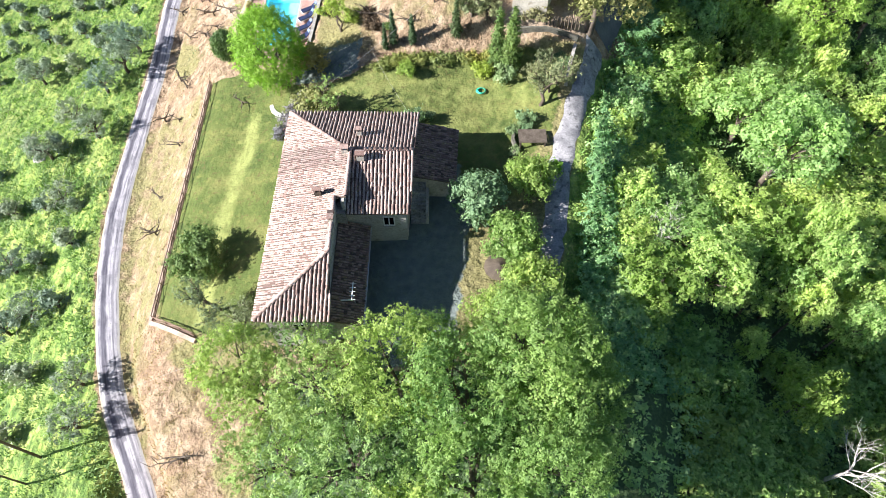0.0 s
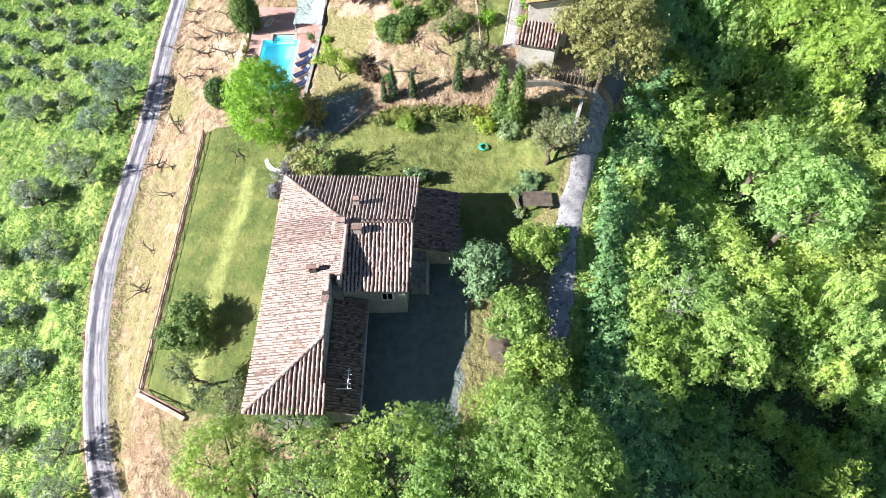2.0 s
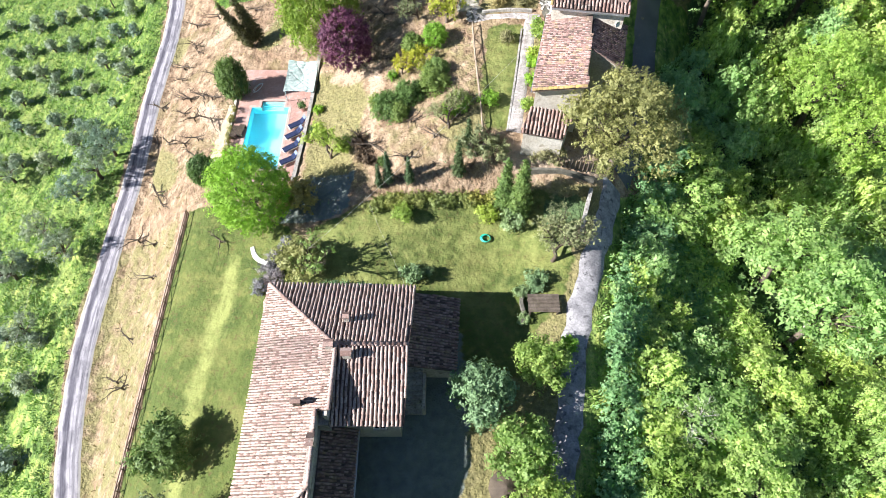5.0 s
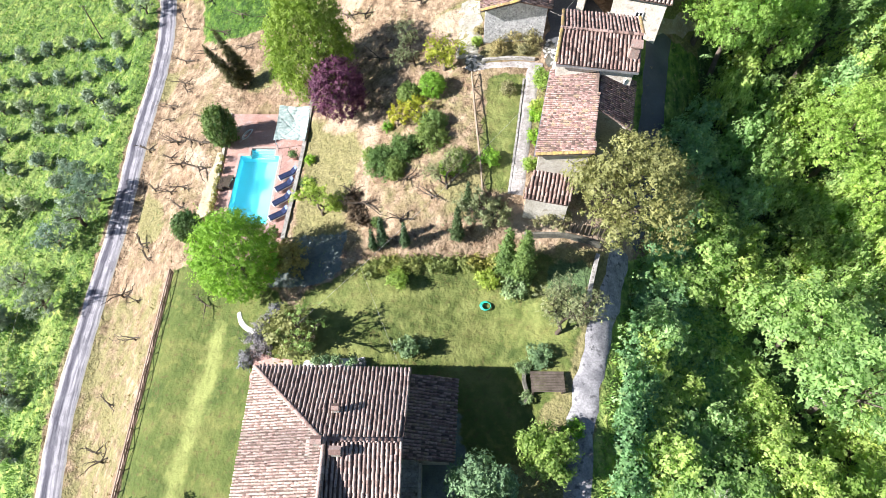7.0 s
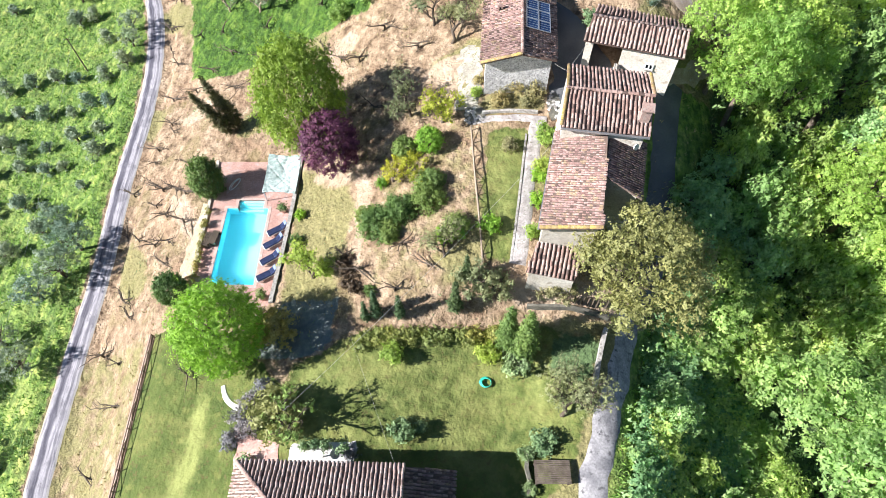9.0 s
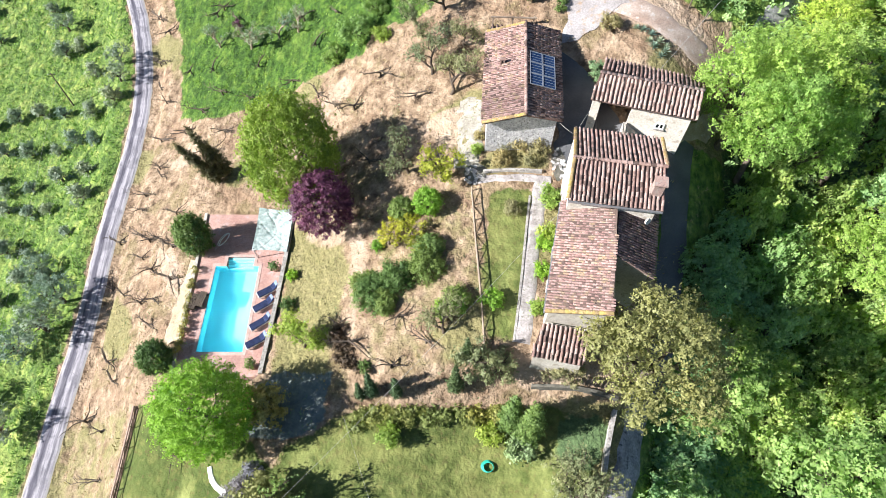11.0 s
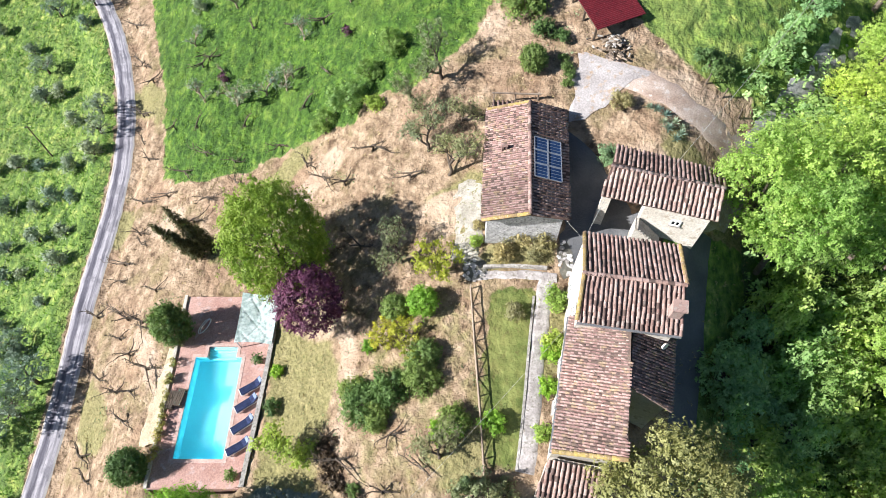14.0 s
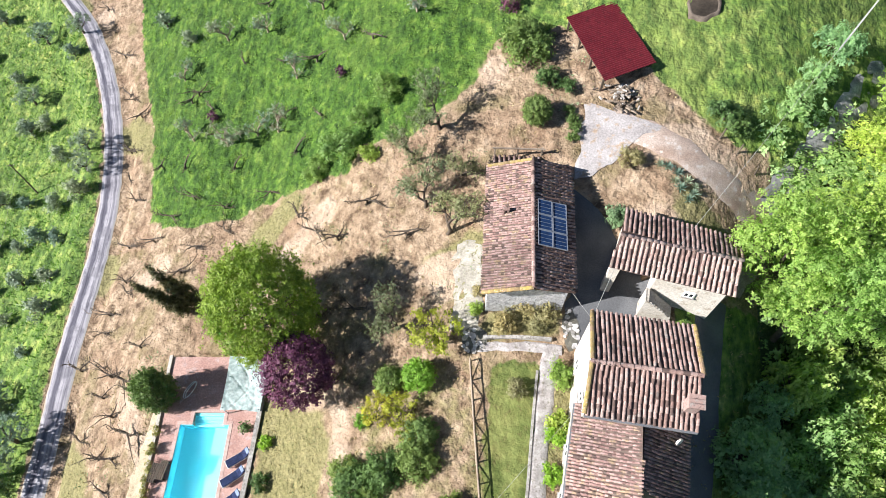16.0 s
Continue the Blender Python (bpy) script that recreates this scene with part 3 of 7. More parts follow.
def build_ground():
    xs, ys = axis(-78, 46, 0.5, 1800), axis(-2, 128, 0.5, 1800)
    gx, gy = np.meshgrid(xs, ys)
    x, y = gx.ravel(), gy.ravel()
    z = ground_z(x, y)
    mid = road_mid(y)
    zone = np.zeros((len(x), 4))
    east = x > mid
    straw = east & (y < 130)
    straw |= (np.abs(x - mid) < 1.3)
    straw &= ~((x > drive_mid(y) + 0.9) & (y > 14) & (y < 46.5) & (x < 30))
    straw &= ~((x > 25) & (y > 70))
    straw &= ~((x > 16) & (y > 48) & (y < 65.5))
    straw &= ~inside(GREEN_FIELD, x, y)
    forest = (x > np.where(y < 46.5, drive_mid(y) + 2.7, 23.5 + 2 * np.clip((y - 66) / 3, 0, 1))) & (y < 73)
    forest |= (x > -13 + 0.8 * soft_noise(x, y, 0.9)) & (y < 15)
    forest |= (x > 31) & (y < 79)
    # Not woodland: shade put into the bank's ground colour.
    forest |= inside(BANK_SHADE, x, y)
    zone[:, 0] = straw
    zone[:, 1] = inside(WEST_LAWN, x, y) | inside(NORTH_LAWN, x, y) | inside(STRIP_LAWN, x, y)
    worn = np.abs(x + 18.9 + 0.35 * soft_noise(x, y, 0.5) - 0.06 * (y - 30)) < 0.5
    zone[:, 1] = np.where(worn & (y > 19) & (y < 42) & (zone[:, 1] > 0.5), 1.0, zone[:, 1])
    # Yard, and the lime tree's shadow put into the ground colour.
    zone[:, 2] = inside(YARD, x, y) | inside(LIME_TREE_SHADOW, x, y)
    zone[:, 3] = forest & ~inside(YARD, x, y)
    soil = np.zeros((len(x), 4))
    soil[:, 0] = inside(POOL_GRASS, x, y) | inside(COTTAGE_GREEN, x, y) | (straw & (soft_noise(x, y, 0.33, 4.0) > 0.72)) | ((x < -13) & (y < 20) & (x > -20) & (y > 14)) | ((x > 0.5) & (x < 8) & (y > 18) & (y < 33))
    soil[:, 1] = inside(EARTH, x, y) | inside(WALNUT_EARTH, x, y) | inside(BARE_TRACK, x, y) | (straw & (y > 50) & (soft_noise(x, y, 0.41, 7.0) > 0.8))
    soil[:, 2] = worn & (y > 19) & (y < 42)
    soil[:, 2] = np.maximum(soil[:, 2], 0.12 * (inside(WEST_LAWN, x, y) & (x < -19.4 + 0.06 * (y - 30))))
    soil[:, 2] = np.maximum(soil[:, 2], 0.4 * inside(STRIP_LAWN, x, y))
    soil[:, 2] = np.maximum(soil[:, 2], 0.42 * (inside(NORTH_LAWN, x, y) & (y > 36)))
    # Lower values southwards lighten the meadow as low sun would.
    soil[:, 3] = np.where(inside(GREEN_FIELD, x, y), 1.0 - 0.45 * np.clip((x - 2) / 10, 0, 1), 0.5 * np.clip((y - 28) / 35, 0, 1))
    soil[:, 0] = np.maximum(soil[:, 0], 0.6 * ((x > mid) & (x < -24.5) & (y < 48)))
    soil[:, 0] = np.maximum(soil[:, 0], 0.46 * ((x > -5.8) & (x < 3.4) & (y > 47) & (y < 63)))
    soil[:, 0] = np.maximum(soil[:, 0], 0.8 * ((x > 5) & (y > 15) & (y < 46)))
    both = soil.reshape(len(ys), len(xs), 4)
    for ax in (0, 1, 0, 1):
        both = (np.roll(both, 1, ax) + both * 2 + np.roll(both, -1, ax)) / 4
    soil = both.reshape(-1, 4)
    # soften the edges between the kinds of ground
    grid = zone.reshape(len(ys), len(xs), 4)
    for _ in range(2):
        for ax in (0, 1):
            grid = (np.roll(grid, 1, ax) + grid * 2 + np.roll(grid, -1, ax)) / 4
    zone = grid.reshape(-1, 4)
    # hummocks in the long grass
    rough = np.where((zone[:, 1] > 0.4) | (zone[:, 2] > 0.4), 0.015, np.where(zone[:, 0] > 0.5, 0.09, 0.16))
    rough = np.where(np.abs(x - mid) < 2.2, 0.0, rough)
    rough = np.where(inside(DECK, x, y), 0.0, rough)
    rough = np.where((np.abs(x - drive_mid(y)) < 1.9) & (y < 47), 0.012, rough)
    rough = np.where(((x > 15) & (x < 21) & (y > 46) & (y < 67)) | ((x > 9) & (x < 22) & (y > 62) & (y < 80)) | ((x > 1) & (x < 9) & (y > 48) & (y < 64)), 0.015, rough)
    z = z + rough * (soft_noise(x, y, 1.7) + 0.8 * soft_noise(x, y, 3.9, 2.0))
    nx = len(xs)
    i, j = np.meshgrid(np.arange(nx - 1), np.arange(len(ys) - 1))
    a = (j * nx + i).ravel()
    faces = np.stack([a, a + 1, a + nx + 1, a + nx], 1)
    me = bpy.data.meshes.new("ground")
    me.vertices.add(len(x))
    me.vertices.foreach_set("co", np.stack([x, y, z], 1).astype(np.float32).ravel())
    me.loops.add(faces.size)
    me.loops.foreach_set("vertex_index", faces.astype(np.int32).ravel())
    me.polygons.add(len(faces))
    me.polygons.foreach_set("loop_start", np.arange(0, faces.size, 4, dtype=np.int32))
    me.polygons.foreach_set("use_smooth", np.ones(len(faces), bool))
    me.materials.append(GROUND)
    at = me.attributes.new("zone_soil", "FLOAT_COLOR", "POINT")
    at.data.foreach_set("color", soil.astype(np.float32).ravel())
    at = me.attributes.new("zone", "FLOAT_COLOR", "POINT")
    at.data.foreach_set("color", zone.astype(np.float32).ravel())
    me.update()
    me.validate()
    tagged(new("ground", me), "hillside of green meadow, dry straw grass and mown lawns", "ground", kind="structure")


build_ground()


def strip(name, line, half, material, label, lift=0.05, step=0.8, wobble=0.0, category="path"):
    """A way laid on the ground along a line of (x, y), with its width crosswise in UV x."""
    pts = [Vector((*line[0], 0))]
    for a, b in zip(line, line[1:]):
        a, b = Vector((*a, 0)), Vector((*b, 0))
        n = max(1, int((b - a).length / step))
        pts += [a.lerp(b, k / n) for k in range(1, n + 1)]
    for _ in range(6):
        pts = [pts[0]] + [(p + 2 * q + r) / 4 for p, q, r in zip(pts, pts[1:], pts[2:])] + [pts[-1]]
    across, v, uvs = 7, [], []
    rng = random.Random(len(line))
    for i, p in enumerate(pts):
        d = (pts[min(i + 1, len(pts) - 1)] - pts[max(i - 1, 0)]).normalized()
        s = Vector((d.y, -d.x, 0))
        l, r = half + rng.uniform(-wobble, wobble), half + rng.uniform(-wobble, wobble)
        for k in range(across):
            u = k / (across - 1)
            q = p + s * (-l + (l + r) * u)
            z = gz(q.x, q.y) + (lift if 0 < k < across - 1 else -0.12)
            v.append((q.x, q.y, z))
            uvs.append((u, i))
    f = [(i * across + k, i * across + k + 1, (i + 1) * across + k + 1, (i + 1) * across + k) for i in range(len(pts) - 1) for k in range(across - 1)]
    me = mesh(name, v, f, material, True)
    lay = me.uv_layers.new(name="UVMap")
    for lp in me.loops:
        lay.data[lp.index].uv = uvs[lp.vertex_index]
    return tagged(new(name, me), label, category, kind="structure")


yy = np.arange(-20, 160, 2.0)
strip("road", list(zip(road_mid(yy), yy)), ROAD_HALF, ROAD, "narrow worn grey asphalt lane with a pale edge", 0.06, 1.0, 0.06, "road")
strip("driveway", [(6.6, 17), (7.8, 22), (9.0, 28), (10.0, 33.5), (11.0, 36.8), (12.2, 40), (13.4, 43), (14.4, 46.2)], 1.2, DRIVE,
      "pale gravel driveway beside the garden", 0.06, 0.8, 0.2, "driveway")
strip("driveway_upper", [(13.0, 78.2), (15.6, 77.2), (18, 75.4), (21, 73.2), (23.8, 71.8), (25.2, 72.6)], 1.35, TRACK,
      "stony soil track behind the houses", 0.06, 0.8, 0.3, "track")
strip("lane_upper", [(25.0, 72.6), (26.6, 74.6), (27.8, 76.2), (30.1, 78.5), (32.8, 81.1), (37, 85)], 1.3, DRIVE, "grey lane running under the trees", 0.06, 0.8, 0.12, "driveway")
# The tall house's shade is put into this lane's colour.
strip("lane_east", [(15, 47.0), (16.6, 50.5), (17.6, 55), (18.3, 58.6), (18.8, 63), (19.3, 65.5)], 1.5, SHADE_PAVING, "asphalt lane, darkened in colour for the tall house's shade", 0.05, 0.8, 0.1, "driveway")
strip("soil_patch", [(17.0, 65.0), (19.5, 65.9), (22.0, 67.2), (24.0, 69.5)], 0.9, TRACK, "pinkish bare soil beside the barn", 0.06, 0.6, 0.25, "track")
strip("garden_path", [(5.6, 48.7), (6.2, 51.7), (7.1, 57.3), (7.6, 60.6), (8.0, 61.8)], 0.72, GRAVEL, "pale gravel garden path beside a lawn", 0.05, 0.6, 0.1)
strip("cross_path", [(2.8, 62.35), (5.1, 62.3), (8.7, 62.0)], 0.42, GRAVEL, "pale gravel path below the cottage", 0.055, 0.6, 0.08)
strip("white_path", [(-16.75, 42.0), (-16.7, 41.6), (-16.0, 40.5), (-15.0, 40.1)], 0.26, WHITE, "curved white paved path", 0.06, 0.3, 0.02)


# ---- clay tiles ----
def tile_shape(length=0.46, w0=0.118, w1=0.1, h=0.115):
    """One half-round cover tile, mouth at the origin, running along +y, arch across x."""
    ang = [math.pi * k / 5 for k in range(6)]
    v = [(-w0 * math.cos(a), 0, h * math.sin(a)) for a in ang] + [(-w1 * math.cos(a), length, h * 0.8 * math.sin(a)) for a in ang]
    v += [(-w0 * 0.8 * math.cos(a), 0.0, h * 0.72 * math.sin(a)) for a in ang]
    f = [(k, k + 1, k + 7, k + 6) for k in range(5)] + [(k, 12 + k, 13 + k, k + 1) for k in range(5)]
    return np.array(v), f


TILE_V, TILE_F = tile_shape()
TILE_MESH = {}


def tile_mesh(material):
    if material.name not in TILE_MESH:
        TILE_MESH[material.name] = mesh("tile", TILE_V, TILE_F, material)
    return TILE_MESH[material.name]


class Roof:
    """Tiled roof planes of one house; the pieces are laid at the end of the script."""

    def __init__(self, parent):
        self.parent, self.tiles, self.jobs = parent, [], []

    def plane(self, corners, material, spacing=0.41, course=0.36, seed=1, thick=0.14, size=1.0):
        """corners: in order, the first two along the eave; tiles run up from the eave."""
        P = [Vector(c) for c in corners]
        u = (P[1] - P[0]).normalized()
        n = u.cross(P[2] - P[0]).normalized()
        if n.z < 0:
            n = -n
        v = n.cross(u)
        if v.z < 0:
            v = -v
        flat = [((p - P[0]).dot(u), (p - P[0]).dot(v)) for p in P]
        deck = Build().slab([tuple(p) for p in P], thick)
        off = Vector(self.parent.location)
        deck.v = [tuple(Vector(q) - off) for q in deck.v]
        # Less gap shade is painted under the small tiles.
        part("roof_deck", deck.mesh("roof_deck", PAN if size > 0.7 else PAN_PALE), self.parent)
        rng = random.Random(seed)
        umin, umax = min(a for a, _ in flat), max(a for a, _ in flat)
        vmax = max(b for _, b in flat)
        rows = max(1, round((umax - umin) / spacing))
        sp = (umax - umin) / rows
        x = u if u.cross(v).dot(n) > 0 else -u
        for i in range(rows):
            cu = umin + (i + 0.5) * sp
            drift = 0.0
            for j in range(int(vmax / course) + 1):
                cv = j * course - 0.06
                if not inside(flat, cu, min(max(cv + course * 0.55, 0.02), vmax))[0]:
                    continue
                drift = drift * 0.8 + rng.uniform(-0.02, 0.02)
                pos = P[0] + u * (cu + drift) + v * (cv + rng.uniform(-0.025, 0.025)) + n * (0.03 + rng.uniform(0, 0.015))
                turn = rng.uniform(-0.09, 0.09)
                lift = rng.uniform(-0.01, 0.06)
                ax = (x + v * turn).normalized()
                ay = (v - x * turn - n * lift).normalized()
                m = Matrix((ax * size, ay * (course / 0.36), ax.cross(ay) * size)).transposed().to_4x4()
                self.tiles.append((Matrix.Translation(pos) @ m, material))

    def ridge(self, a, b, material, seed=3):
        """A line of cover tiles along a ridge or hip."""
        a, b = Vector(a), Vector(b)
        d = (b - a).normalized()
        n = max(1, int((b - a).length / 0.38))
        side = d.cross(Vector((0, 0, 1))).normalized()
        up = side.cross(d)
        rng = random.Random(seed)
        for k in range(n):
            m = Matrix((side * 1.25, d, up * 1.2)).transposed().to_4x4()
            self.tiles.append((Matrix.Translation(a + d * (k * (b - a).length / n) + up * (0.07 + rng.uniform(0, 0.02))) @ m, material))

    def lay(self, stretch):
        """stretch: which places are near the camera's way, so that their tiles are single pieces."""
        inv = Matrix.Translation(-Vector(self.parent.location))
        single, rest = [], {}
        for m, mat in self.tiles:
            if len(single) < 300 and stretch(m.translation):
                single.append((m, mat))
            else:
                rest.setdefault(mat.name, []).append((m, mat))
        for m, mat in single:
            ob = new("tile", tile_mesh(mat))
            ob.parent = self.parent
            ob.matrix_basis = inv @ m
        k = len(TILE_V)
        for name, lot in rest.items():
            mats = np.array([np.array(inv @ m) for m, _ in lot])
            v = np.einsum("nij,kj->nki", mats[:, :3, :3], TILE_V) + mats[:, None, :3, 3]
            f = (np.array(TILE_F)[None] + (np.arange(len(lot)) * k)[:, None, None]).reshape(-1, 4)
            me = bpy.data.meshes.new("tiles")
            me.vertices.add(len(lot) * k)
            me.vertices.foreach_set("co", v.astype(np.float32).ravel())
            me.loops.add(f.size)
            me.loops.foreach_set("vertex_index", f.astype(np.int32).ravel())
            me.polygons.add(len(f))
            me.polygons.foreach_set("loop_start", np.arange(0, f.size, 4, dtype=np.int32))
            me.materials.append(lot[0][1])
            me.update()
            ob = part("tiles", me, self.parent)
            tagged(ob, kind="stuff")


ROOFS = []


def local(b, parent):
    """Moves a build from world places to places about its parent."""
    o = Vector(parent.location)
    b.v = [tuple(Vector(p) - o) for p in b.v]
    return b


def wall(parent, poly, z0, z1, material, name="wall", label=""):
    part(name, local(Build().prism(poly, z0, z1), parent).mesh(name, material), parent, label)


def window(parent, at, out, w, h, glass=GLASS, frame_mat=WHITE):
    """A framed window set in a wall; out: the way that it faces."""
    o = Vector((out[0], out[1], 0)).normalized()
    s = Vector((-o.y, o.x, 0))
    up, c = Vector((0, 0, 1)), Vector(at) - Vector(parent.location)
    fr = Build()
    for a, b in (((-w / 2, -h / 2), (w / 2, -h / 2)), ((-w / 2, h / 2), (w / 2, h / 2)), ((-w / 2, -h / 2), (-w / 2, h / 2)), ((w / 2, -h / 2), (w / 2, h / 2)), ((0, -h / 2), (0, h / 2))):
        fr.beam(c + s * a[0] + up * a[1] + o * 0.03, c + s * b[0] + up * b[1] + o * 0.03, 0.09)
    win = part("window", fr.mesh("window", frame_mat), parent)
    pane = Build().slab([c + s * -w / 2 + up * -h / 2 + o * 0.01, c + s * w / 2 + up * -h / 2 + o * 0.01, c + s * w / 2 + up * h / 2 + o * 0.01, c + s * -w / 2 + up * h / 2 + o * 0.01], 0.005)
    part("pane", pane.mesh("pane", glass), win)
    sill = Build().beam(c - s * (w / 2 + 0.1) - up * (h / 2 + 0.06) + o * 0.06, c + s * (w / 2 + 0.1) - up * (h / 2 + 0.06) + o * 0.06, 0.16, 0.07)
    part("sill", sill.mesh("sill", STONE), win)


def chimney(parent, x, y, z0, z1, w=0.55, d=0.55, material=PLASTER, cap=TILE_RED):
    b = Build().box(x - w / 2, y - d / 2, z0, x + w / 2, y + d / 2, z1)
    ch = part("chimney", local(b, parent).mesh("chimney", material), parent)
    b = Build()
    for i in (-1, 1):
        for j in (-1, 1):
            b.box(x + i * w * 0.4 - 0.06, y + j * d * 0.4 - 0.06, z1, x + i * w * 0.4 + 0.06, y + j * d * 0.4 + 0.06, z1 + 0.22)
    b.slab([(x - w * 0.65, y - d * 0.65, z1 + 0.25), (x + w * 0.65, y - d * 0.65, z1 + 0.25), (x + w * 0.65, y, z1 + 0.42), (x - w * 0.65, y, z1 + 0.42)], 0.05)
    b.slab([(x - w * 0.65, y, z1 + 0.42), (x + w * 0.65, y, z1 + 0.42), (x + w * 0.65, y + d * 0.65, z1 + 0.25), (x - w * 0.65, y + d * 0.65, z1 + 0.25)], 0.05)
    part("chimney_cap", local(b, parent).mesh("chimney_cap", cap), ch)


# ---- farmhouse on the lawn ----
def farmhouse():
    h = thing("farmhouse", (-8, 26, 5), "old stone farmhouse with pale weathered clay tile roofs", "house")
    E, R = 11.4, 12.7
    wall(h, [(-12.2, 16.9), (-8.0, 16.9), (-8.0, 25.0), (-7.3, 25.0), (-7.3, 34.7), (-12.2, 34.7)], 4.2, E + 0.02, STONE)
    wall(h, [(-8.25, 17.0), (-8.0, 17.0), (-8.0, 30.0), (-8.25, 30.0)], E, [E + 0.05, E + 0.05, R - 0.12, R - 0.12], PLASTER, label="plastered wall rising to the ridge")
    wall(h, [(-8.2, 21.2), (-7.95, 21.2), (-7.95, 25.6), (-8.2, 25.6)], E - 0.02, R - 0.16, PLASTER)
    wall(h, [(-7.5, 25.3), (-7.25, 25.3), (-7.25, 30.0), (-7.5, 30.0)], E - 0.02, R - 0.16, PLASTER)
    wall(h, [(-7.3, 25.4), (-2.9, 25.4), (-2.5, 34.6), (-7.3, 34.6)], 6.0, E - 0.05, PLASTER)
    wall(h, [(-3.2, 25.5), (-2.92, 25.5), (-2.72, 29.9), (-2.52, 34.5), (-2.8, 34.5), (-2.98, 29.9)], E - 0.06, [E - 0.05, E - 0.05, R - 0.16, E - 0.05, E - 0.05, R - 0.16], PLASTER)
    wall(h, [(-8.0, 17.2), (-6.0, 17.2), (-6.0, 25.2), (-8.0, 25.2)], 6.0, [10.05, 9.35, 9.35, 10.05], STONE)
    wall(h, [(-2.7, 29.7), (0.55, 29.7), (0.85, 34.8), (-2.45, 34.8)], 6.0, [10.1, 9.35, 9.35, 10.1], PLASTER)
    r = Roof(h)
    r.plane([(-12.65, 16.4, E), (-12.65, 35.2, E), (-7.1, 30.0, R + 0.02), (-7.1, 25.6, R + 0.02), (-7.9, 25.6, R - 0.15), (-7.9, 21.2, R - 0.15)], TILE_WORN, 0.185, 0.22, seed=1, size=0.58)
    # Paler tiles on the north and south slopes offset the grazing sun in colour.
    r.plane([(-12.65, 16.4, E), (-7.5, 16.4, E), (-7.9, 21.2, R - 0.15)], TILE_PALE, 0.275, seed=2, size=0.8)
    r.plane([(-12.65, 35.2, E), (-2.0, 35.0, E), (-2.3, 30.0, R), (-7.3, 30.0, R)], TILE_PALE, 0.275, seed=3, size=0.8)
    r.plane([(-7.2, 25.0, E), (-2.5, 25.0, E), (-2.3, 29.98, R), (-7.2, 29.98, R)], TILE_PALE, 0.275, seed=4, size=0.8)
    # Shade on these low roofs is put into browner, low-contrast tiles.
    r.plane([(-5.7, 17.0, 9.3), (-5.7, 25.3, 9.3), (-7.98, 25.3, 10.2), (-7.98, 17.0, 10.2)], TILE_BROWN, 0.2, 0.24, seed=5, size=0.62)
    r.plane([(0.85, 29.4, 9.35), (1.15, 35.1, 9.35), (-2.4, 35.1, 10.3), (-2.72, 29.4, 10.3)], TILE_BROWN, 0.22, 0.26, seed=6, size=0.66)
    r.ridge((-12.6, 16.5, E), (-7.9, 21.2, R - 0.12), TILE_PALE)
    r.ridge((-12.6, 35.1, E), (-7.3, 30.0, R), TILE_RED)
    r.ridge((-2.3, 30.0, R), (-7.3, 30.0, R), TILE_RED)
    r.ridge((-7.9, 21.2, R - 0.1), (-7.95, 25.6, R - 0.1), TILE_PALE)
    r.ridge((-7.12, 25.6, R + 0.02), (-7.12, 30.0, R + 0.02), TILE_PALE)
    ROOFS.append((r, lambda p: p.y > 28.5))
    chimney(h, -7.5, 29.8, R - 0.4, R + 0.4, 0.5, 0.4)
    chimney(h, -6.3, 29.2, R - 0.5, R + 0.35, 0.55, 0.42)
    chimney(h, -9.2, 26.1, R - 0.8, R + 0.05, 0.5, 0.28, DARKWOOD)
    chimney(h, -7.95, 23.7, R - 0.6, R + 0.25, 0.35, 0.6)
    chimney(h, -6.6, 31.9, E + 0.5, R + 0.1, 0.35, 0.35)
    window(h, (-4.2, 25.4, 9.9), (0, -1), 0.8, 1.1)
    window(h, (-6.0, 20.5, 8.3), (1, 0), 0.8, 1.0)
    window(h, (-10, 16.9, 9.4), (0, -1), 0.8, 1.1)
    window(h, (-12.2, 22, 9.5), (-1, 0), 0.8, 1.1)
    window(h, (-12.2, 29, 9.5), (-1, 0), 0.8, 1.1)
    gutter = Build().beam((-5.62, 17.0, 9.22), (-5.62, 25.3, 9.22), 0.13)
    part("gutter", local(gutter, h).mesh("gutter", METAL), h)
    st = Build().box(-2.7, 29.45, 6.4, -1.5, 29.7, 9.15)
    stair = part("outside_stair", local(st, h).mesh("outside_stair", STONE), h, "stone outside stair")
    for k in range(9):
        part("step", local(Build().box(-2.7, 29.45 - 0.28 * (k + 1), 6.4, -1.5, 29.45 - 0.28 * k, 9.0 - 0.19 * k), h).mesh("step", STONE), stair)
    pw = Build().box(-1.48, 26.9, 6.4, -1.28, 29.5, 8.6)
    part("stair_parapet", local(pw, h).mesh("stair_parapet", PLASTER), h)


farmhouse()


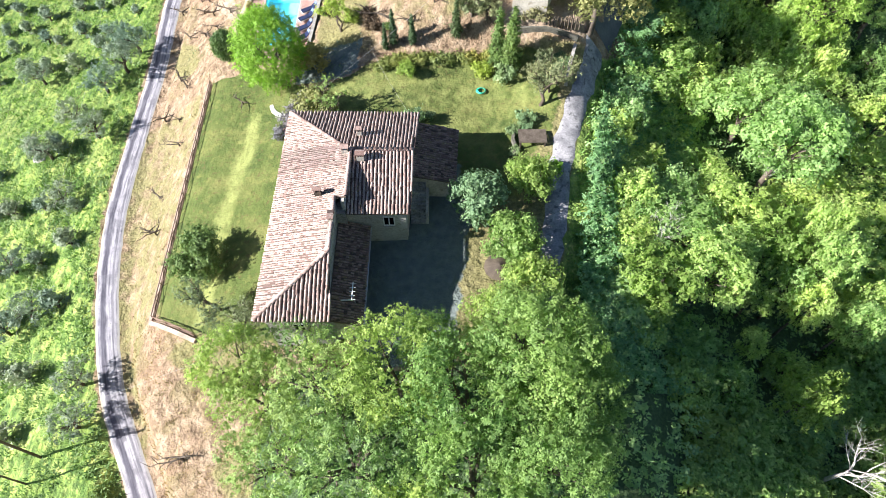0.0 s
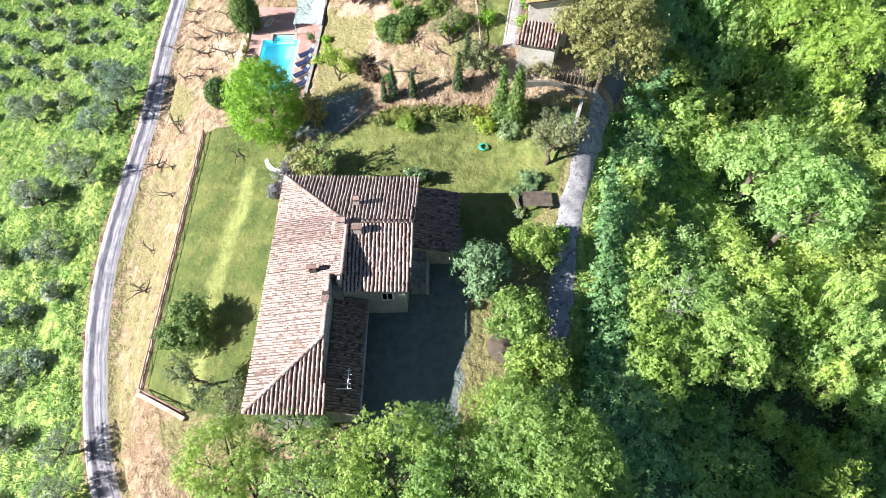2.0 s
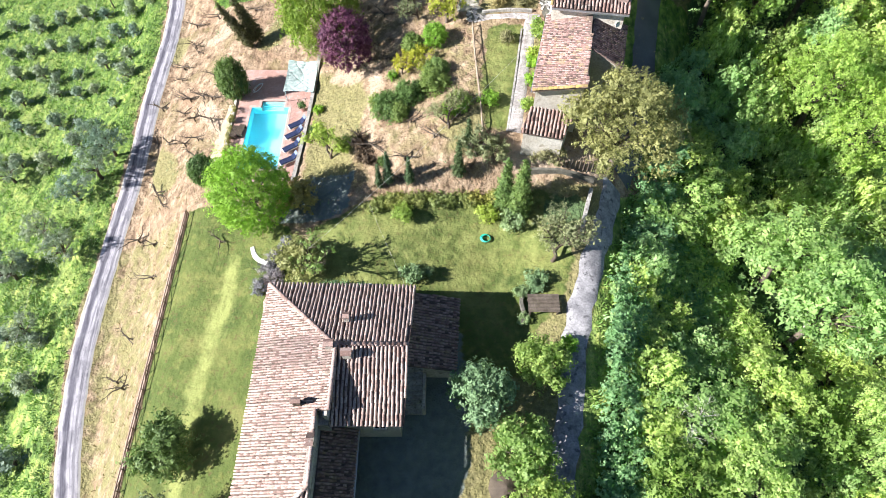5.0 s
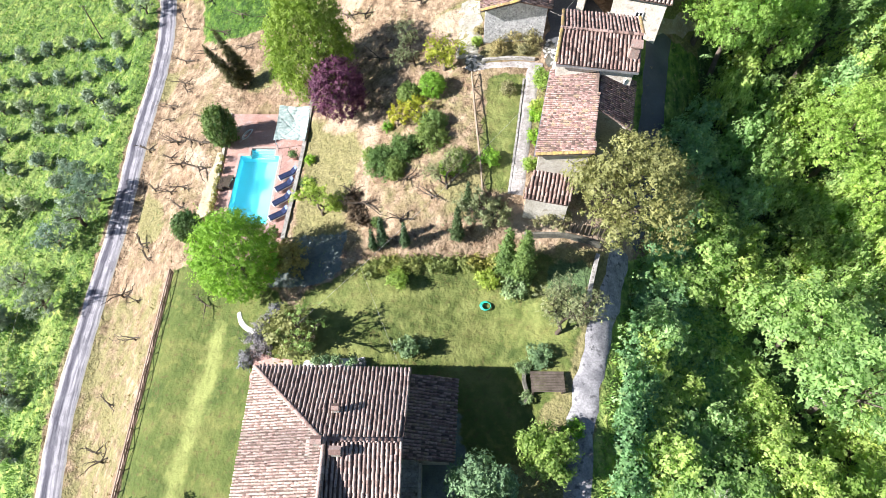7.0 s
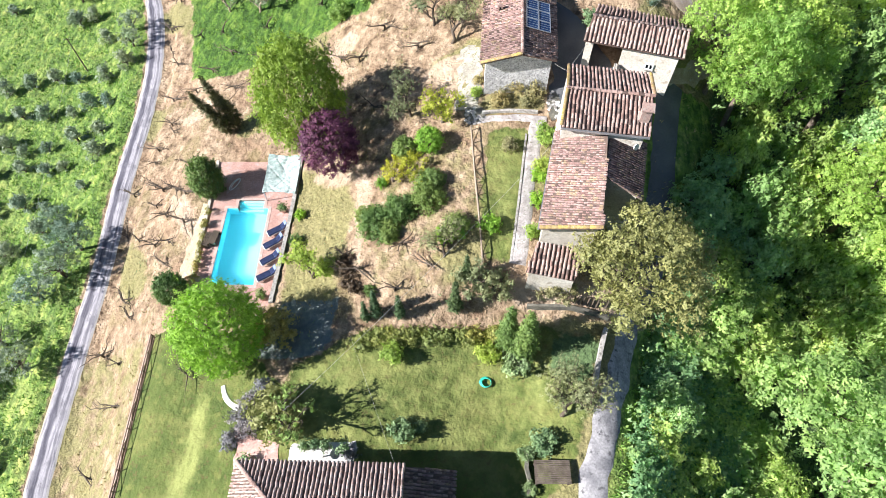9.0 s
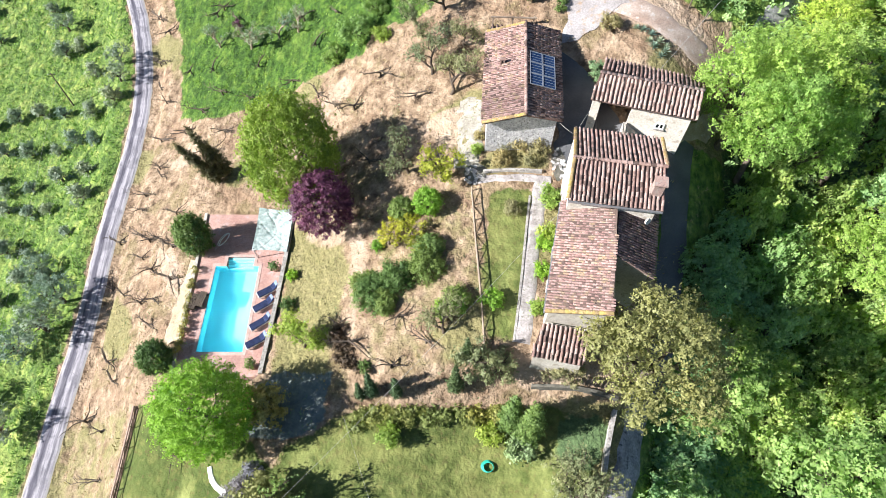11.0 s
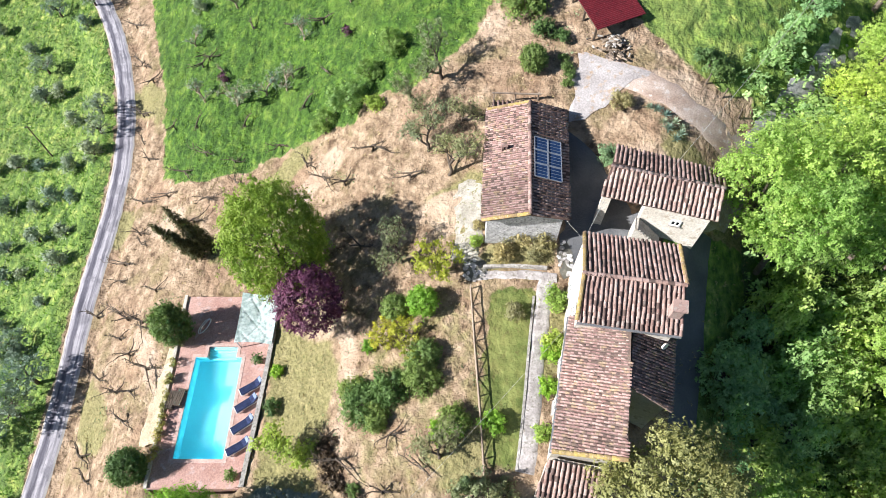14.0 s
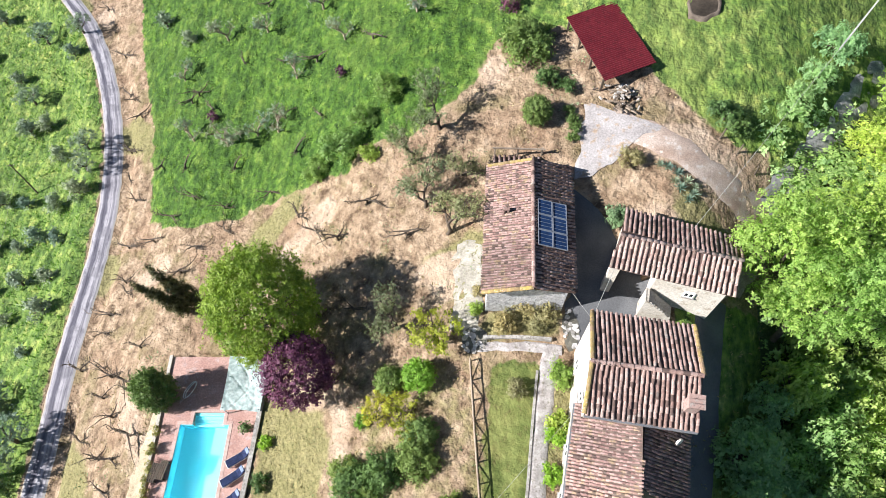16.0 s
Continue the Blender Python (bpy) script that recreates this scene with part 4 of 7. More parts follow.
# ---- tall house with its lower wings ----
def tall_house():
    h = thing("tall_house", (11, 55, 12), "tall white-plastered house with ribbed clay tile roofs", "house")
    E, R = 19.15, 20.2
    base = [(8.6, 56.4), (14.3, 55.6), (15.2, 61.0), (9.55, 61.9)]
    wall(h, base, 10.5, E - 0.1, CREAMWALL)
    wall(h, [(8.6, 56.4), (8.85, 56.35), (9.35, 59.0), (9.8, 61.85), (9.55, 61.9), (9.1, 59.0)], E - 0.12, [E - 0.1, E - 0.1, R - 0.16, E - 0.1, E - 0.1, R - 0.16], CREAMWALL)
    wall(h, [(14.05, 55.65), (14.3, 55.6), (14.75, 58.2), (15.2, 61.0), (14.95, 61.05), (14.5, 58.2)], E - 0.12, [E - 0.1, E - 0.1, R - 0.16, E - 0.1, E - 0.1, R - 0.16], CREAMWALL)
    r = Roof(h)
    r.plane([(8.45, 56.15, E), (14.5, 55.25, E), (15.0, 58.0, R), (8.95, 58.8, R)], TILE_RED, 0.285, seed=11, size=0.86)
    r.plane([(9.6, 62.4, E), (15.65, 61.4, E), (15.0, 58.02, R), (8.95, 58.82, R)], TILE_RED, 0.285, seed=12, size=0.86)
    r.ridge((15.0, 58.0, R), (8.95, 58.8, R), TILE_RED)
    r.ridge((9.02, 58.9, R), (9.62, 62.3, E), TILE_YELLOW)
    r.ridge((8.45, 56.2, E), (9.0, 58.8, R), TILE_YELLOW)
    r.ridge((15.0, 58.0, R), (15.6, 61.4, E), TILE_YELLOW)
    # long wing, sloping to the garden
    wall(h, [(7.0, 49.4), (10.5, 48.8), (11.85, 56.5), (8.6, 57.0)], 10.5, [16.75, 17.65, 18.35, 17.4], PLASTER)
    r.plane([(8.4, 57.2, 17.6), (6.67, 49.05, 16.9), (10.6, 48.4, 17.9), (11.9, 56.4, 18.6)], TILE_BROWN, 0.19, 0.21, seed=13, size=0.6)
    # shaded wing behind
    wall(h, [(11.4, 52.6), (13.6, 51.7), (14.7, 55.9), (12.0, 56.2)], 10.0, [17.95, 17.05, 17.05, 18.0], PLASTER)
    r.plane([(13.83, 51.3, 17.15), (15.0, 56.4, 17.15), (12.1, 56.5, 18.2), (11.3, 52.5, 18.2)], TILE_BROWN, 0.2, 0.23, seed=14, size=0.62)
    # lean-to at the south end
    wall(h, [(6.2, 47.4), (9.3, 46.8), (10.0, 48.6), (6.9, 49.2)], 11.0, [14.2, 14.2, 15.1, 15.1], PLASTER)
    r.plane([(5.95, 47.2, 14.35), (9.2, 46.5, 14.35), (10.1, 48.3, 15.3), (6.75, 49.0, 15.3)], TILE_RED, 0.3, seed=15, size=0.9)
    r.ridge((6.7, 49.1, 16.93), (10.6, 48.45, 17.93), TILE_YELLOW)
    ROOFS.append((r, lambda p: p.y > 57.5))
    b = Build().prism([(13.75, 56.2), (14.4, 56.1), (14.5, 56.7), (13.85, 56.8)], 19.0, 20.6)
    c = part("chimney", local(b, h).mesh("chimney", TILE_RED), h, "broad brick chimney")
    b = Build()
    for k in range(3):
        b.slab([(13.65 + 0.06 * k, 56.1 + 0.26 * k, 20.7), (14.5 + 0.06 * k, 55.97 + 0.26 * k, 20.7), (14.53 + 0.06 * k, 56.2 + 0.26 * k, 20.8), (13.68 + 0.06 * k, 56.33 + 0.26 * k, 20.8)], 0.1)
    part("chimney_cap", local(b, h).mesh("chimney_cap", TILE_RED), c)
    window(h, (8.75, 57.6, 17.6), (-1, 0.17), 0.7, 1.0)
    window(h, (9.3, 60.4, 15.2), (-1, 0.17), 0.8, 1.2)
    window(h, (7.55, 52.4, 14.6), (-1, 0.2), 0.8, 1.1)
    window(h, (8.2, 55.2, 14.6), (-1, 0.2), 0.8, 1.1)
    dish = Build().tube([(13.6, 54.9, 18.5), (13.66, 54.8, 18.53)], [0.22, 0.24], 12)
    part("satellite_dish", local(dish, h).mesh("satellite_dish", CREAMWALL), h)
    gut = Build().beam((8.45, 56.08, 19.0), (14.5, 55.18, 19.0), 0.12)
    part("gutter", local(gut, h).mesh("gutter", METAL), h)
    g2 = Build().beam((8.38, 57.3, 17.25), (6.6, 49.05, 16.8), 0.12)
    part("gutter", local(g2, h).mesh("gutter", METAL), h)


tall_house()


# ---- stone cottage with solar panels ----
def cottage():
    h = thing("stone_cottage", (6.5, 69, 14), "rubble stone cottage with a clay tile roof", "house")
    E, R, E2 = 17.6, 18.7, 18.0
    wall(h, [(3.55, 64.8), (8.8, 64.7), (9.5, 74.0), (4.15, 74.4)], 12.5, E - 0.05, RUBBLE)
    for y, k in ((64.75, 0.0), (74.2, 0.65)):
        wall(h, [(3.55 + k, y), (6.35 + k, y), (8.8 + k, y), (8.8 + k, y + 0.3), (6.35 + k, y + 0.3), (3.55 + k, y + 0.3)], E - 0.06, [E - 0.04, R - 0.16, E2 - 0.1, E2 - 0.1, R - 0.16, E - 0.04], RUBBLE)
    r = Roof(h)
    r.plane([(3.1, 64.3, E), (3.8, 74.8, E), (7.0, 74.5, R), (6.3, 64.1, R)], TILE_BROWN, 0.2, 0.22, seed=21, size=0.62)
    r.plane([(9.1, 64.2, E2), (9.9, 74.4, E2), (7.02, 74.5, R), (6.32, 64.1, R)], TILE_RED, 0.27, 0.3, seed=22, size=0.75)
    r.ridge((6.3, 64.1, R), (7.0, 74.5, R), TILE_RED)
    r.ridge((3.15, 64.35, E), (6.3, 64.15, R), TILE_YELLOW)
    r.ridge((3.85, 74.7, E), (7.0, 74.45, R), TILE_YELLOW)
    r.plane([(4.3, 76.0, 17.2), (7.9, 75.8, 17.2), (7.8, 74.9, 17.6), (4.2, 75.1, 17.6)], TILE_RED, 0.36, seed=23)
    wall(h, [(4.4, 74.5), (7.8, 74.4), (7.9, 75.7), (4.5, 75.9)], 14.0, 17.0, RUBBLE)
    ROOFS.append((r, lambda p: p.x < 7.0 and p.y < 72))
    chimney(h, 4.9, 70.3, 18.0, 18.3, 0.32, 0.22, DARKWOOD)
    rack = Build()
    for x in (4.4, 6.1, 7.9):
        rack.beam((x, 76.1, 15.5), (x, 76.1, 18.1), 0.1)
    rack.beam((4.2, 76.1, 18.05), (8.1, 75.95, 18.05), 0.1)
    part("trellis", local(rack, h).mesh("trellis", WOOD), h)


cottage()


def solar_panels():
    a, b, c, d = Vector((6.75, 67.3, 18.68)), Vector((8.75, 67.05, 18.24)), Vector((9.0, 70.75, 18.24)), Vector((7.0, 71.0, 18.68))
    h = thing("solar_panels", tuple(a), "blue solar panels in pale frames on the tiled roof", "solar panel")
    cell = mottled("blue_solar_cells", (0.012, 0.028, 0.075, 1), (0.02, 0.045, 0.11, 1), 0.8, 5, 0.12, 0.01)
    for i in range(2):
        for j in range(3):
            q = lambda s, t: a.lerp(b, s).lerp(d.lerp(c, s), t) - a + Vector((0.06, 0, 0.10))
            s0, s1, t0, t1 = i / 2 + 0.015, (i + 1) / 2 - 0.015, j / 3 + 0.01, (j + 1) / 3 - 0.01
            p = part("panel", Build().slab([q(s0, t0), q(s1, t0), q(s1, t1), q(s0, t1)], 0.04).mesh("panel", cell), h)
            fr = Build()
            up = Vector((0, 0, 0.012))
            for e0, e1 in (((s0, t0), (s1, t0)), ((s1, t0), (s1, t1)), ((s1, t1), (s0, t1)), ((s0, t1), (s0, t0))):
                fr.beam(q(*e0) + up, q(*e1) + up, 0.06)
            part("panel_frame", fr.mesh("panel_frame", METAL), p)
            ln = Build()
            for k in range(1, 4):
                ln.beam(q(s0, t0 + (t1 - t0) * k / 4) + up * 0.4, q(s1, t0 + (t1 - t0) * k / 4) + up * 0.4, 0.02)
            part("cell_line", ln.mesh("cell_line", METAL), p)


solar_panels()


# ---- barn ----
def barn():
    h = thing("barn", (16, 66.5, 15), "low white barn with a ribbed clay tile roof", "barn")
    E, R = 18.8, 19.7
    r = Roof(h)
    r.plane([(11.2, 65.7, E), (18.7, 63.6, E), (19.35, 65.6, R), (12.0, 67.5, R)], TILE_WORN, 0.31, seed=31, size=0.95)
    r.plane([(13.0, 70.2, E - 0.1), (20.2, 67.8, E - 0.1), (19.37, 65.62, R), (12.02, 67.52, R)], TILE_RED, 0.31, seed=32, size=0.95)
    r.ridge((19.35, 65.6, R), (12.0, 67.5, R), TILE_PALE)
    ROOFS.append((r, lambda p: p.x < 19))
    wall(h, [(14.3, 65.15), (18.5, 64.0), (19.9, 67.6), (15.8, 68.9)], 14.5, E - 0.12, CREAMWALL)
    wall(h, [(13.2, 69.6), (15.8, 68.9), (15.9, 69.2), (13.3, 69.9)], 14.5, E - 0.15, PLASTER)
    wall(h, [(11.5, 66.0), (12.1, 65.85), (12.25, 66.35), (11.65, 66.5)], 14.5, E - 0.15, CREAMWALL, "pillar")
    wall(h, [(11.9, 66.4), (12.15, 66.3), (13.35, 69.7), (13.1, 69.8)], 14.5, E - 0.15, PLASTER)
    bm = Build().beam((11.6, 66.1, E - 0.3), (14.4, 65.3, E - 0.3), 0.25)
    part("lintel", local(bm, h).mesh("lintel", WOOD), h)
    st = Build().prism([(13.98, 65.06), (14.2, 65.0), (13.98, 64.06), (13.76, 64.12)], 14.0, 17.05)
    stair = part("outside_stair", local(st, h).mesh("outside_stair", PLASTER), h, "plastered outside stair")
    for k in range(8):
        a = Vector((14.2, 65.0, 0)) + Vector((0.22 * k, -0.062 * k, 0))
        st = Build().prism([(a.x, a.y), (a.x + 0.22, a.y - 0.062), (a.x + 0.0, a.y - 1.0), (a.x - 0.22, a.y - 0.94)], 14.0, 16.9 - 0.19 * k)
        part("step", local(st, h).mesh("step", PLASTER), stair)
    window(h, (16.6, 64.5, 17.2), (-0.27, -1), 0.6, 0.5)


barn()


# ---- red shed ----
def red_shed():
    A, B, C, D = Vector((10.26, 87.1, 20.95)), Vector((14.34, 89.0, 21.05)), Vector((16.56, 82.26, 20.7)), Vector((12.48, 80.4, 20.6))
    g = gz(13, 83)
    h = thing("open_shed", (13, 83.4, g), "open timber shed with a dark red corrugated metal roof", "shed")
    v, f = [], []
    n = 150
    for k in range(n + 1):
        t = k / n
        z = 0.035 * math.sin(t * n * math.pi / 2)
        for p, q in ((A, D), (B, C)):
            w = p.lerp(q, t)
            v += [(w.x, w.y, w.z + z), (w.x, w.y, w.z + z - 0.03)]
    for k in range(n):
        i = 4 * k
        f += [(i, i + 2, i + 6, i + 4), (i + 1, i + 5, i + 7, i + 3), (i, i + 4, i + 5, i + 1), (i + 2, i + 3, i + 7, i + 6)]
    b = Build().add(v, f)
    part("roof", local(b, h).mesh("roof", REDROOF), h, "dark red corrugated metal roof")
    for s in (0.02, 0.34, 0.66, 0.98):
        for a, c in ((A, D), (B, C)):
            p = a.lerp(c, s) * 1.0
            q = p.lerp((A + B + C + D) / 4, 0.06)
            b = Build().beam((q.x, q.y, gz(q.x, q.y) - 0.2), (q.x, q.y, q.z - 0.12), 0.16)
            part("post", local(b, h).mesh("post", DARKWOOD), h)
    for p, q in ((A, D), (B, C), (A, B), (D, C)):
        m = (A + B + C + D) / 4
        b = Build().beam(p.lerp(m, 0.06) - Vector((0, 0, 0.14)), q.lerp(m, 0.06) - Vector((0, 0, 0.14)), 0.14)
        part("beam", local(b, h).mesh("beam", DARKWOOD), h)
    b = Build().beam(B.lerp(D, 0.07) - Vector((0, 0, 1.2)), C.lerp(A, 0.07) - Vector((0, 0, 1.2)), 0.06, 2.0)
    part("back_wall", local(b, h).mesh("back_wall", DARKWOOD), h)


red_shed()


# ---- swimming pool ----
def swimming_pool():
    px0, px1, py0, py1 = -19.85, -16.05, 51.0, 59.05
    d = thing("pool_terrace", (-17.5, 57, DECK_Z), "terracotta paved pool terrace", "terrace", kind="structure")
    top = DECK_Z
    b = Build()
    b.prism([(-21.2, 48.9), (-14.2, 48.9), (-14.2 + 0.12, py0), (-21.2 - 0.06, py0)], 2.5, top)
    b.prism([(-21.26, py0), (px0, py0), (px0, py1), (-21.5, py1)], 2.5, top)
    b.prism([(px1, py0), (-14.08, py0), (-13.62, py1), (px1, py1)], 2.5, top)
    b.prism([(-21.5, py1), (-18.9, py1), (-18.9, 60.0), (-21.54, 60.0)], 2.5, top)
    b.prism([(-16.55, py1), (-13.62, py1), (-13.56, 60.0), (-16.55, 60.0)], 2.5, top)
    b.prism([(-21.54, 60.0), (-13.56, 60.0), (-13.3, 64.6), (-21.7, 64.6)], 2.5, top)
    part("paving", local(b, d).mesh("paving", TERRACOTTA), d)
    p = thing("swimming_pool", (-18, 55, 4.0), "rectangular swimming pool with bright turquoise water", "pool", kind="structure")
    bm_ = Mat("turquoise_basin", 0.6)
    basin = bm_.done(bm_.ramp(bm_.noise(0.3, 2), [(0.3, (0.17, 0.66, 0.76, 1)), (0.7, (0.21, 0.71, 0.80, 1))]))
    b = Build()
    zb = 3.75
    b.box(px0 - 0.02, py0 - 0.02, zb - 0.9, px1 + 0.02, py1 + 0.02, zb)
    for x0, y0, x1, y1 in ((px0 - 0.02, py0, px0 + 0.03, py1), (px1 - 0.03, py0, px1 + 0.02, py1), (px0, py0 - 0.02, px1, py0 + 0.03), (px0, py1 - 0.03, -18.9, py1 + 0.02), (-16.55, py1 - 0.03, px1, py1 + 0.02)):
        b.box(x0, y0, zb, x1, y1, top - 0.01)
    for k in range(4):
        b.box(-18.9, py1 - 0.02 + 0.24 * k, zb - 0.1, -16.55, py1 + 0.22 + 0.24 * k, 4.22 + 0.17 * (k + 1))
    part("basin", local(b, p).mesh("basin", basin), p)
    wm = Mat("pool_water", 0.02)
    wm.b.inputs["Transmission Weight"].default_value = 1.0
    wm.b.inputs["IOR"].default_value = 1.33
    wm.bump(wm.noise(0.9, 2), 0.02, 0.05)
    wm.done((0.86, 0.98, 1.0, 1))
    w = Build().add([(px0 + 0.02, py0 + 0.02, top - 0.14), (px1 - 0.02, py0 + 0.02, top - 0.14), (px1 - 0.02, py1 - 0.01, top - 0.14), (px0 + 0.02, py1 - 0.01, top - 0.14)], [(0, 1, 2, 3)])
    w.add([(-18.88, py1 - 0.01, top - 0.14), (-16.57, py1 - 0.01, top - 0.14), (-16.57, 59.98, top - 0.14), (-18.88, 59.98, top - 0.14)], [(0, 1, 2, 3)])
    wo = part("water", local(w, p).mesh("water", wm.m), p)
    wo.visible_shadow = False
    c = Build()
    cz = top + 0.02
    for x0, y0, x1, y1 in ((px0 - 0.28, py0 - 0.28, px0, py1), (px1, py0 - 0.28, px1 + 0.28, py1 + 0.28), (px0, py0 - 0.28, px1, py0), (px0 - 0.28, py1, -18.9, py1 + 0.28), (-16.55, py1, px1, py1 + 0.28), (-19.18, py1 + 0.28, -18.9, 60.28), (-16.55, py1 + 0.28, -16.27, 60.28), (-18.9, 60.0, -16.55, 60.28)):
        c.box(x0, y0, top - 0.05, x1, y1, cz)
    part("coping", local(c, p).mesh("coping", mottled("brick_coping", (0.44, 0.29, 0.25, 1), (0.54, 0.40, 0.35, 1), 1.0, 10, 0.8, 0.3)), p, "pale pink stone coping")


swimming_pool()


# ---- plants ----
def leaves(lobes, count, size, rng, up=0.5, fill=0.2, droop=0.0, spray=12):
    """Loose leaf blades in small sprays, spread over a set of lobes (x, y, z, rx, ry, rz)."""
    L = np.array(lobes)
    m = max(1, count // spray)
    area = (L[:, 3] * L[:, 4] + L[:, 4] * L[:, 5] + L[:, 3] * L[:, 5])
    k = rng.choice(len(L), m, p=area / area.sum())
    d = rng.normal(size=(m, 3))
    d[:, 2] += 0.3
    d /= np.linalg.norm(d, axis=1)[:, None]
    r = np.where(rng.random(m) < fill, rng.uniform(0.35, 0.85, m), rng.normal(0.96, 0.13, m))
    c = L[k, :3] + d * L[k, 3:] * r[:, None]
    face = d * 1.5 + rng.normal(size=(m, 3)) * 0.4 + [[0, 0, up * 0.55]]
    out = d + rng.normal(size=(m, 3)) * 0.4 - [[0, 0, droop]]
    c, face, out = (np.repeat(q, spray, 0) for q in (c, face, out))
    count = len(c)
    c = c + out * (size * 2.2 * rng.uniform(-1, 1, count))[:, None] + rng.normal(size=(count, 3)) * size * 0.85
    n = face + rng.normal(size=(count, 3)) * 0.42
    n /= np.linalg.norm(n, axis=1)[:, None]
    a = np.cross(n, rng.normal(size=(count, 3)))
    a[:, 2] -= droop * 0.5
    a /= np.linalg.norm(a, axis=1)[:, None]
    b = np.cross(n, a)
    s = size * rng.uniform(0.6, 1.35, count)[:, None]
    return np.stack([c + a * s * 1.1, c - a * s * 0.7 + b * s * 0.62, c - a * s * 0.7 - b * s * 0.62], 1)


def crown_lobes(rng, R, H, n, z0, lobe=0.4, flat=0.8, low=-0.35):
    """Lobes over a domed crown of radius R and height H, whose middle is at z0."""
    out = [(0, 0, z0, R * 0.55, R * 0.55, H * 0.3)]
    for i in range(n):
        z = rng.uniform(low, 1.0)
        a = i * 2.399 + rng.uniform(-0.5, 0.5)
        q = math.sqrt(max(0.0, 1 - z * z)) * rng.uniform(0.62, 0.92)
        s = lobe * R * rng.uniform(0.65, 1.25)
        out.append((q * R * math.cos(a), q * R * math.sin(a), z0 + z * H * 0.42, s, s, s * flat))
    return out


def limbs(b, rng, base, top, radius, reach, n):
    """A tapered trunk that forks into n limbs."""
    fork = base.lerp(top, 0.55)
    lean = Vector((rng.uniform(-0.15, 0.15), rng.uniform(-0.15, 0.15), 0))
    b.tube([base - Vector((0, 0, 0.3)), base.lerp(fork, 0.5) + lean, fork], [radius * 1.25, radius, radius * 0.8], 7)
    for i in range(n):
        a = i * 2.4 + rng.uniform(-0.4, 0.4)
        tip = top + Vector((math.cos(a) * reach, math.sin(a) * reach, rng.uniform(-0.2, 0.4) * reach))
        mid = fork.lerp(tip, 0.5) + Vector((rng.uniform(-0.1, 0.1), rng.uniform(-0.1, 0.1), 0.12)) * reach
        b.tube([fork, mid, tip], [radius * 0.6, radius * 0.38, radius * 0.12], 5)
        for s in range(2):
            t2 = mid + Vector((math.cos(a + 0.9 - 1.8 * s), math.sin(a + 0.9 - 1.8 * s), 0.5)) * reach * 0.5
            b.tube([mid, t2], [radius * 0.3, radius * 0.08], 4)


def tree(name, label, seed, R, H, trunk, leaf, count, size, lobes=22, lobe=0.4, bark=BARK, category="tree", group="", up=0.5, flat=0.8, low=-0.35, fill=0.2, droop=0.0, shape=None):
    """A tree at the origin: trunk height, crown radius R and height H."""
    rng = np.random.default_rng(seed)
    t = thing(name, (0, 0, 0), label, category, group)
    z0 = trunk + H * 0.42
    b = Build()
    limbs(b, rng, Vector((0, 0, 0)), Vector((0, 0, z0)), 0.05 * R + 0.06, R * 0.6, 6)
    part("trunk", b.mesh("trunk", bark, True), t)
    ls = shape(rng) if shape else crown_lobes(rng, R, H, lobes, z0, lobe, flat, low)
    part("crown", quads_mesh("crown", leaves(ls, count, size, rng, up, fill, droop), leaf), t)
    return t


def place(master, spots, label=None):
    """Sets the master at the first spot and copies at the rest; a spot: x, y, scale, turn (and optionally z, tall)."""
    mats = []
    for s in spots:
        x, y, k, turn = s[:4]
        z = s[4] if len(s) > 4 and s[4] is not None else gz(x, y)
        tall = s[5] if len(s) > 5 else 1.0
        mats.append(Matrix.Translation((x, y, z - 0.05)) @ Matrix.Rotation(turn, 4, "Z") @ Matrix.Diagonal((k, k, k * tall, 1)))
    for m in mats[1:]:
        c = copy_thing(master, m)
    master.matrix_basis = mats[0]
    return master


def cone_lobes(R, H, n):
    def f(rng):
        out = []
        for i in range(n):
            t = (i + 0.5) / n
            r = R * (1 - t) ** 0.8 * (0.55 + 0.45 * min(1, t * 6)) + 0.06
            a = i * 2.4
            out.append((math.cos(a) * r * 0.4, math.sin(a) * r * 0.4, 0.3 + t * H, r * 0.75, r * 0.75, H / n * 1.6))
        return out
    return f


def dome(R, H):
    """A clipped dome: one large lobe under many small even ones."""
    def f(rng):
        out = [(0, 0, H * 0.48, R * 0.86, R * 0.86, H * 0.46)]
        for i in range(60):
            z = 1 - 1.7 * (i + 0.5) / 60
            a, q = i * 2.399, math.sqrt(1 - z * z)
            out.append((q * R * 0.8 * math.cos(a), q * R * 0.8 * math.sin(a), H * (0.48 + 0.43 * z), R * 0.22, R * 0.22, R * 0.22))
        return out
    return f


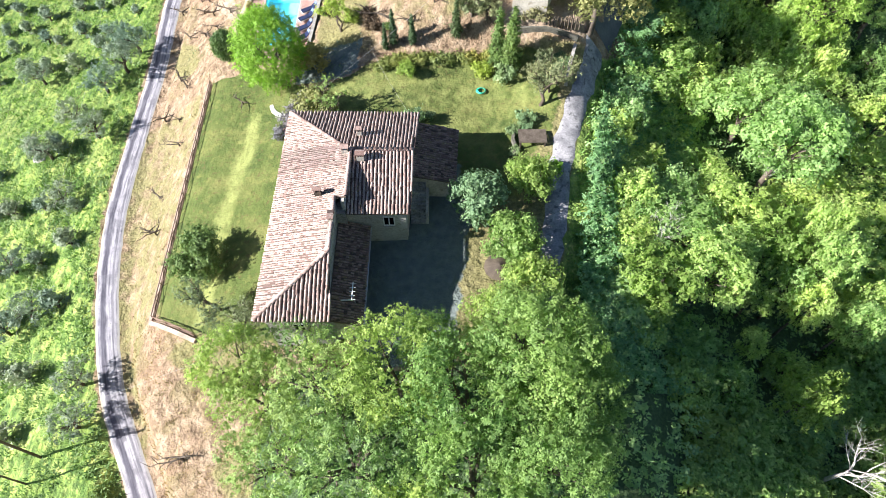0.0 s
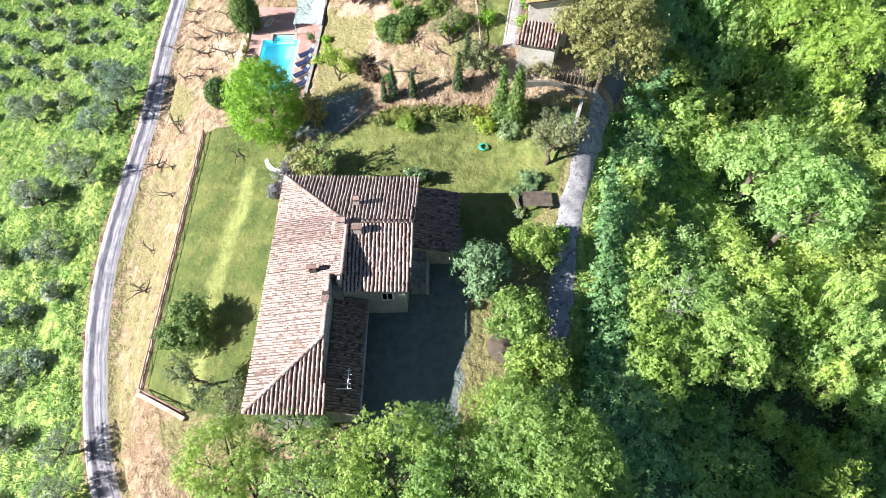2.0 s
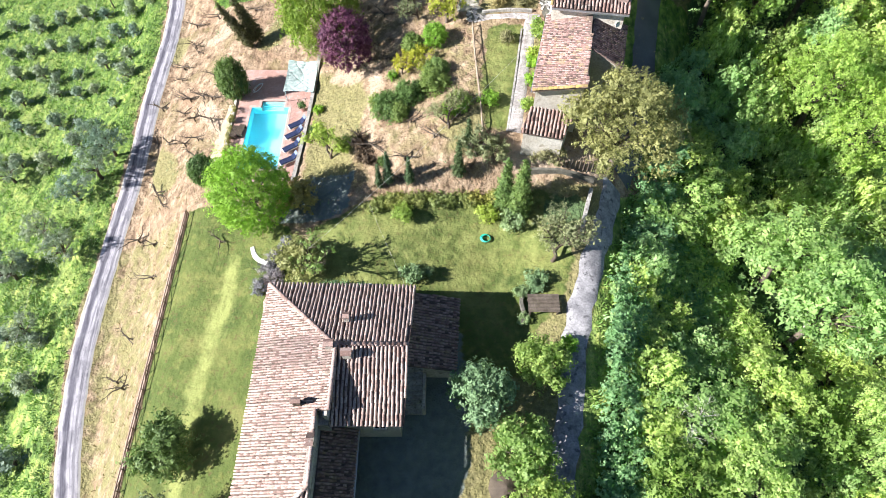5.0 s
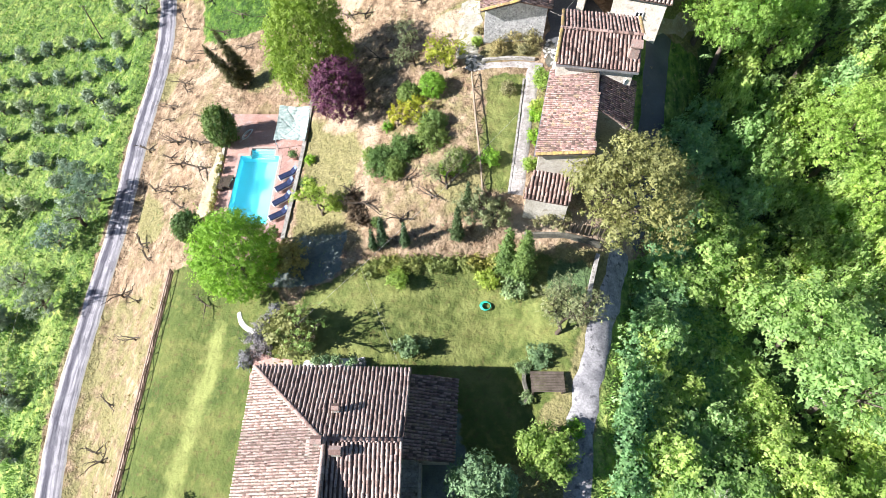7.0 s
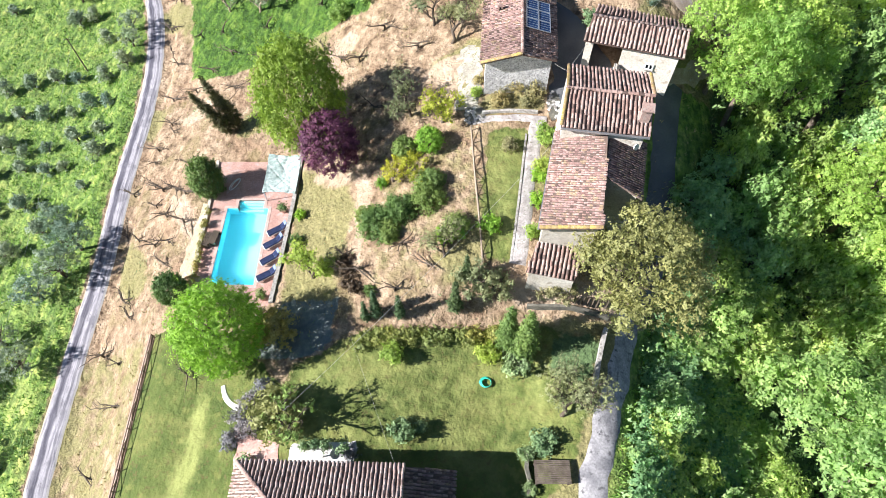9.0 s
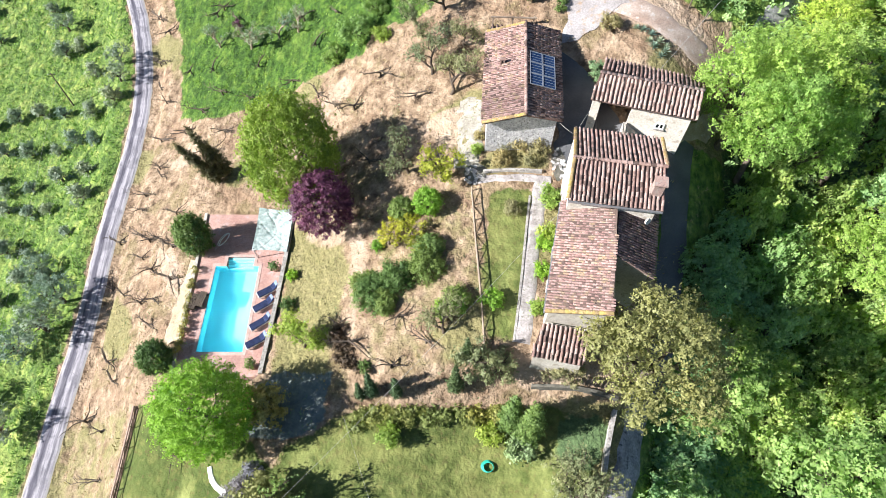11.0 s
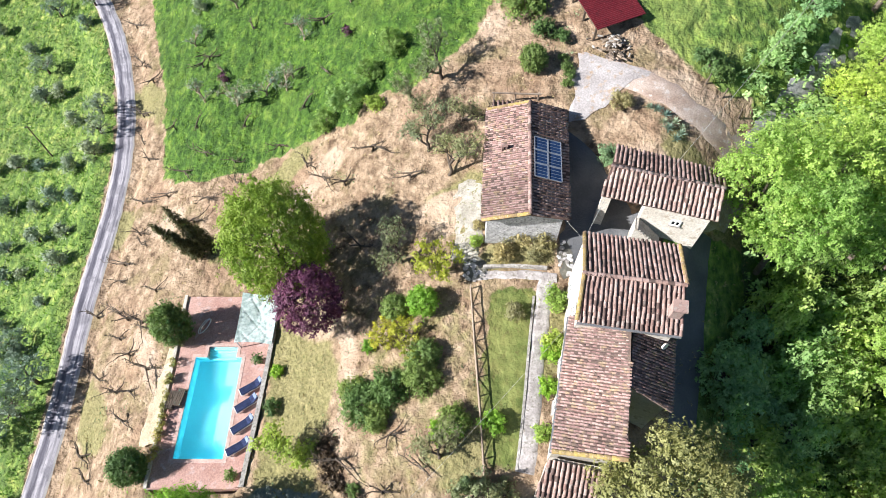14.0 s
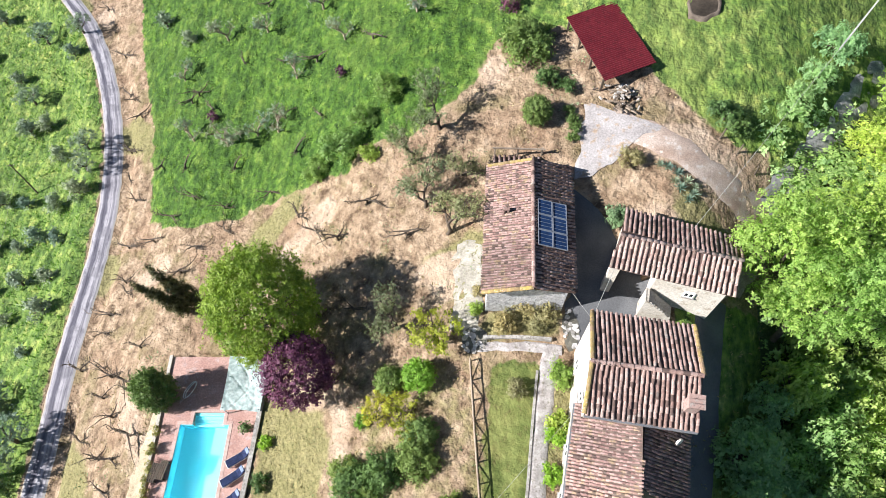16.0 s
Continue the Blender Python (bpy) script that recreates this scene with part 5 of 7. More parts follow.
def open_tree(name, label, seed, height, leaf, count, group="", size=0.075, bark=DARKWOOD):
    """A low forked tree with long bare limbs and a thin scatter of leaves near their ends."""
    rnd, tips = random.Random(seed), []
    t = thing(name, (0, 0, 0), label, "tree", group)
    b = Build()

    def grow(p, d, L, r, depth):
        q = p + d * L
        m = p.lerp(q, 0.5) + Vector((rnd.uniform(-0.12, 0.12), rnd.uniform(-0.12, 0.12), 0.04)) * L
        b.tube([tuple(p), tuple(m), tuple(q)], [r, r * 0.82, r * 0.65], 6)
        if not depth:
            tips.append((q.x, q.y, q.z, 0.42, 0.42, 0.32))
            return
        for k in range(3):
            e = (d * 0.9 + Vector((rnd.uniform(-1, 1), rnd.uniform(-1, 1), rnd.uniform(-0.15, 0.5)))).normalized()
            grow(q if k < 2 else m, e, L * rnd.uniform(0.6, 0.85), r * 0.6, depth - 1)
    grow(Vector((0, 0, -0.3)), Vector((0.15, 0, 1)).normalized(), height * 0.34, 0.16, 4)
    part("trunk", b.mesh("trunk", bark, True), t)
    part("crown", quads_mesh("crown", leaves(tips, count, size, np.random.default_rng(seed), 0.5, 0.4), leaf), t)
    return t


# garden trees
place(tree("lime_tree", "large round lime tree with dense bright green leaves", 1, 3.6, 6.6, 1.6, LIME_LEAF, 36000, 0.082, shape=dome(3.5, 8.4), fill=0.1), [(-16.4, 44.9, 1.0, 0)])
place(tree("maple_tree", "broad green maple with drooping foliage behind the pool", 2, 4.0, 7.5, 1.4, MAPLE_LEAF, 40000, 0.1, droop=0.8, shape=dome(4.2, 9.0), fill=0.1), [(-12.5, 65.6, 0.98, 0, 7.1, 1.3)])
place(tree("purple_plum_tree", "round plum tree with dark purple leaves", 3, 2.6, 5.2, 1.2, PURPLE_LEAF, 15000, 0.09, shape=dome(2.6, 6.3), fill=0.15), [(-9.55, 61.0, 1.0, 0, 8.8)])
place(tree("walnut_tree", "spreading walnut tree with olive-brown foliage", 4, 4.6, 6.6, 2.6, WALNUT_LEAF, 31000, 0.088, 48, 0.24), [(13.6, 46.5, 1.0, 0.3, 10.4)])
place(tree("round_bush", "clipped round evergreen bush", 5, 1.55, 3.0, 0.1, DARK_LEAF, 15000, 0.075, category="bush", shape=dome(1.6, 3.1), fill=0.05), [(-21.8, 61.2, 0.98, 0, None, 1.65), (-22.8, 50.3, 0.86, 1.0, None, 1.2), (7.6, 79.0, 0.7, 1.2)])
place(tree("clipped_bush", "clipped round yellow-green garden bush", 16, 1.1, 2.2, 0.1, LAUREL_LEAF, 7000, 0.07, category="bush", shape=dome(1.1, 2.2), fill=0.05), [(-3.1, 60.4, 0.9, 2.0)])
place(tree("clipped_bush", "clipped round bright green garden bush", 17, 1.15, 2.3, 0.1, LIME_LEAF, 7000, 0.07, category="bush", shape=dome(1.15, 2.3), fill=0.05), [(-1.0, 60.4, 1.0, 3.0)])
place(tree("laurel_shrub", "dark green spreading shrub", 6, 1.9, 2.3, 0.1, LAUREL_LEAF, 9000, 0.10, 26, 0.4, category="bush", low=-0.6), [(-5.2, 53.6, 0.75, 0), (-3.2, 54.4, 0.68, 2), (-1.0, 55.0, 0.65, 1), (-4.0, 52.6, 0.5, 3), (-5.8, 54.7, 0.55, 4), (-0.9, 56.7, 0.6, 5), (1.2, 51.9, 0.5, 1.1), (7.0, 85.4, 1.0, 0.4)])
place(tree("holly_tree", "dark green rounded tree on the lawn", 7, 2.1, 3.2, 0.6, DARK_LEAF, 9000, 0.11, 28, 0.36, low=-0.6), [(-20.1, 24.9, 1.0, 0)])
place(tree("yard_tree", "rounded grey-green tree at the edge of the yard", 8, 2.1, 3.9, 1.0, GREY_LEAF, 10000, 0.11, 26, 0.34, low=-0.6), [(2.6, 27.6, 1.0, 0)])
place(tree("fig_tree", "leafy light green tree beside the driveway", 9, 1.8, 3.0, 0.8, OAK_LEAF, 6000, 0.12, 24, 0.34, low=-0.6), [(7.0, 30.0, 1.0, 0), (5.2, 24.0, 1.15, 2.0), (6.2, 20.6, 1.1, 3.0), (4.6, 18.2, 1.0, 1.0)])
CYPRESS = tree("cypress_tree", "slim dark green cypress", 10, 0.6, 5.2, 0.2, CYPRESS_LEAF, 7500, 0.07, group="cypresses", shape=cone_lobes(0.62, 5.2, 26), up=0.2, category="tree")
place(CYPRESS, [(-5.6, 46.2, 0.55, 0), (-4.8, 46.4, 0.72, 1), (-3.0, 46.2, 0.62, 2), (1.1, 46.4, 0.8, 3), (1.9, 48.0, 0.62, 4.4)])
place(tree("juniper_tree", "columnar grey-green juniper at the lawn's edge", 20, 0.9, 5.6, 0.2, LAUREL_LEAF, 11000, 0.07, group="junipers", shape=cone_lobes(0.92, 5.8, 24), up=0.4), [(6.1, 43.6, 1.15, 4), (4.9, 44.4, 0.95, 5, None, 1.1)])
LEANING = tree("cypress_tree", "leaning dark brownish cypress in dry grass", 19, 0.6, 5.2, 0.2, BROWN_CYPRESS, 8500, 0.07, group="cypresses", shape=cone_lobes(0.85, 5.2, 26), up=0.2)
leans = []
for x, y, k, turn, lean in ((-21.5, 69.0, 1.04, 1.5, (-2.5, -0.5, 6.4)), (-20.7, 69.6, 1.1, 2.5, (-2.1, 0.1, 6.8))):
    tilt = Vector((0, 0, 1)).rotation_difference(Vector(lean)).to_matrix().to_4x4()
    leans.append(Matrix.Translation((x, y, gz(x, y) - 0.05)) @ tilt @ Matrix.Rotation(turn, 4, "Z") @ Matrix.Diagonal((k, k, k * 1.14, 1)))
copy_thing(LEANING, leans[1])
LEANING.matrix_basis = leans[0]

OLIVE = tree("olive_tree", "silvery grey olive tree with an open crown", 12, 1.8, 2.6, 0.9, OLIVE_LEAF, 3600, 0.07, 34, 0.24, group="olive trees", fill=0.5, bark=DARKWOOD)
OLIVE_B = tree("olive_tree", "silvery grey olive tree with an open crown", 13, 2.0, 2.4, 0.8, OLIVE_LEAF, 3400, 0.07, 30, 0.25, group="olive trees", fill=0.5, bark=DARKWOOD)
SMALL_OLIVE = tree("young_olive_tree", "small young olive tree in long grass", 14, 1.0, 1.5, 0.15, OLIVE_LEAF, 1150, 0.095, 14, 0.42, group="olive trees", fill=0.3, low=-0.8)
rng = random.Random(5)
place(OLIVE, [(-41.1, 54.5, 1.2, 0), (-38.5, 56.5, 1.3, 1), (-39.7, 47.0, 1.1, 2), (-43.4, 49.8, 1.1, 3), (-37.8, 59.5, 1.2, 4), (-41.8, 63.4, 1.0, 5)])
OPEN_OLIVE = open_tree("olive_tree", "open grey-brown olive tree with bare twisting limbs", 15, 4.2, GARDEN_OLIVE, 5600, "olive trees", 0.048)
place(OPEN_OLIVE, [(-17.6, 20.6, 1.0, 4), (-15.6, 18.0, 1.05, 0.5), (8.5, 39.0, 1.25, 1), (9.6, 40.3, 0.9, 3), (0.3, 49.6, 0.85, 2), (-2.6, 64.3, 0.95, 3), (0.8, 71.0, 1.1, 1), (-0.8, 73.4, 1.0, 2), (0.4, 79.6, 1.15, 3), (-1.6, 77.4, 0.9, 4), (2.0, 75.6, 0.8, 5)])
place(OLIVE_B, [(-45.5, 45.0, 1.15, 0), (-52.5, 59.5, 1.1, 1), (-44.0, 24.2, 1.0, 2), (-41.0, 25.5, 1.1, 3), (-45.6, 31.0, 1.2, 1), (-41.5, 38.5, 1.0, 2), (-31.7, 13.9, 1.0, 4), (-32.5, 17.6, 0.95, 5),
                (-40.4, 92.0, 0.9, 2), (-39.6, 89.0, 0.8, 3), (-52, 102, 0.9, 1), (-46.9, 111.4, 0.9, 2), (-52.9, 112.0, 1.0, 3)])
place(open_tree("olive_tree", "thin pale grey olive tree with few leaves", 17, 3.3, OLIVE_LEAF, 1600, "olive trees", 0.055, WOOD),
      [(-21.4, 86.9, 1.25, 0), (-18.0, 87.2, 0.95, 1), (-15.4, 86.4, 0.9, 2), (-25.6, 88.8, 0.85, 3), (-23.7, 101.4, 0.9, 4), (-18.6, 100.2, 0.9, 5), (-28.6, 97.6, 0.8, 1.5), (-14, 92, 0.8, 2.5), (-9, 94, 0.8, 3.5), (-12, 100, 0.9, 4.5), (-2, 93, 0.8, 5.5)])
place(tree("hazel_bush", "fluffy green bush at the edge of the field", 18, 1.7, 2.4, 0.2, OAK_LEAF, 5200, 0.09, 22, 0.34, category="bush", low=-0.7), [(-8.0, 80.4, 1.05, 0), (-10.6, 79.6, 0.7, 1), (-4.4, 84.6, 0.8, 2), (-6.3, 82.6, 0.7, 3)])
spots = []
for i in range(9):
    for j in range(13):
        x, y = -40.5 - 3.7 * i + rng.uniform(-1, 1) + 0.12 * (j - 6), 62 + 5.0 * j + rng.uniform(-1.2, 1.2)
        if x < float(road_mid(y)[0]) - 3.2 and (y < 90 or rng.random() < 0.42):
            spots.append((x, y, rng.uniform(0.8, 1.35), rng.uniform(0, 6)))
for i in range(7):
    for j in range(6):
        x, y = -39 - 4.4 * i + rng.uniform(-1, 1), 14 + 6.2 * j + rng.uniform(-1.5, 1.5)
        if x < float(road_mid(y)[0]) - 3.2:
            spots.append((x, y, rng.uniform(0.9, 1.6), rng.uniform(0, 6)))
for x, y in ((-29, 103), (-33.5, 108), (-17, 107)):
    spots.append((x, y, rng.uniform(0.8, 1.2), rng.uniform(0, 6)))
place(SMALL_OLIVE, spots)

# woodland
def wood(seed, R, H, trunk, leaf, count, lobes, label, name="woodland_tree"):
    return tree(name, label, seed, R, H, trunk, leaf, count, 0.135, lobes, 0.27, group="woodland trees", up=1.8, low=-0.6, fill=0.2)


# heights of the wood's roof: x, y, z, on the ravine's slopes and behind the houses
ROOF_SOUTH = [(11.5, 26.4, 8.3), (13.6, 23.3, 7.0), (16, 22.4, 9.8), (19, 22, 10.5), (22.5, 26.3, 7.2), (25, 26.2, 10), (27.6, 24, 5.4), (29.5, 25.8, 9.3), (24.2, 23.3, 3), (33.7, 23.2, -3),
              (29.9, 22.6, 0.4), (18.2, 17.4, 4.2), (21.9, 16.5, 5.7), (20.9, 14.5, 0.5), (31.4, 13, -3.5), (15.1, 12.8, 1.7), (12.1, 9.1, 5.5), (28.3, 33.9, 0.8), (28.8, 40.6, 9.5), (30, 36.9, 12.2), (27.3, 37.6, 11.2),
              (34.2, 38.3, -2), (36.6, 34, 2.3), (25.4, 38.1, 0.7), (19.1, 33, 5.4), (21, 40.5, 4.7), (14.9, 33.8, 6.9), (17, 29.9, 9.8), (14.7, 27.5, 8.2), (19.4, 27.6, 7.9), (16.9, 39.3, 8.1), (42, 26, 1)]
ROOF_NORTH = [(22.1, 57.2, 11.5), (28, 60.3, 14.5), (25.2, 55.4, 9.8), (29.1, 55.1, 8.2), (27.8, 51.3, 6.3), (34.3, 49.6, 4.6), (32, 58, 9), (27.7, 47.2, 4.2), (32.8, 59.8, 13), (30, 75.3, 18.3), (22.4, 51.9, 9.8), (32.8, 49.2, 5), (25.2, 47.5, 6.6), (20, 54.1, 12.7),
              (20.1, 48.2, 7.9), (32.4, 51.6, 5.4), (41.6, 48.7, 4), (29.7, 44.7, 3.2), (29.7, 63, 20.5), (36, 57.5, 15), (33, 78.3, 20), (38.7, 60, 14), (44, 70, 20), (34, 68, 20)]
ROOF_OF_WOOD = np.array(ROOF_SOUTH + ROOF_NORTH)


def wood_top(x, y):
    w = ((ROOF_OF_WOOD[:, 0] - x) ** 2 + (ROOF_OF_WOOD[:, 1] - y) ** 2 + 0.5) ** -2
    return float((w * ROOF_OF_WOOD[:, 2]).sum() / w.sum())


WOODS = [wood(31, 3.4, 5.5, 4.0, LIT_OAK_LEAF, 6600, 40, "tall leafy oak in the woodland"), wood(32, 3.0, 6.5, 4.0, LIT_OAK_LEAF, 6600, 44, "tall leafy oak in the woodland"),
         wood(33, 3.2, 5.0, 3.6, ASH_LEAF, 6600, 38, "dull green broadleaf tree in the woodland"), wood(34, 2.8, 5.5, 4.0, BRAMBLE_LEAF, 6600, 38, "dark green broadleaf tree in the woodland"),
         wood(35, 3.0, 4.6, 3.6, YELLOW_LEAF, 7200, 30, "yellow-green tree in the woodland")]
BIG = tree("oak_tree", "large spreading oak with fine bright leaves", 36, 3.5, 6.2, 4.2, OAK_LEAF, 27000, 0.072, 72, 0.22, group="woodland trees", up=1.1, low=-0.5, fill=0.25)
OPEN_OAK = tree("oak_tree", "spreading oak with an open crown and dark limbs", 37, 3.6, 5.6, 3.8, OAK_LEAF, 15500, 0.074, 52, 0.19, group="woodland trees", up=1.1, low=-0.2, fill=0.1)
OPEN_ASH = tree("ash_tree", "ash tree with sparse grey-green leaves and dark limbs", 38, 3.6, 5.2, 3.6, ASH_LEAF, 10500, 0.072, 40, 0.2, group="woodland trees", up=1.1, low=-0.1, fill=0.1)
SHRUB = tree("woodland_shrub", "low leafy shrub on the wooded slope", 39, 1.8, 2.6, 0.2, OAK_LEAF, 3100, 0.12, 26, 0.34, group="woodland shrubs", up=2.6, category="bush", low=-0.7)
SHRUB_B = tree("woodland_shrub", "low light green shrub on the wooded slope", 40, 1.8, 2.4, 0.2, LIT_OAK_LEAF, 3400, 0.12, 24, 0.34, group="woodland shrubs", up=2.6, category="bush", low=-0.7)
FOREST = tree("forest_tree", "tall dense broadleaf tree behind the houses", 46, 3.5, 7.4, 3.0, FOREST_LEAF, 24000, 0.08, 84, 0.24, group="woodland trees", up=1.1, low=-1.0, fill=0.2)
SHRUB_C = tree("woodland_shrub", "dark bluish-green shrub on the wooded slope", 44, 1.8, 2.5, 0.2, BRAMBLE_LEAF, 3100, 0.115, 26, 0.34, group="woodland shrubs", up=2.6, category="bush", low=-0.7)
WOODS += [BIG, OPEN_OAK, OPEN_ASH, SHRUB, SHRUB_B, FOREST, SHRUB_C]
lots = [[] for _ in WOODS]
lots[4] += [(15.9, 21.7, 1.05, 0, 2.0, 0.92), (27.0, 13.7, 0.72, 1, -3.0, 1.75)]
lots[10] += [(23.0, 66.4, 1.12, 0, 12.2, 1.06), (24.7, 63.9, 0.9, 3, 11.6, 1.3), (28.6, 68.2, 1.25, 1, 10.5), (29.7, 65.0, 0.9, 2, 8.5, 1.3)]
lots[10] += [(35.2, 57.0, 1.12, 1, None, 1.05), (38.4, 52.8, 1.05, 4, None, 1.08)]
lots[5] += [(5.6, 12.6, 1.2, 2), (7.3, 11.0, 0.98, 4), (5.8, 7.2, 1.05, 3)]
lots[6] += [(3.6, 15.6, 0.85, 2), (-1.0, 14.8, 0.7, 4), (1.4, 10.6, 1.2, 3), (-1.5, 2.5, 1.1, 5), (1.5, 6.2, 1.1, 2), (-2.9, 12.4, 1.1, 1), (-13.6, 13.6, 0.85, 2)]
lots[10] += [(33.6, 76.4, 0.85, 1, None, 0.75), (37.2, 80.8, 0.9, 2, None, 0.75)]
lots[0] += [(38.4, 87.0, 1.0, 1), (42, 84, 1.1, 2)]
lots[11] += [(29.0, 81.8, 0.7, 0), (26.4, 78.9, 0.5, 1), (27.4, 80.3, 0.5, 3), (31.2, 84.6, 0.9, 2)]
SLOPE_SHRUBS = [(25.4, 60.6, 13.2, 1.0, 9), (27.0, 58.3, 10.8, 1.1, 9), (29.6, 57.4, 9.6, 1.15, 9), (28.3, 55.7, 9.0, 1.05, 8), (30.2, 54.2, 7.8, 1.1, 9), (28.2, 60.8, 11.5, 1.15, 8), (30.6, 60.2, 10.8, 1.1, 9), (26.9, 62.6, 13.0, 1.0, 8), (26.0, 56.4, 10.2, 1.0, 9), (23.4, 59.4, 12.4, 0.8, 11), (24.6, 55.0, 9.2, 1.0, 11), (23.0, 56.8, 10.6, 0.95, 11), (31.8, 57.6, 8.6, 1.1, 9), (33.4, 62.2, 11.5, 1.2, 8), (27.0, 53.0, 7.2, 1.1, 11), (32.4, 53.2, 6.2, 1.1, 8)]
LOW_SHRUBS = [(33.8, 51.0, 5.6, 1.1, 9), (35.8, 49.2, 5.0, 1.15, 9), (34.8, 53.2, 7.0, 1.1, 9), (37.0, 50.2, 6.0, 1.1, 9), (31.4, 51.2, 5.2, 1.0, 8), (33.0, 48.6, 4.6, 1.05, 9), (36.6, 47.0, 4.6, 1.1, 9), (39.0, 48.8, 5.6, 1.1, 9), (36.6, 54.4, 8.2, 1.0, 9)]
for x, y, top, k, kind in SLOPE_SHRUBS + LOW_SHRUBS:
    top += 2.0 if x > 25 else 0.0
    lots[kind].append((x, y, k, x * 2.3 + y, None, max(0.5, (top - gz(x, y)) / (2.75 * k))))
for x, y, top, k in ((31.4, 24.2, 8.6, 0.66), (28.6, 23.0, 6.6, 0.5), (29.6, 21.4, 5.8, 0.55), (26.0, 22.8, 4.2, 0.48), (24.7, 18.5, 4.6, 0.36), (33.6, 20.2, 4.8, 0.55), (35.4, 22.6, 4.4, 0.55), (31.6, 27.4, 8.8, 0.6)):
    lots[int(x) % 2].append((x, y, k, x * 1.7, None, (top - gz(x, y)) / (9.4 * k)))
lots[7] += [(-7.0, 11.6, 1.05, 0), (-5.4, 7.5, 1.1, 1), (-11.6, 11.6, 0.85, 2), (-10.0, 7.8, 0.9, 1), (-9.6, 15.4, 0.7, 3)]
rng = random.Random(11)
taken = [(s[0], s[1], 2.2 if l in (lots[8], lots[9], lots[11]) else 3.2) for l in lots for s in l]
for _ in range(5000):
    x, y = rng.uniform(8, 47), rng.uniform(-4, 86)
    left = float(drive_mid(y)) + 2.8 if y < 33 else 15.5 + 4.2 * min(1, max(0, (y - 43) / 5)) + 2.5 * min(1, max(0, (y - 57) / 2))
    if x < left or (y > 66 and x < 28) or (y > 76 and x < 26 + 0.9 * (y - 66)):
        continue
    high = wood_top(x, y) - gz(x, y) + 0.4 * soft_noise(x, y, 0.9, 3.0)
    if x > 17 and y < 46:
        high = max(high, 1.6 + 0.8 * soft_noise(x, y, 0.7, 8.0))
    if high < 1.2:
        continue
    gap = rng.uniform(2.9, 4.3) if high > 5 else rng.uniform(2.0, 2.9)
    if any((x - a) ** 2 + (y - b) ** 2 < (gap * 0.5 + r * 0.5) ** 2 for a, b, r in taken):
        continue
    taken.append((x, y, gap))
    turn = rng.uniform(0, 6.28)
    if high > 5:
        k = gap / 3.15 * rng.uniform(0.88, 1.08)
        tall = min(1.7, max(0.5, high * rng.uniform(0.94, 1.04) / (8.8 * k)))
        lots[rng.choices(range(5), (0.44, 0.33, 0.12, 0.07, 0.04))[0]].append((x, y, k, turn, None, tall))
    else:
        k = gap / 1.95 * rng.uniform(0.85, 1.1)
        # Ravine shrubs get the brightened leaves, lifting its shade through colour.
        lots[rng.choices((8, 9, 11), (0.15, 0.45, 0.4) if x < 22 and y > 19 else (0.25, 0.75, 0))[0]].append((x, y, k, turn, None, min(1.6, max(0.45, high * rng.uniform(0.85, 1.15) / (2.7 * k)))))
for master, lot in zip(WOODS, lots):
    place(master, lot)


# ---- garden: fences, walls, furniture ----
def rail_fence(name, a, b, bays, height, label, material):
    """Thin round posts, a rail on top, one near the ground, and a slanting brace in each bay."""
    a, b = Vector((*a, 0)), Vector((*b, 0))
    o = Vector((a.x, a.y, gz(a.x, a.y)))
    h = thing(name, tuple(o), label, "fence")
    pt = [a.lerp(b, k / bays) for k in range(bays + 1)]
    pt = [Vector((p.x, p.y, gz(p.x, p.y))) - o for p in pt]
    rng = random.Random(bays)
    for p in pt:
        part("post", Build().tube([p - Vector((0, 0, 0.3)), p + Vector((rng.uniform(-0.03, 0.03), 0, height * 1.04))], [0.055, 0.045], 7).mesh("post", material), h)
    for i, (p, q) in enumerate(zip(pt, pt[1:])):
        up = Vector((0, 0, height))
        part("rail", Build().tube([p + up, p.lerp(q, 0.5) + up * rng.uniform(0.96, 1.03), q + up], [0.05, 0.045, 0.05], 7).mesh("rail", material), h)
        part("lower_rail", Build().tube([p + up * 0.1, q + up * 0.1], [0.045, 0.045], 6).mesh("lower_rail", material), h)
        lo, hi = (p, q) if i % 2 else (q, p)
        part("brace", Build().tube([lo + up * 0.1, hi + up * 0.96], [0.035, 0.035], 6).mesh("brace", material), h)


rail_fence("rail_fence", (-24.12, 46.8), (-24.25, 21.0), 17, 0.72, "weathered wooden rail fence with slanting braces along the lawn", RAILWOOD)
rail_fence("rail_fence", (-24.0, 20.8), (-19.6, 18.6), 3, 0.72, "short wooden rail fence above the low pink wall", RAILWOOD)
rail_fence("terrace_fence", (2.45, 61.4), (3.1, 48.2), 10, 0.62, "pale weathered rail fence with slanting braces on the terrace", WOOD)


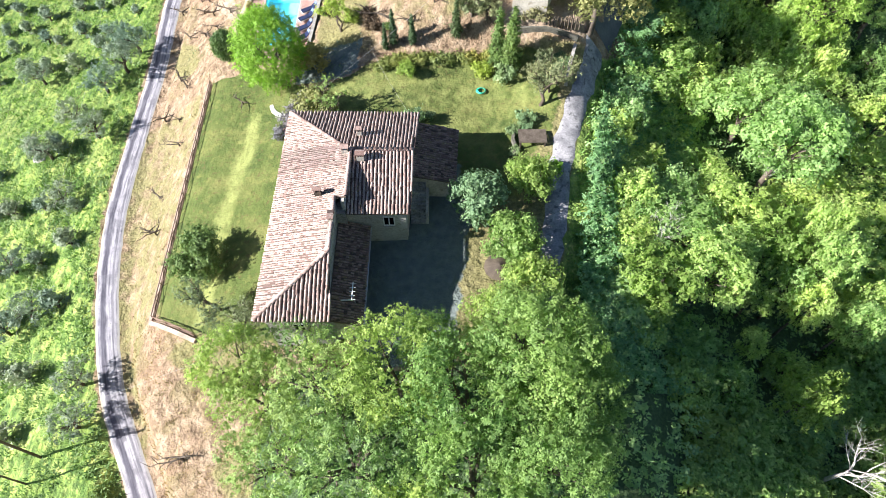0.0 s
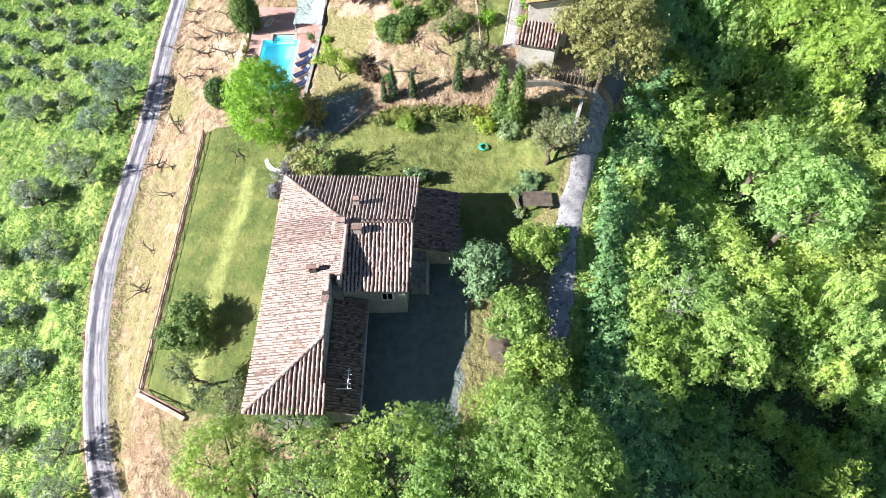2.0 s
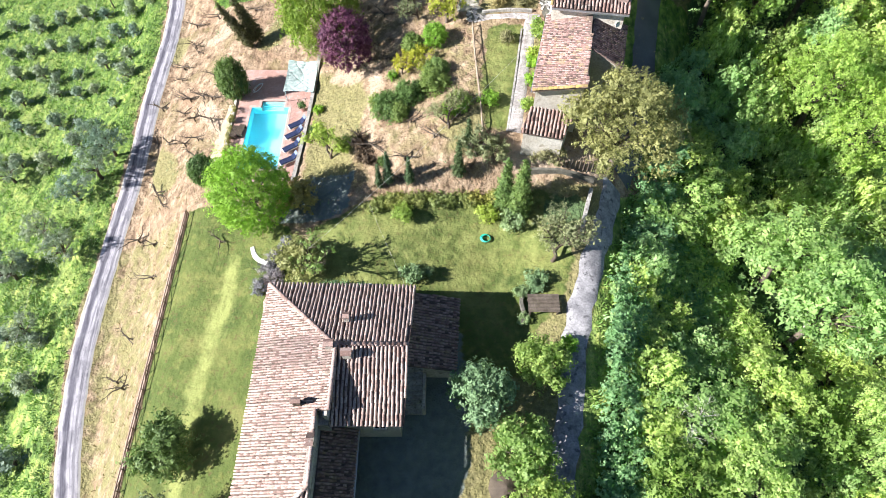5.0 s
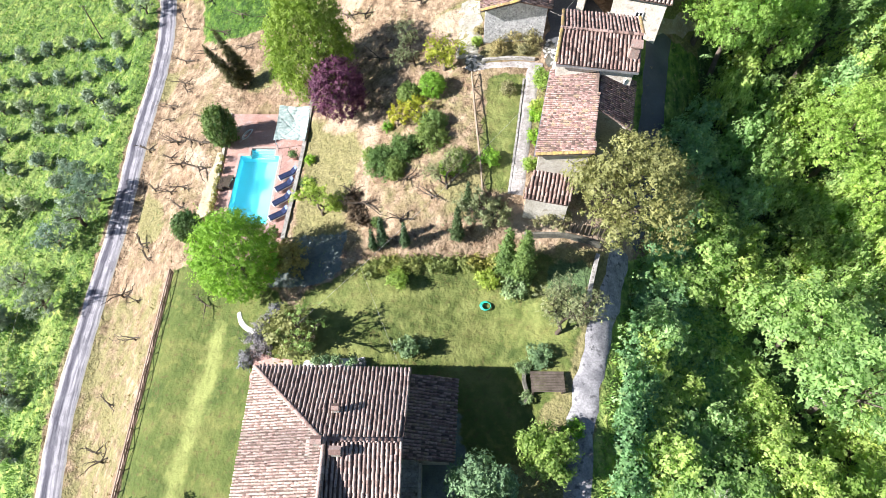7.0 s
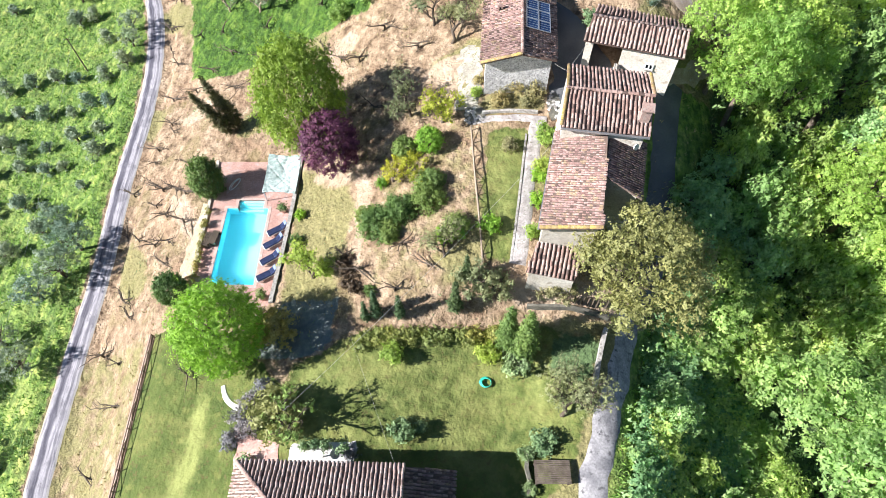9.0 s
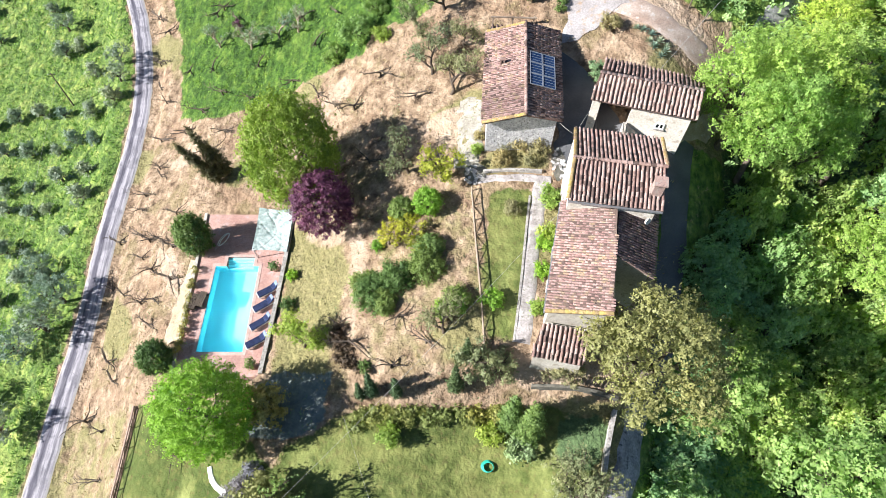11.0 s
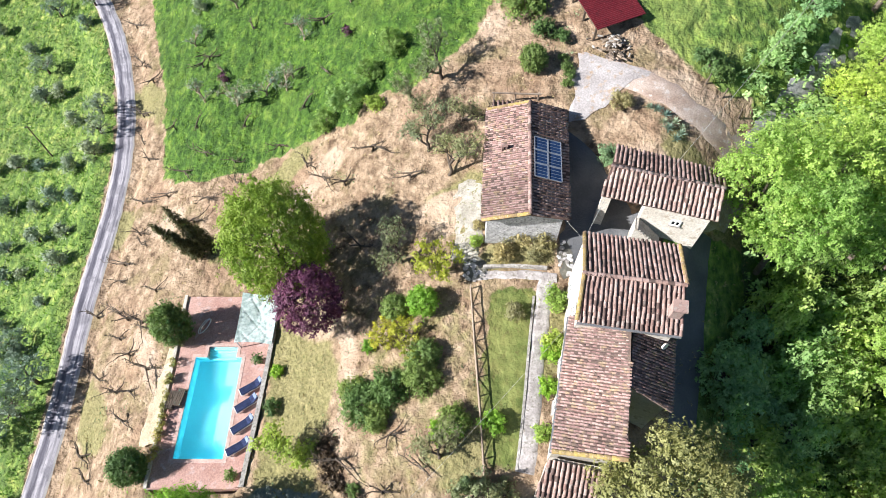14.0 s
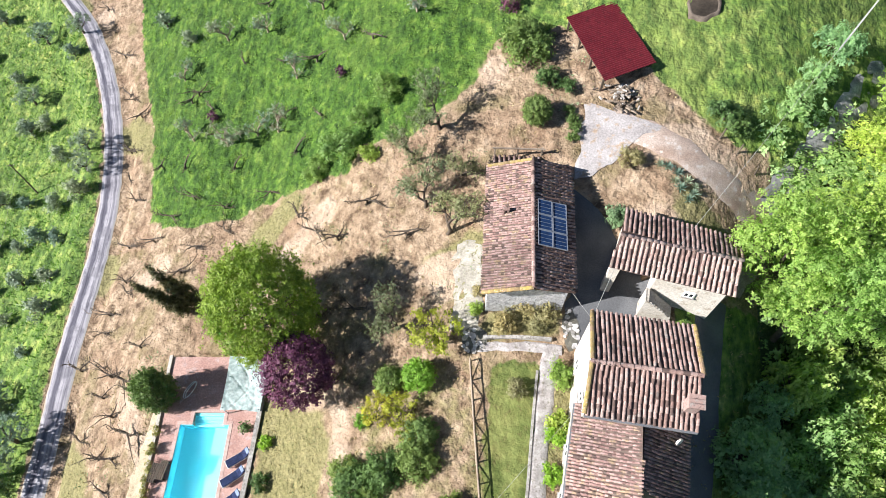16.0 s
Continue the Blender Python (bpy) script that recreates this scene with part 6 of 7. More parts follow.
def low_wall(name, pts, width, up, material, label, down=0.6, level=None):
    """A low wall along a line, its top at a set height over the ground."""
    h = thing(name, (pts[0][0], pts[0][1], gz(*pts[0])), label, "wall", kind="structure")
    b = Build()
    for p, q in zip(pts, pts[1:]):
        P, Q = Vector((*p, 0)), Vector((*q, 0))
        d = (Q - P).normalized()
        s = Vector((-d.y, d.x, 0)) * width / 2
        n = max(1, int((Q - P).length / 1.2))
        for k in range(n):
            u, v = P.lerp(Q, k / n), P.lerp(Q, (k + 1) / n)
            zu = level if level is not None else gz(u.x, u.y) + up
            zv = level if level is not None else gz(v.x, v.y) + up
            z0 = min(zu, zv) - up - down
            b.prism([(u - s)[:2], (v - s)[:2], (v + s)[:2], (u + s)[:2]], z0, [zu, zv, zv, zu])
    part("masonry", local(b, h).mesh("masonry", material), h)


low_wall("garden_wall_west", [(-24.55, 20.7), (-24.45, 47.0)], 0.24, 0.32, PINKWALL, "low brownish-pink wall along the lawn's edge", 0.8)
low_wall("garden_wall_south", [(-24.6, 20.75), (-19.4, 18.1)], 0.3, 0.3, PINKWALL, "low pink plastered wall at the lawn's corner", 1.5)
low_wall("pool_wall_east", [(-14.05, 48.9), (-13.95, 51.0), (-13.45, 59.5), (-13.2, 64.7)], 0.35, 0.25, STONE, "pale stone retaining wall beside the pool", 2.5)
low_wall("pool_wall_west", [(-21.35, 48.9), (-21.6, 59.05), (-21.85, 64.7)], 0.25, 0.1, PLASTER, "plastered edge of the pool terrace", 2.5, DECK_Z + 0.12)
low_wall("driveway_wall", [(11.0, 40.9), (11.4, 42.6), (12.1, 44.9)], 0.3, 0.7, STONE, "pale stone wall along the driveway")
# The dark stone colour puts shade on this wall.
low_wall("terrace_wall", [(6.4, 46.4), (9.3, 46.2), (12.4, 45.7)], 0.22, 0.45, DARKSTONE, "stone retaining wall under the terrace", 2.5)
low_wall("path_edge", [(5.1, 48.8), (5.95, 54.0), (6.95, 60.6)], 0.16, 0.1, STONE, "rough stone edging of the garden path")
low_wall("path_wall", [(3.4, 62.95), (5.6, 62.85), (8.0, 62.65)], 0.22, 0.25, STONE, "low stone edging below the cottage")


def pad(name, poly, material, label, lift=0.06):
    v = [(x, y, gz(x, y) + lift) for x, y in poly]
    h = thing(name, (poly[0][0], poly[0][1], v[0][2]), label, "paving", kind="structure")
    xs, ys = [p[0] for p in poly], [p[1] for p in poly]
    b, n = Build(), 14
    (x0, y0), (x1, y1), (x2, y2), (x3, y3) = poly
    q = lambda s, t: Vector(((x0 * (1 - s) + x1 * s) * (1 - t) + (x3 * (1 - s) + x2 * s) * t, (y0 * (1 - s) + y1 * s) * (1 - t) + (y3 * (1 - s) + y2 * s) * t, 0))
    g = []
    for j in range(n + 1):
        for i in range(n + 1):
            p = q(i / n, j / n)
            rim = i in (0, n) or j in (0, n)
            w = 0.25 * soft_noise(p.x, p.y, 2.4) if rim else 0
            g.append((p.x + w, p.y - w, gz(p.x, p.y) + (lift if not rim else lift - 0.03)))
    f = [(j * (n + 1) + i, j * (n + 1) + i + 1, (j + 1) * (n + 1) + i + 1, (j + 1) * (n + 1) + i) for j in range(n) for i in range(n)]
    part("surface", local(b.add(g, f), h).mesh("surface", material), h)


pad("brick_patio", [(-14.6, 35.2), (-11.0, 35.2), (-11.4, 37.4), (-14.9, 38.4)], TERRACOTTA, "small terracotta patio at the house corner")
pad("gravel_patio", [(-10.8, 35.2), (-5.6, 35.3), (-5.8, 37.4), (-10.2, 37.3)], PALE_STONE, "pale gravel patio behind the farmhouse")
pad("concrete_path", [(1.2, 63.6), (3.2, 63.6), (3.5, 70.2), (1.5, 70.3)], GRASSY, "worn gravel path with dry grass beside the cottage")
# Concrete coloured dark to deepen the shade between the houses.
pad("concrete_yard", [(9.3, 62.2), (15.4, 62.2), (15.6, 66.6), (9.3, 65.6)], SHADE_PAVING, "concrete yard between the houses, darkened for its shade")
pad("gravel_yard", [(10.2, 74.0), (12.2, 74.5), (16.6, 77.4), (11.2, 80.0)], YARD_GRAVEL, "pale gravel turning place behind the cottage", 0.09)
# Dark sheet laid where only the cottage's shade falls.
pad("concrete_gap", [(9.4, 65.5), (14.4, 66.2), (12.0, 71.5), (9.9, 73.6)], SHADE_PAVING, "dark sheet for the shade between the cottage and the barn", 0.08)
pad("dry_bank", [(-23.3, 52.3), (-21.5, 52.0), (-21.75, 60.0), (-22.6, 60.2)], CREAM, "pale dry bank below the pool terrace", 0.22)

BLUE = mottled("navy_cushion", (0.01, 0.016, 0.05, 1), (0.022, 0.034, 0.085, 1), 3.0, 12, 0.95, 0.5)


def sun_lounger():
    h = thing("sun_lounger", (0, 0, 0), "white sun lounger with a navy blue cushion", "sun lounger", "sun loungers")
    fr = Build()
    for s in (-0.3, 0.3):
        fr.beam((-0.95, s, 0.3), (0.95, s, 0.3), 0.06)
    for x in (-0.95, -0.3, 0.35, 0.95):
        fr.beam((x, -0.3, 0.3), (x, 0.3, 0.3), 0.05)
    part("frame", fr.mesh("frame", WHITE), h)
    for x in (-0.8, 0.75):
        for s in (-0.28, 0.28):
            part("leg", Build().beam((x, s, 0.0), (x, s, 0.3), 0.06).mesh("leg", WHITE), h)
    part("cushion", Build().slab([(-0.92, -0.29, 0.42), (0.35, -0.29, 0.42), (0.35, 0.29, 0.42), (-0.92, 0.29, 0.42)], 0.09).mesh("cushion", BLUE), h)
    part("backrest", Build().slab([(0.36, -0.29, 0.43), (0.98, -0.29, 0.85), (0.98, 0.29, 0.85), (0.36, 0.29, 0.43)], 0.09).mesh("backrest", BLUE), h)
    part("pillow", Build().slab([(0.72, -0.22, 0.78), (0.96, -0.22, 0.93), (0.96, 0.22, 0.93), (0.72, 0.22, 0.78)], 0.08).mesh("pillow", mottled("pale_blue_pillow", (0.16, 0.2, 0.3, 1), (0.2, 0.25, 0.36, 1))), h)
    return h


place(sun_lounger(), [(-14.75, 56.5, 1.0, 0.56, DECK_Z + 0.05), (-14.9, 55.15, 1.0, 0.6, DECK_Z + 0.05), (-14.9, 53.5, 1.0, 0.62, DECK_Z + 0.05), (-14.95, 51.85, 1.0, 0.55, DECK_Z + 0.05)])


def pool_bench(at, material, label):
    h = thing("garden_bench", at, label, "bench")
    for k in range(4):
        part("slat", Build().box(-0.28 + 0.15 * k, -0.7, 0.42, -0.16 + 0.15 * k, 0.7, 0.46).mesh("slat", material), h)
    for s in (-0.6, 0.6):
        part("leg", Build().box(-0.25, s - 0.04, 0, 0.3, s + 0.04, 0.42).mesh("leg", material), h)
    h.rotation_euler = (0, 0, -0.17)


pool_bench((-20.85, 55.4, DECK_Z), DARKWOOD, "dark slatted garden bench beside the pool")
pool_bench((-20.25, 55.6, DECK_Z), DARKWOOD, "dark slatted garden bench beside the pool")


def canopy():
    h = thing("fabric_canopy", (-14.9, 61.9, DECK_Z), "pale green-white wrinkled fabric canopy on posts", "canopy")
    n, m, v = 36, 52, []
    for j in range(m + 1):
        for i in range(n + 1):
            s, t = i / n, j / m
            x = -16.4 + 3.05 * s + 0.08 * math.sin(t * 3)
            y = 59.75 + 4.4 * t - 0.15 * s + 0.12 * math.sin(s * math.pi) * (1 if t < 0.5 else -1) * abs(1 - 2 * t)
            wr = 0.0
            for k in range(6):
                c, e = math.cos(k * 1.9 + 0.4), math.sin(k * 1.9 + 0.4)
                u = (2.2 + 1.1 * k) * (c * s * 0.9 + e * t * 1.3) + k * 1.7 + 1.1 * math.sin(5 * t * c + 4 * s * e + k)
                wr -= 0.1 / (1 + 0.2 * k) * (1 - abs(math.sin(u))) ** 9
            z = 6.9 - 0.18 * math.sin(s * math.pi) * math.sin(t * math.pi) + wr * (0.4 + 0.6 * math.sin(s * math.pi)) - 0.25 * (1 - t)
            v.append((x + 14.9, y - 61.9, z - DECK_Z))
    f = [(j * (n + 1) + i, j * (n + 1) + i + 1, (j + 1) * (n + 1) + i + 1, (j + 1) * (n + 1) + i) for j in range(m) for i in range(n)]
    part("fabric", mesh("fabric", v, f, mottled("pale_canvas", (0.27, 0.35, 0.33, 1), (0.46, 0.53, 0.51, 1), 2.4, 5, 0.8, 0.5), True), h)
    for x, y in ((-16.3, 59.95), (-13.5, 59.8), (-16.3, 64.0), (-13.5, 63.9)):
        part("post", Build().tube([(x + 14.9, y - 61.9, 0), (x + 14.9, y - 61.9, 1.6)], [0.04, 0.04], 8).mesh("post", METAL), h)


canopy()


def ring_tube(b, c, rx, ry, r, n=28, turns=1, rise=0.0, tilt=0.0):
    pts = [Vector(c) + Vector((rx * math.cos(2 * math.pi * k / n), ry * math.sin(2 * math.pi * k / n), rise * k / n)) for k in range(n * turns + 1)]
    b.tube([tuple(p) for p in pts], [r] * len(pts), 6)


hose = thing("garden_hose", (3.4, 41.7, gz(3.4, 41.7) + 0.05), "coiled bright turquoise garden hose on the lawn", "hose")
b = Build()
for k in range(5):
    ring_tube(b, (0.015 * k, -0.02 * k, 0.03 + 0.03 * k), 0.44 - 0.025 * k, 0.40 - 0.02 * k, 0.03)
part("coil", b.mesh("coil", mottled("turquoise_rubber", (0.03, 0.42, 0.30, 1), (0.05, 0.5, 0.36, 1), 3, 10, 0.4, 0.1), True), hose)
loop = thing("pool_hose", (-19.7, 61.8, DECK_Z + 0.04), "pale hose looped on the terrace", "hose")
b = Build()
ring_tube(b, (0, 0, 0.03), 0.28, 0.75, 0.035)
ring_tube(b, (0.1, 0.05, 0.08), 0.2, 0.7, 0.035)
part("coil", b.mesh("coil", WHITE, True), loop)
loop.rotation_euler = (0, 0, -0.45)


def pot(at, r, plant, label):
    h = thing("flower_pot", at, label, "plant pot", "flower pots")
    b = Build()
    b.tube([(0, 0, 0), (0, 0, r * 1.5), (0, 0, r * 1.6)], [r * 0.7, r, r * 1.08], 12)
    part("pot", b.mesh("pot", TERRACOTTA), h)
    rng = np.random.default_rng(int(abs(at[0] * 10)))
    tagged(part("plant", quads_mesh("plant", leaves([(0, 0, r * 2.2, r * 1.2, r * 1.2, r)], 320, 0.09, rng, spray=1), plant), h), kind="stuff")


for x, y, r in ((-9.4, 37.0, 0.25), (-8.7, 37.1, 0.22), (-7.9, 37.0, 0.25), (-6.6, 36.8, 0.24), (-13.6, 36.2, 0.28)):
    pot((x, y, gz(x, y) + 0.05), r, GREY_LEAF, "terracotta flower pot with a leafy plant")
pot((-14.55, 58.7, DECK_Z), 0.32, DARK_LEAF, "terracotta flower pot on the pool terrace")
pot((-15.0, 49.7, DECK_Z), 0.34, DARK_LEAF, "terracotta flower pot on the pool terrace")

table = thing("garden_table", (-8.3, 36.3, gz(-8.3, 36.3) + 0.05), "round white garden table on the gravel patio", "table")
part("tabletop", Build().tube([(0, 0, 0.7), (0, 0, 0.74)], [0.36, 0.36], 20).mesh("tabletop", WHITE), table)
part("stem", Build().tube([(0, 0, 0), (0, 0, 0.7)], [0.05, 0.05], 8).mesh("stem", WHITE), table)

deck = thing("plank_bridge", (7.6, 35.2, gz(7.6, 35.2)), "small deck of dark weathered planks beside the driveway", "deck")
for k in range(13):
    y = -0.75 + 0.118 * k
    part("plank", Build().box(-1.2, y, 0.75, 1.2, y + 0.095, 0.79).mesh("plank", BARK), deck)
for x in (-1.05, 1.05):
    part("joist", Build().box(x - 0.06, -0.75, 0.6, x + 0.06, 0.78, 0.75).mesh("joist", DARKWOOD), deck)
    for y in (-0.65, 0.65):
        part("post", Build().box(x - 0.06, y - 0.06, -0.6, x + 0.06, y + 0.06, 0.6).mesh("post", DARKWOOD), deck)
low_wall("deck_wall", [(6.0, 33.9), (6.15, 34.8), (6.0, 35.6), (6.12, 36.6)], 0.24, 0.45, DARKSTONE, "rough dark stone wall beside the plank deck")
palis = thing("palisade", (9.4, 46.6, gz(9.4, 46.6)), "low palisade of dark wooden stakes above the wall", "fence")
for k in range(10):
    x, y = 9.4 + 0.34 * k, 46.6 - 0.05 * k
    part("stake", Build().tube([(x - 9.4, y - 46.6, -0.3), (x - 9.4, y - 46.6, 0.9)], [0.08, 0.06], 7).mesh("stake", DARKWOOD), palis)

def flagstones(at, rx, ry, n, seed):
    """Uneven pale stones laid loosely in dark soil."""
    rng = random.Random(seed)
    h = thing("flagstone_patch", (*at, gz(*at)), "loose pale flagstones laid in dark soil", "paving", kind="structure")
    ring = [(rx * 1.05 * math.cos(a * 0.4) * (1 + 0.1 * math.sin(a * 1.3)), ry * 1.05 * math.sin(a * 0.4) * (1 + 0.1 * math.cos(a * 1.7))) for a in range(16)]
    part("soil", Build().add([(x, y, gz(at[0] + x, at[1] + y) - gz(*at) + 0.07) for x, y in ring], [tuple(range(16))]).mesh("soil", DARKSTONE), h)
    laid = []
    while len(laid) < n:
        a, r, k = rng.uniform(0, 6.28), rng.random() ** 0.5, rng.uniform(0.13, 0.26)
        x, y = rx * r * math.cos(a), ry * r * math.sin(a)
        if any((x - u) ** 2 + (y - w) ** 2 < (0.72 * (k + q)) ** 2 for u, w, q in laid):
            k *= 0.6
        laid.append((x, y, k))
        z = gz(at[0] + x, at[1] + y) - gz(*at) + 0.075 + 0.003 * (len(laid) % 9)
        edge = [(x + k * rng.uniform(0.8, 1.15) * math.cos(c * 1.047), y + k * rng.uniform(0.8, 1.15) * math.sin(c * 1.047)) for c in range(6)]
        b = Build().add([(u, w, z - 0.05) for u, w in edge] + [(u * 0.96 + x * 0.04, w * 0.96 + y * 0.04, z + 0.03) for u, w in edge], [tuple(range(6, 12))] + [(c, (c + 1) % 6, 6 + (c + 1) % 6, 6 + c) for c in range(6)])
        part("stone", b.mesh("stone", PALE_STONE if rng.random() < 0.65 else STONE), h)


flagstones((2.75, 62.9), 0.85, 0.9, 26, 3)
flagstones((9.35, 63.3), 0.55, 1.3, 26, 4)

# telephone and power lines
def wire(a, b, sag, r=0.018, label="thin pale overhead cable between houses"):
    a, b = Vector(a), Vector(b)
    pts = [a.lerp(b, k / 16) - Vector((0, 0, sag * 4 * (k / 16) * (1 - k / 16))) for k in range(17)]
    h = thing("overhead_cable", tuple(a), label, "cable", "overhead cables")
    part("cable", Build().tube([tuple(p - a) for p in pts], [r * 0.5] * 17, 5).mesh("cable", PALECABLE), h)


PALECABLE = mottled("pale_cable", (0.32, 0.32, 0.30, 1), (0.42, 0.42, 0.38, 1), 1.0, 10, 0.5, 0.05)
wire((8.3, 56.8, 16.6), (-10.3, 38.4, 11.0), 0.6)
wire((9.7, 62.1, 19.3), (12.0, 66.4, 18.6), 0.1, 0.03)
wire((8.95, 64.4, 17.6), (9.7, 61.9, 18.9), 0.05)
wire((15.6, 66.7, 19.8), (46.0, 100.0, 33.0), 1.0, 0.025)
wire((27.5, 79.7, 24.16), (34.0, 86.9, 27.05), 0.02, 0.12, "thick pale braided section of overhead cable")
wire((-2.3, 34.0, 11.3), (-6.6, 44.5, 9.5), 0.4, 0.012)
POLE = thing("power_pole", (0, 0, 0), "tall slim wooden power pole", "pole", "power poles")
part("shaft", Build().tube([(0, 0, -0.5), (0, 0, 7.6)], [0.13, 0.09], 10).mesh("shaft", BARK), POLE)
part("crossarm", Build().beam((-0.6, 0, 7.3), (0.6, 0, 7.3), 0.09).mesh("crossarm", BARK), POLE)
for s in (-0.5, 0, 0.5):
    part("insulator", Build().tube([(s, 0, 7.34), (s, 0, 7.5)], [0.05, 0.03], 8).mesh("insulator", WHITE), POLE)
place(POLE, [(-35.0, 11.6, 1.0, 0.6), (-35.4, 9.4, 0.7, 0.6), (-47.5, 88.6, 0.7, 0.2)])
wire((-35.0, 11.6, 1.4), (-47.5, 88.6, -0.8), 2.0, 0.015)
wire((-35.0, 11.6, 1.5), (-10.0, 16.9, 10.5), 1.0, 0.012)
mast = thing("tv_antenna", (-6.3, 18.7, 9.5), "grey television antenna on a short mast", "antenna")
part("mast", Build().tube([(0, 0, -0.2), (0, 0, 1.6)], [0.03, 0.03], 6).mesh("mast", METAL), mast)
b = Build().beam((0, -0.6, 1.6), (0, 0.8, 1.6), 0.06)
for k in range(5):
    b.beam((-0.2 - 0.06 * (k == 0), -0.55 + 0.3 * k, 1.6), (0.2 + 0.06 * (k == 0), -0.55 + 0.3 * k, 1.6), 0.025)
b.beam((-0.75, -0.55, 1.5), (0.1, -0.55, 1.5), 0.06)
part("boom", b.mesh("boom", WHITE), mast)
para = thing("parasol", (4.0, 21.7, gz(4.0, 21.7)), "round dark brown parasol in the yard", "parasol")
part("pole", Build().tube([(0, 0, 0), (0, 0, 2.3)], [0.03, 0.03], 8).mesh("pole", METAL), para)
n = 12
b = Build().add([(0, 0, 2.5)] + [(1.15 * math.cos(2 * math.pi * k / n), 1.15 * math.sin(2 * math.pi * k / n), 2.05) for k in range(n)] + [(0, 0, 2.46)], [(0, k + 1, (k + 1) % n + 1) for k in range(n)] + [(n + 1, (k + 1) % n + 1, k + 1) for k in range(n)])
part("canopy", b.mesh("canopy", DARKWOOD), para)
crate = thing("white_crate", (4.7, 25.2, gz(4.7, 25.2)), "white box standing in the yard", "box")
part("body", Build().prism([(-0.3, -0.45), (0.35, -0.4), (0.3, 0.45), (-0.35, 0.4)], 0, 0.7).mesh("body", WHITE), crate)

# firewood and oddments by the shed
pile = thing("firewood_pile", (14.1, 80.2, gz(14.1, 80.2)), "heap of split grey-brown firewood", "firewood")
rng = random.Random(4)
for k in range(130):
    a, x, y = rng.uniform(0, 3.14), rng.gauss(0, 0.6), rng.gauss(0, 0.75)
    z = max(0.05, 0.55 - 0.5 * (x * x + y * y) ** 0.5 + rng.uniform(-0.05, 0.1))
    d = Vector((math.cos(a), math.sin(a), rng.uniform(-0.3, 0.3))) * 0.2
    c = Vector((x, y, z))
    part("log", Build().beam(c - d, c + d, 0.1).mesh("log", rng.choice((PALEBARK, WOOD, BARK, WOOD))), pile)


def rosette(seed):
    """An agave: thick pointed leaves from one heart."""
    rng = np.random.default_rng(seed)
    h = thing("agave", (0, 0, 0), "spiky grey-green agave on the bank", "agave", "agaves")
    b = Build()
    for k in range(22):
        a, e = k * 2.4, 0.3 + 1.1 * (k / 22)
        d = Vector((math.cos(a) * math.cos(e), math.sin(a) * math.cos(e), math.sin(e)))
        s = Vector((-math.sin(a), math.cos(a), 0))
        L = 0.75 * rng.uniform(0.8, 1.15)
        b.add([s * -0.05, s * 0.05, d * L * 0.5 + s * 0.08, d * L - Vector((0, 0, 0.05)), d * L * 0.5 - s * 0.08, d * L * 0.5 - Vector((0, 0, 0.06))], [(0, 1, 2, 5), (0, 5, 4), (5, 2, 3), (4, 5, 3)])
    part("leaf_rosette", b.mesh("leaf_rosette", OLIVE_LEAF), h)
    return h


place(rosette(1), [(17.3, 73.7, 0.8, 0), (17.9, 73.1, 0.85, 1), (17.4, 72.6, 0.85, 2), (16.2, 74.4, 0.65, 3), (16.7, 74.2, 0.75, 4), (18.3, 72.3, 0.8, 5), (17.9, 71.8, 0.75, 1.5), (18.5, 72.8, 0.6, 2.5), (17.1, 73.1, 0.7, 3.5)])
for x, y, lean in ((22.2, 75.8, 0.1), (23.7, 74.7, -0.12), (24.3, 73.4, 0.15), (20.9, 76.7, 0.08)):
    post = thing("fence_post", (x, y, gz(x, y)), "short weathered wooden post beside the track", "post", "track posts")
    part("stake", Build().tube([(0, 0, -0.15), (lean * 0.5, 0, 0.5), (lean, 0.03, 1.0)], [0.07, 0.065, 0.055], 8).mesh("stake", DARKWOOD, True), post)
for x, y, r in ((20.9, 87.6, 1.25), (-49.7, 48.4, 0.7), (-47.2, 45.6, 0.85)):
    h = thing("small_pond", (x, y, gz(x, y)), "small dark round pond in the grass", "pond")
    k = 40
    wave = lambda i: 1 + 0.06 * math.sin(3 * 2 * math.pi * i / k + x) + 0.04 * math.sin(7 * 2 * math.pi * i / k)
    ring = [(r * wave(i) * math.cos(2 * math.pi * i / k), r * wave(i) * math.sin(2 * math.pi * i / k)) for i in range(k)]
    rise = lambda a, c, z: (a, c, gz(x + a, y + c) - gz(x, y) + z)
    part("water", Build().add([rise(a * 0.9, c * 0.9, 0.17) for a, c in ring], [tuple(range(k))]).mesh("water", MUD), h)
    rim = [rise(a * 0.84, c * 0.84, 0.18) for a, c in ring] + [rise(a, c, 0.26) for a, c in ring] + [rise(a * 1.12, c * 1.12, -0.15) for a, c in ring]
    part("rim", Build().add(rim, [(i + o, (i + 1) % k + o, k + (i + 1) % k + o, k + i + o) for o in (0, k) for i in range(k)]).mesh("rim", STONE if r < 1 else BARK, True), h)

# ---- more shrubs ----
def shrub(name, label, seed, leaf, R, H, count, size, spots, **kw):
    place(tree(name, label, seed, R, H, 0.1, leaf, count, size, 14, 0.42, category="bush", low=-0.7, **kw), spots)


shrub("lime_shrub", "bright yellow-green shrub beside a path", 41, YELLOW_LEAF, 0.75, 1.2, 1500, 0.1, [(8.45, 60.2, 1.0, 0), (8.05, 57.1, 0.95, 1), (6.75, 50.9, 0.7, 2), (-3.5, 43.5, 1.0, 3), (3.5, 43.7, 1.0, 1), (2.9, 64.9, 0.6, 2), (-5.6, 79.0, 0.9, 1)])
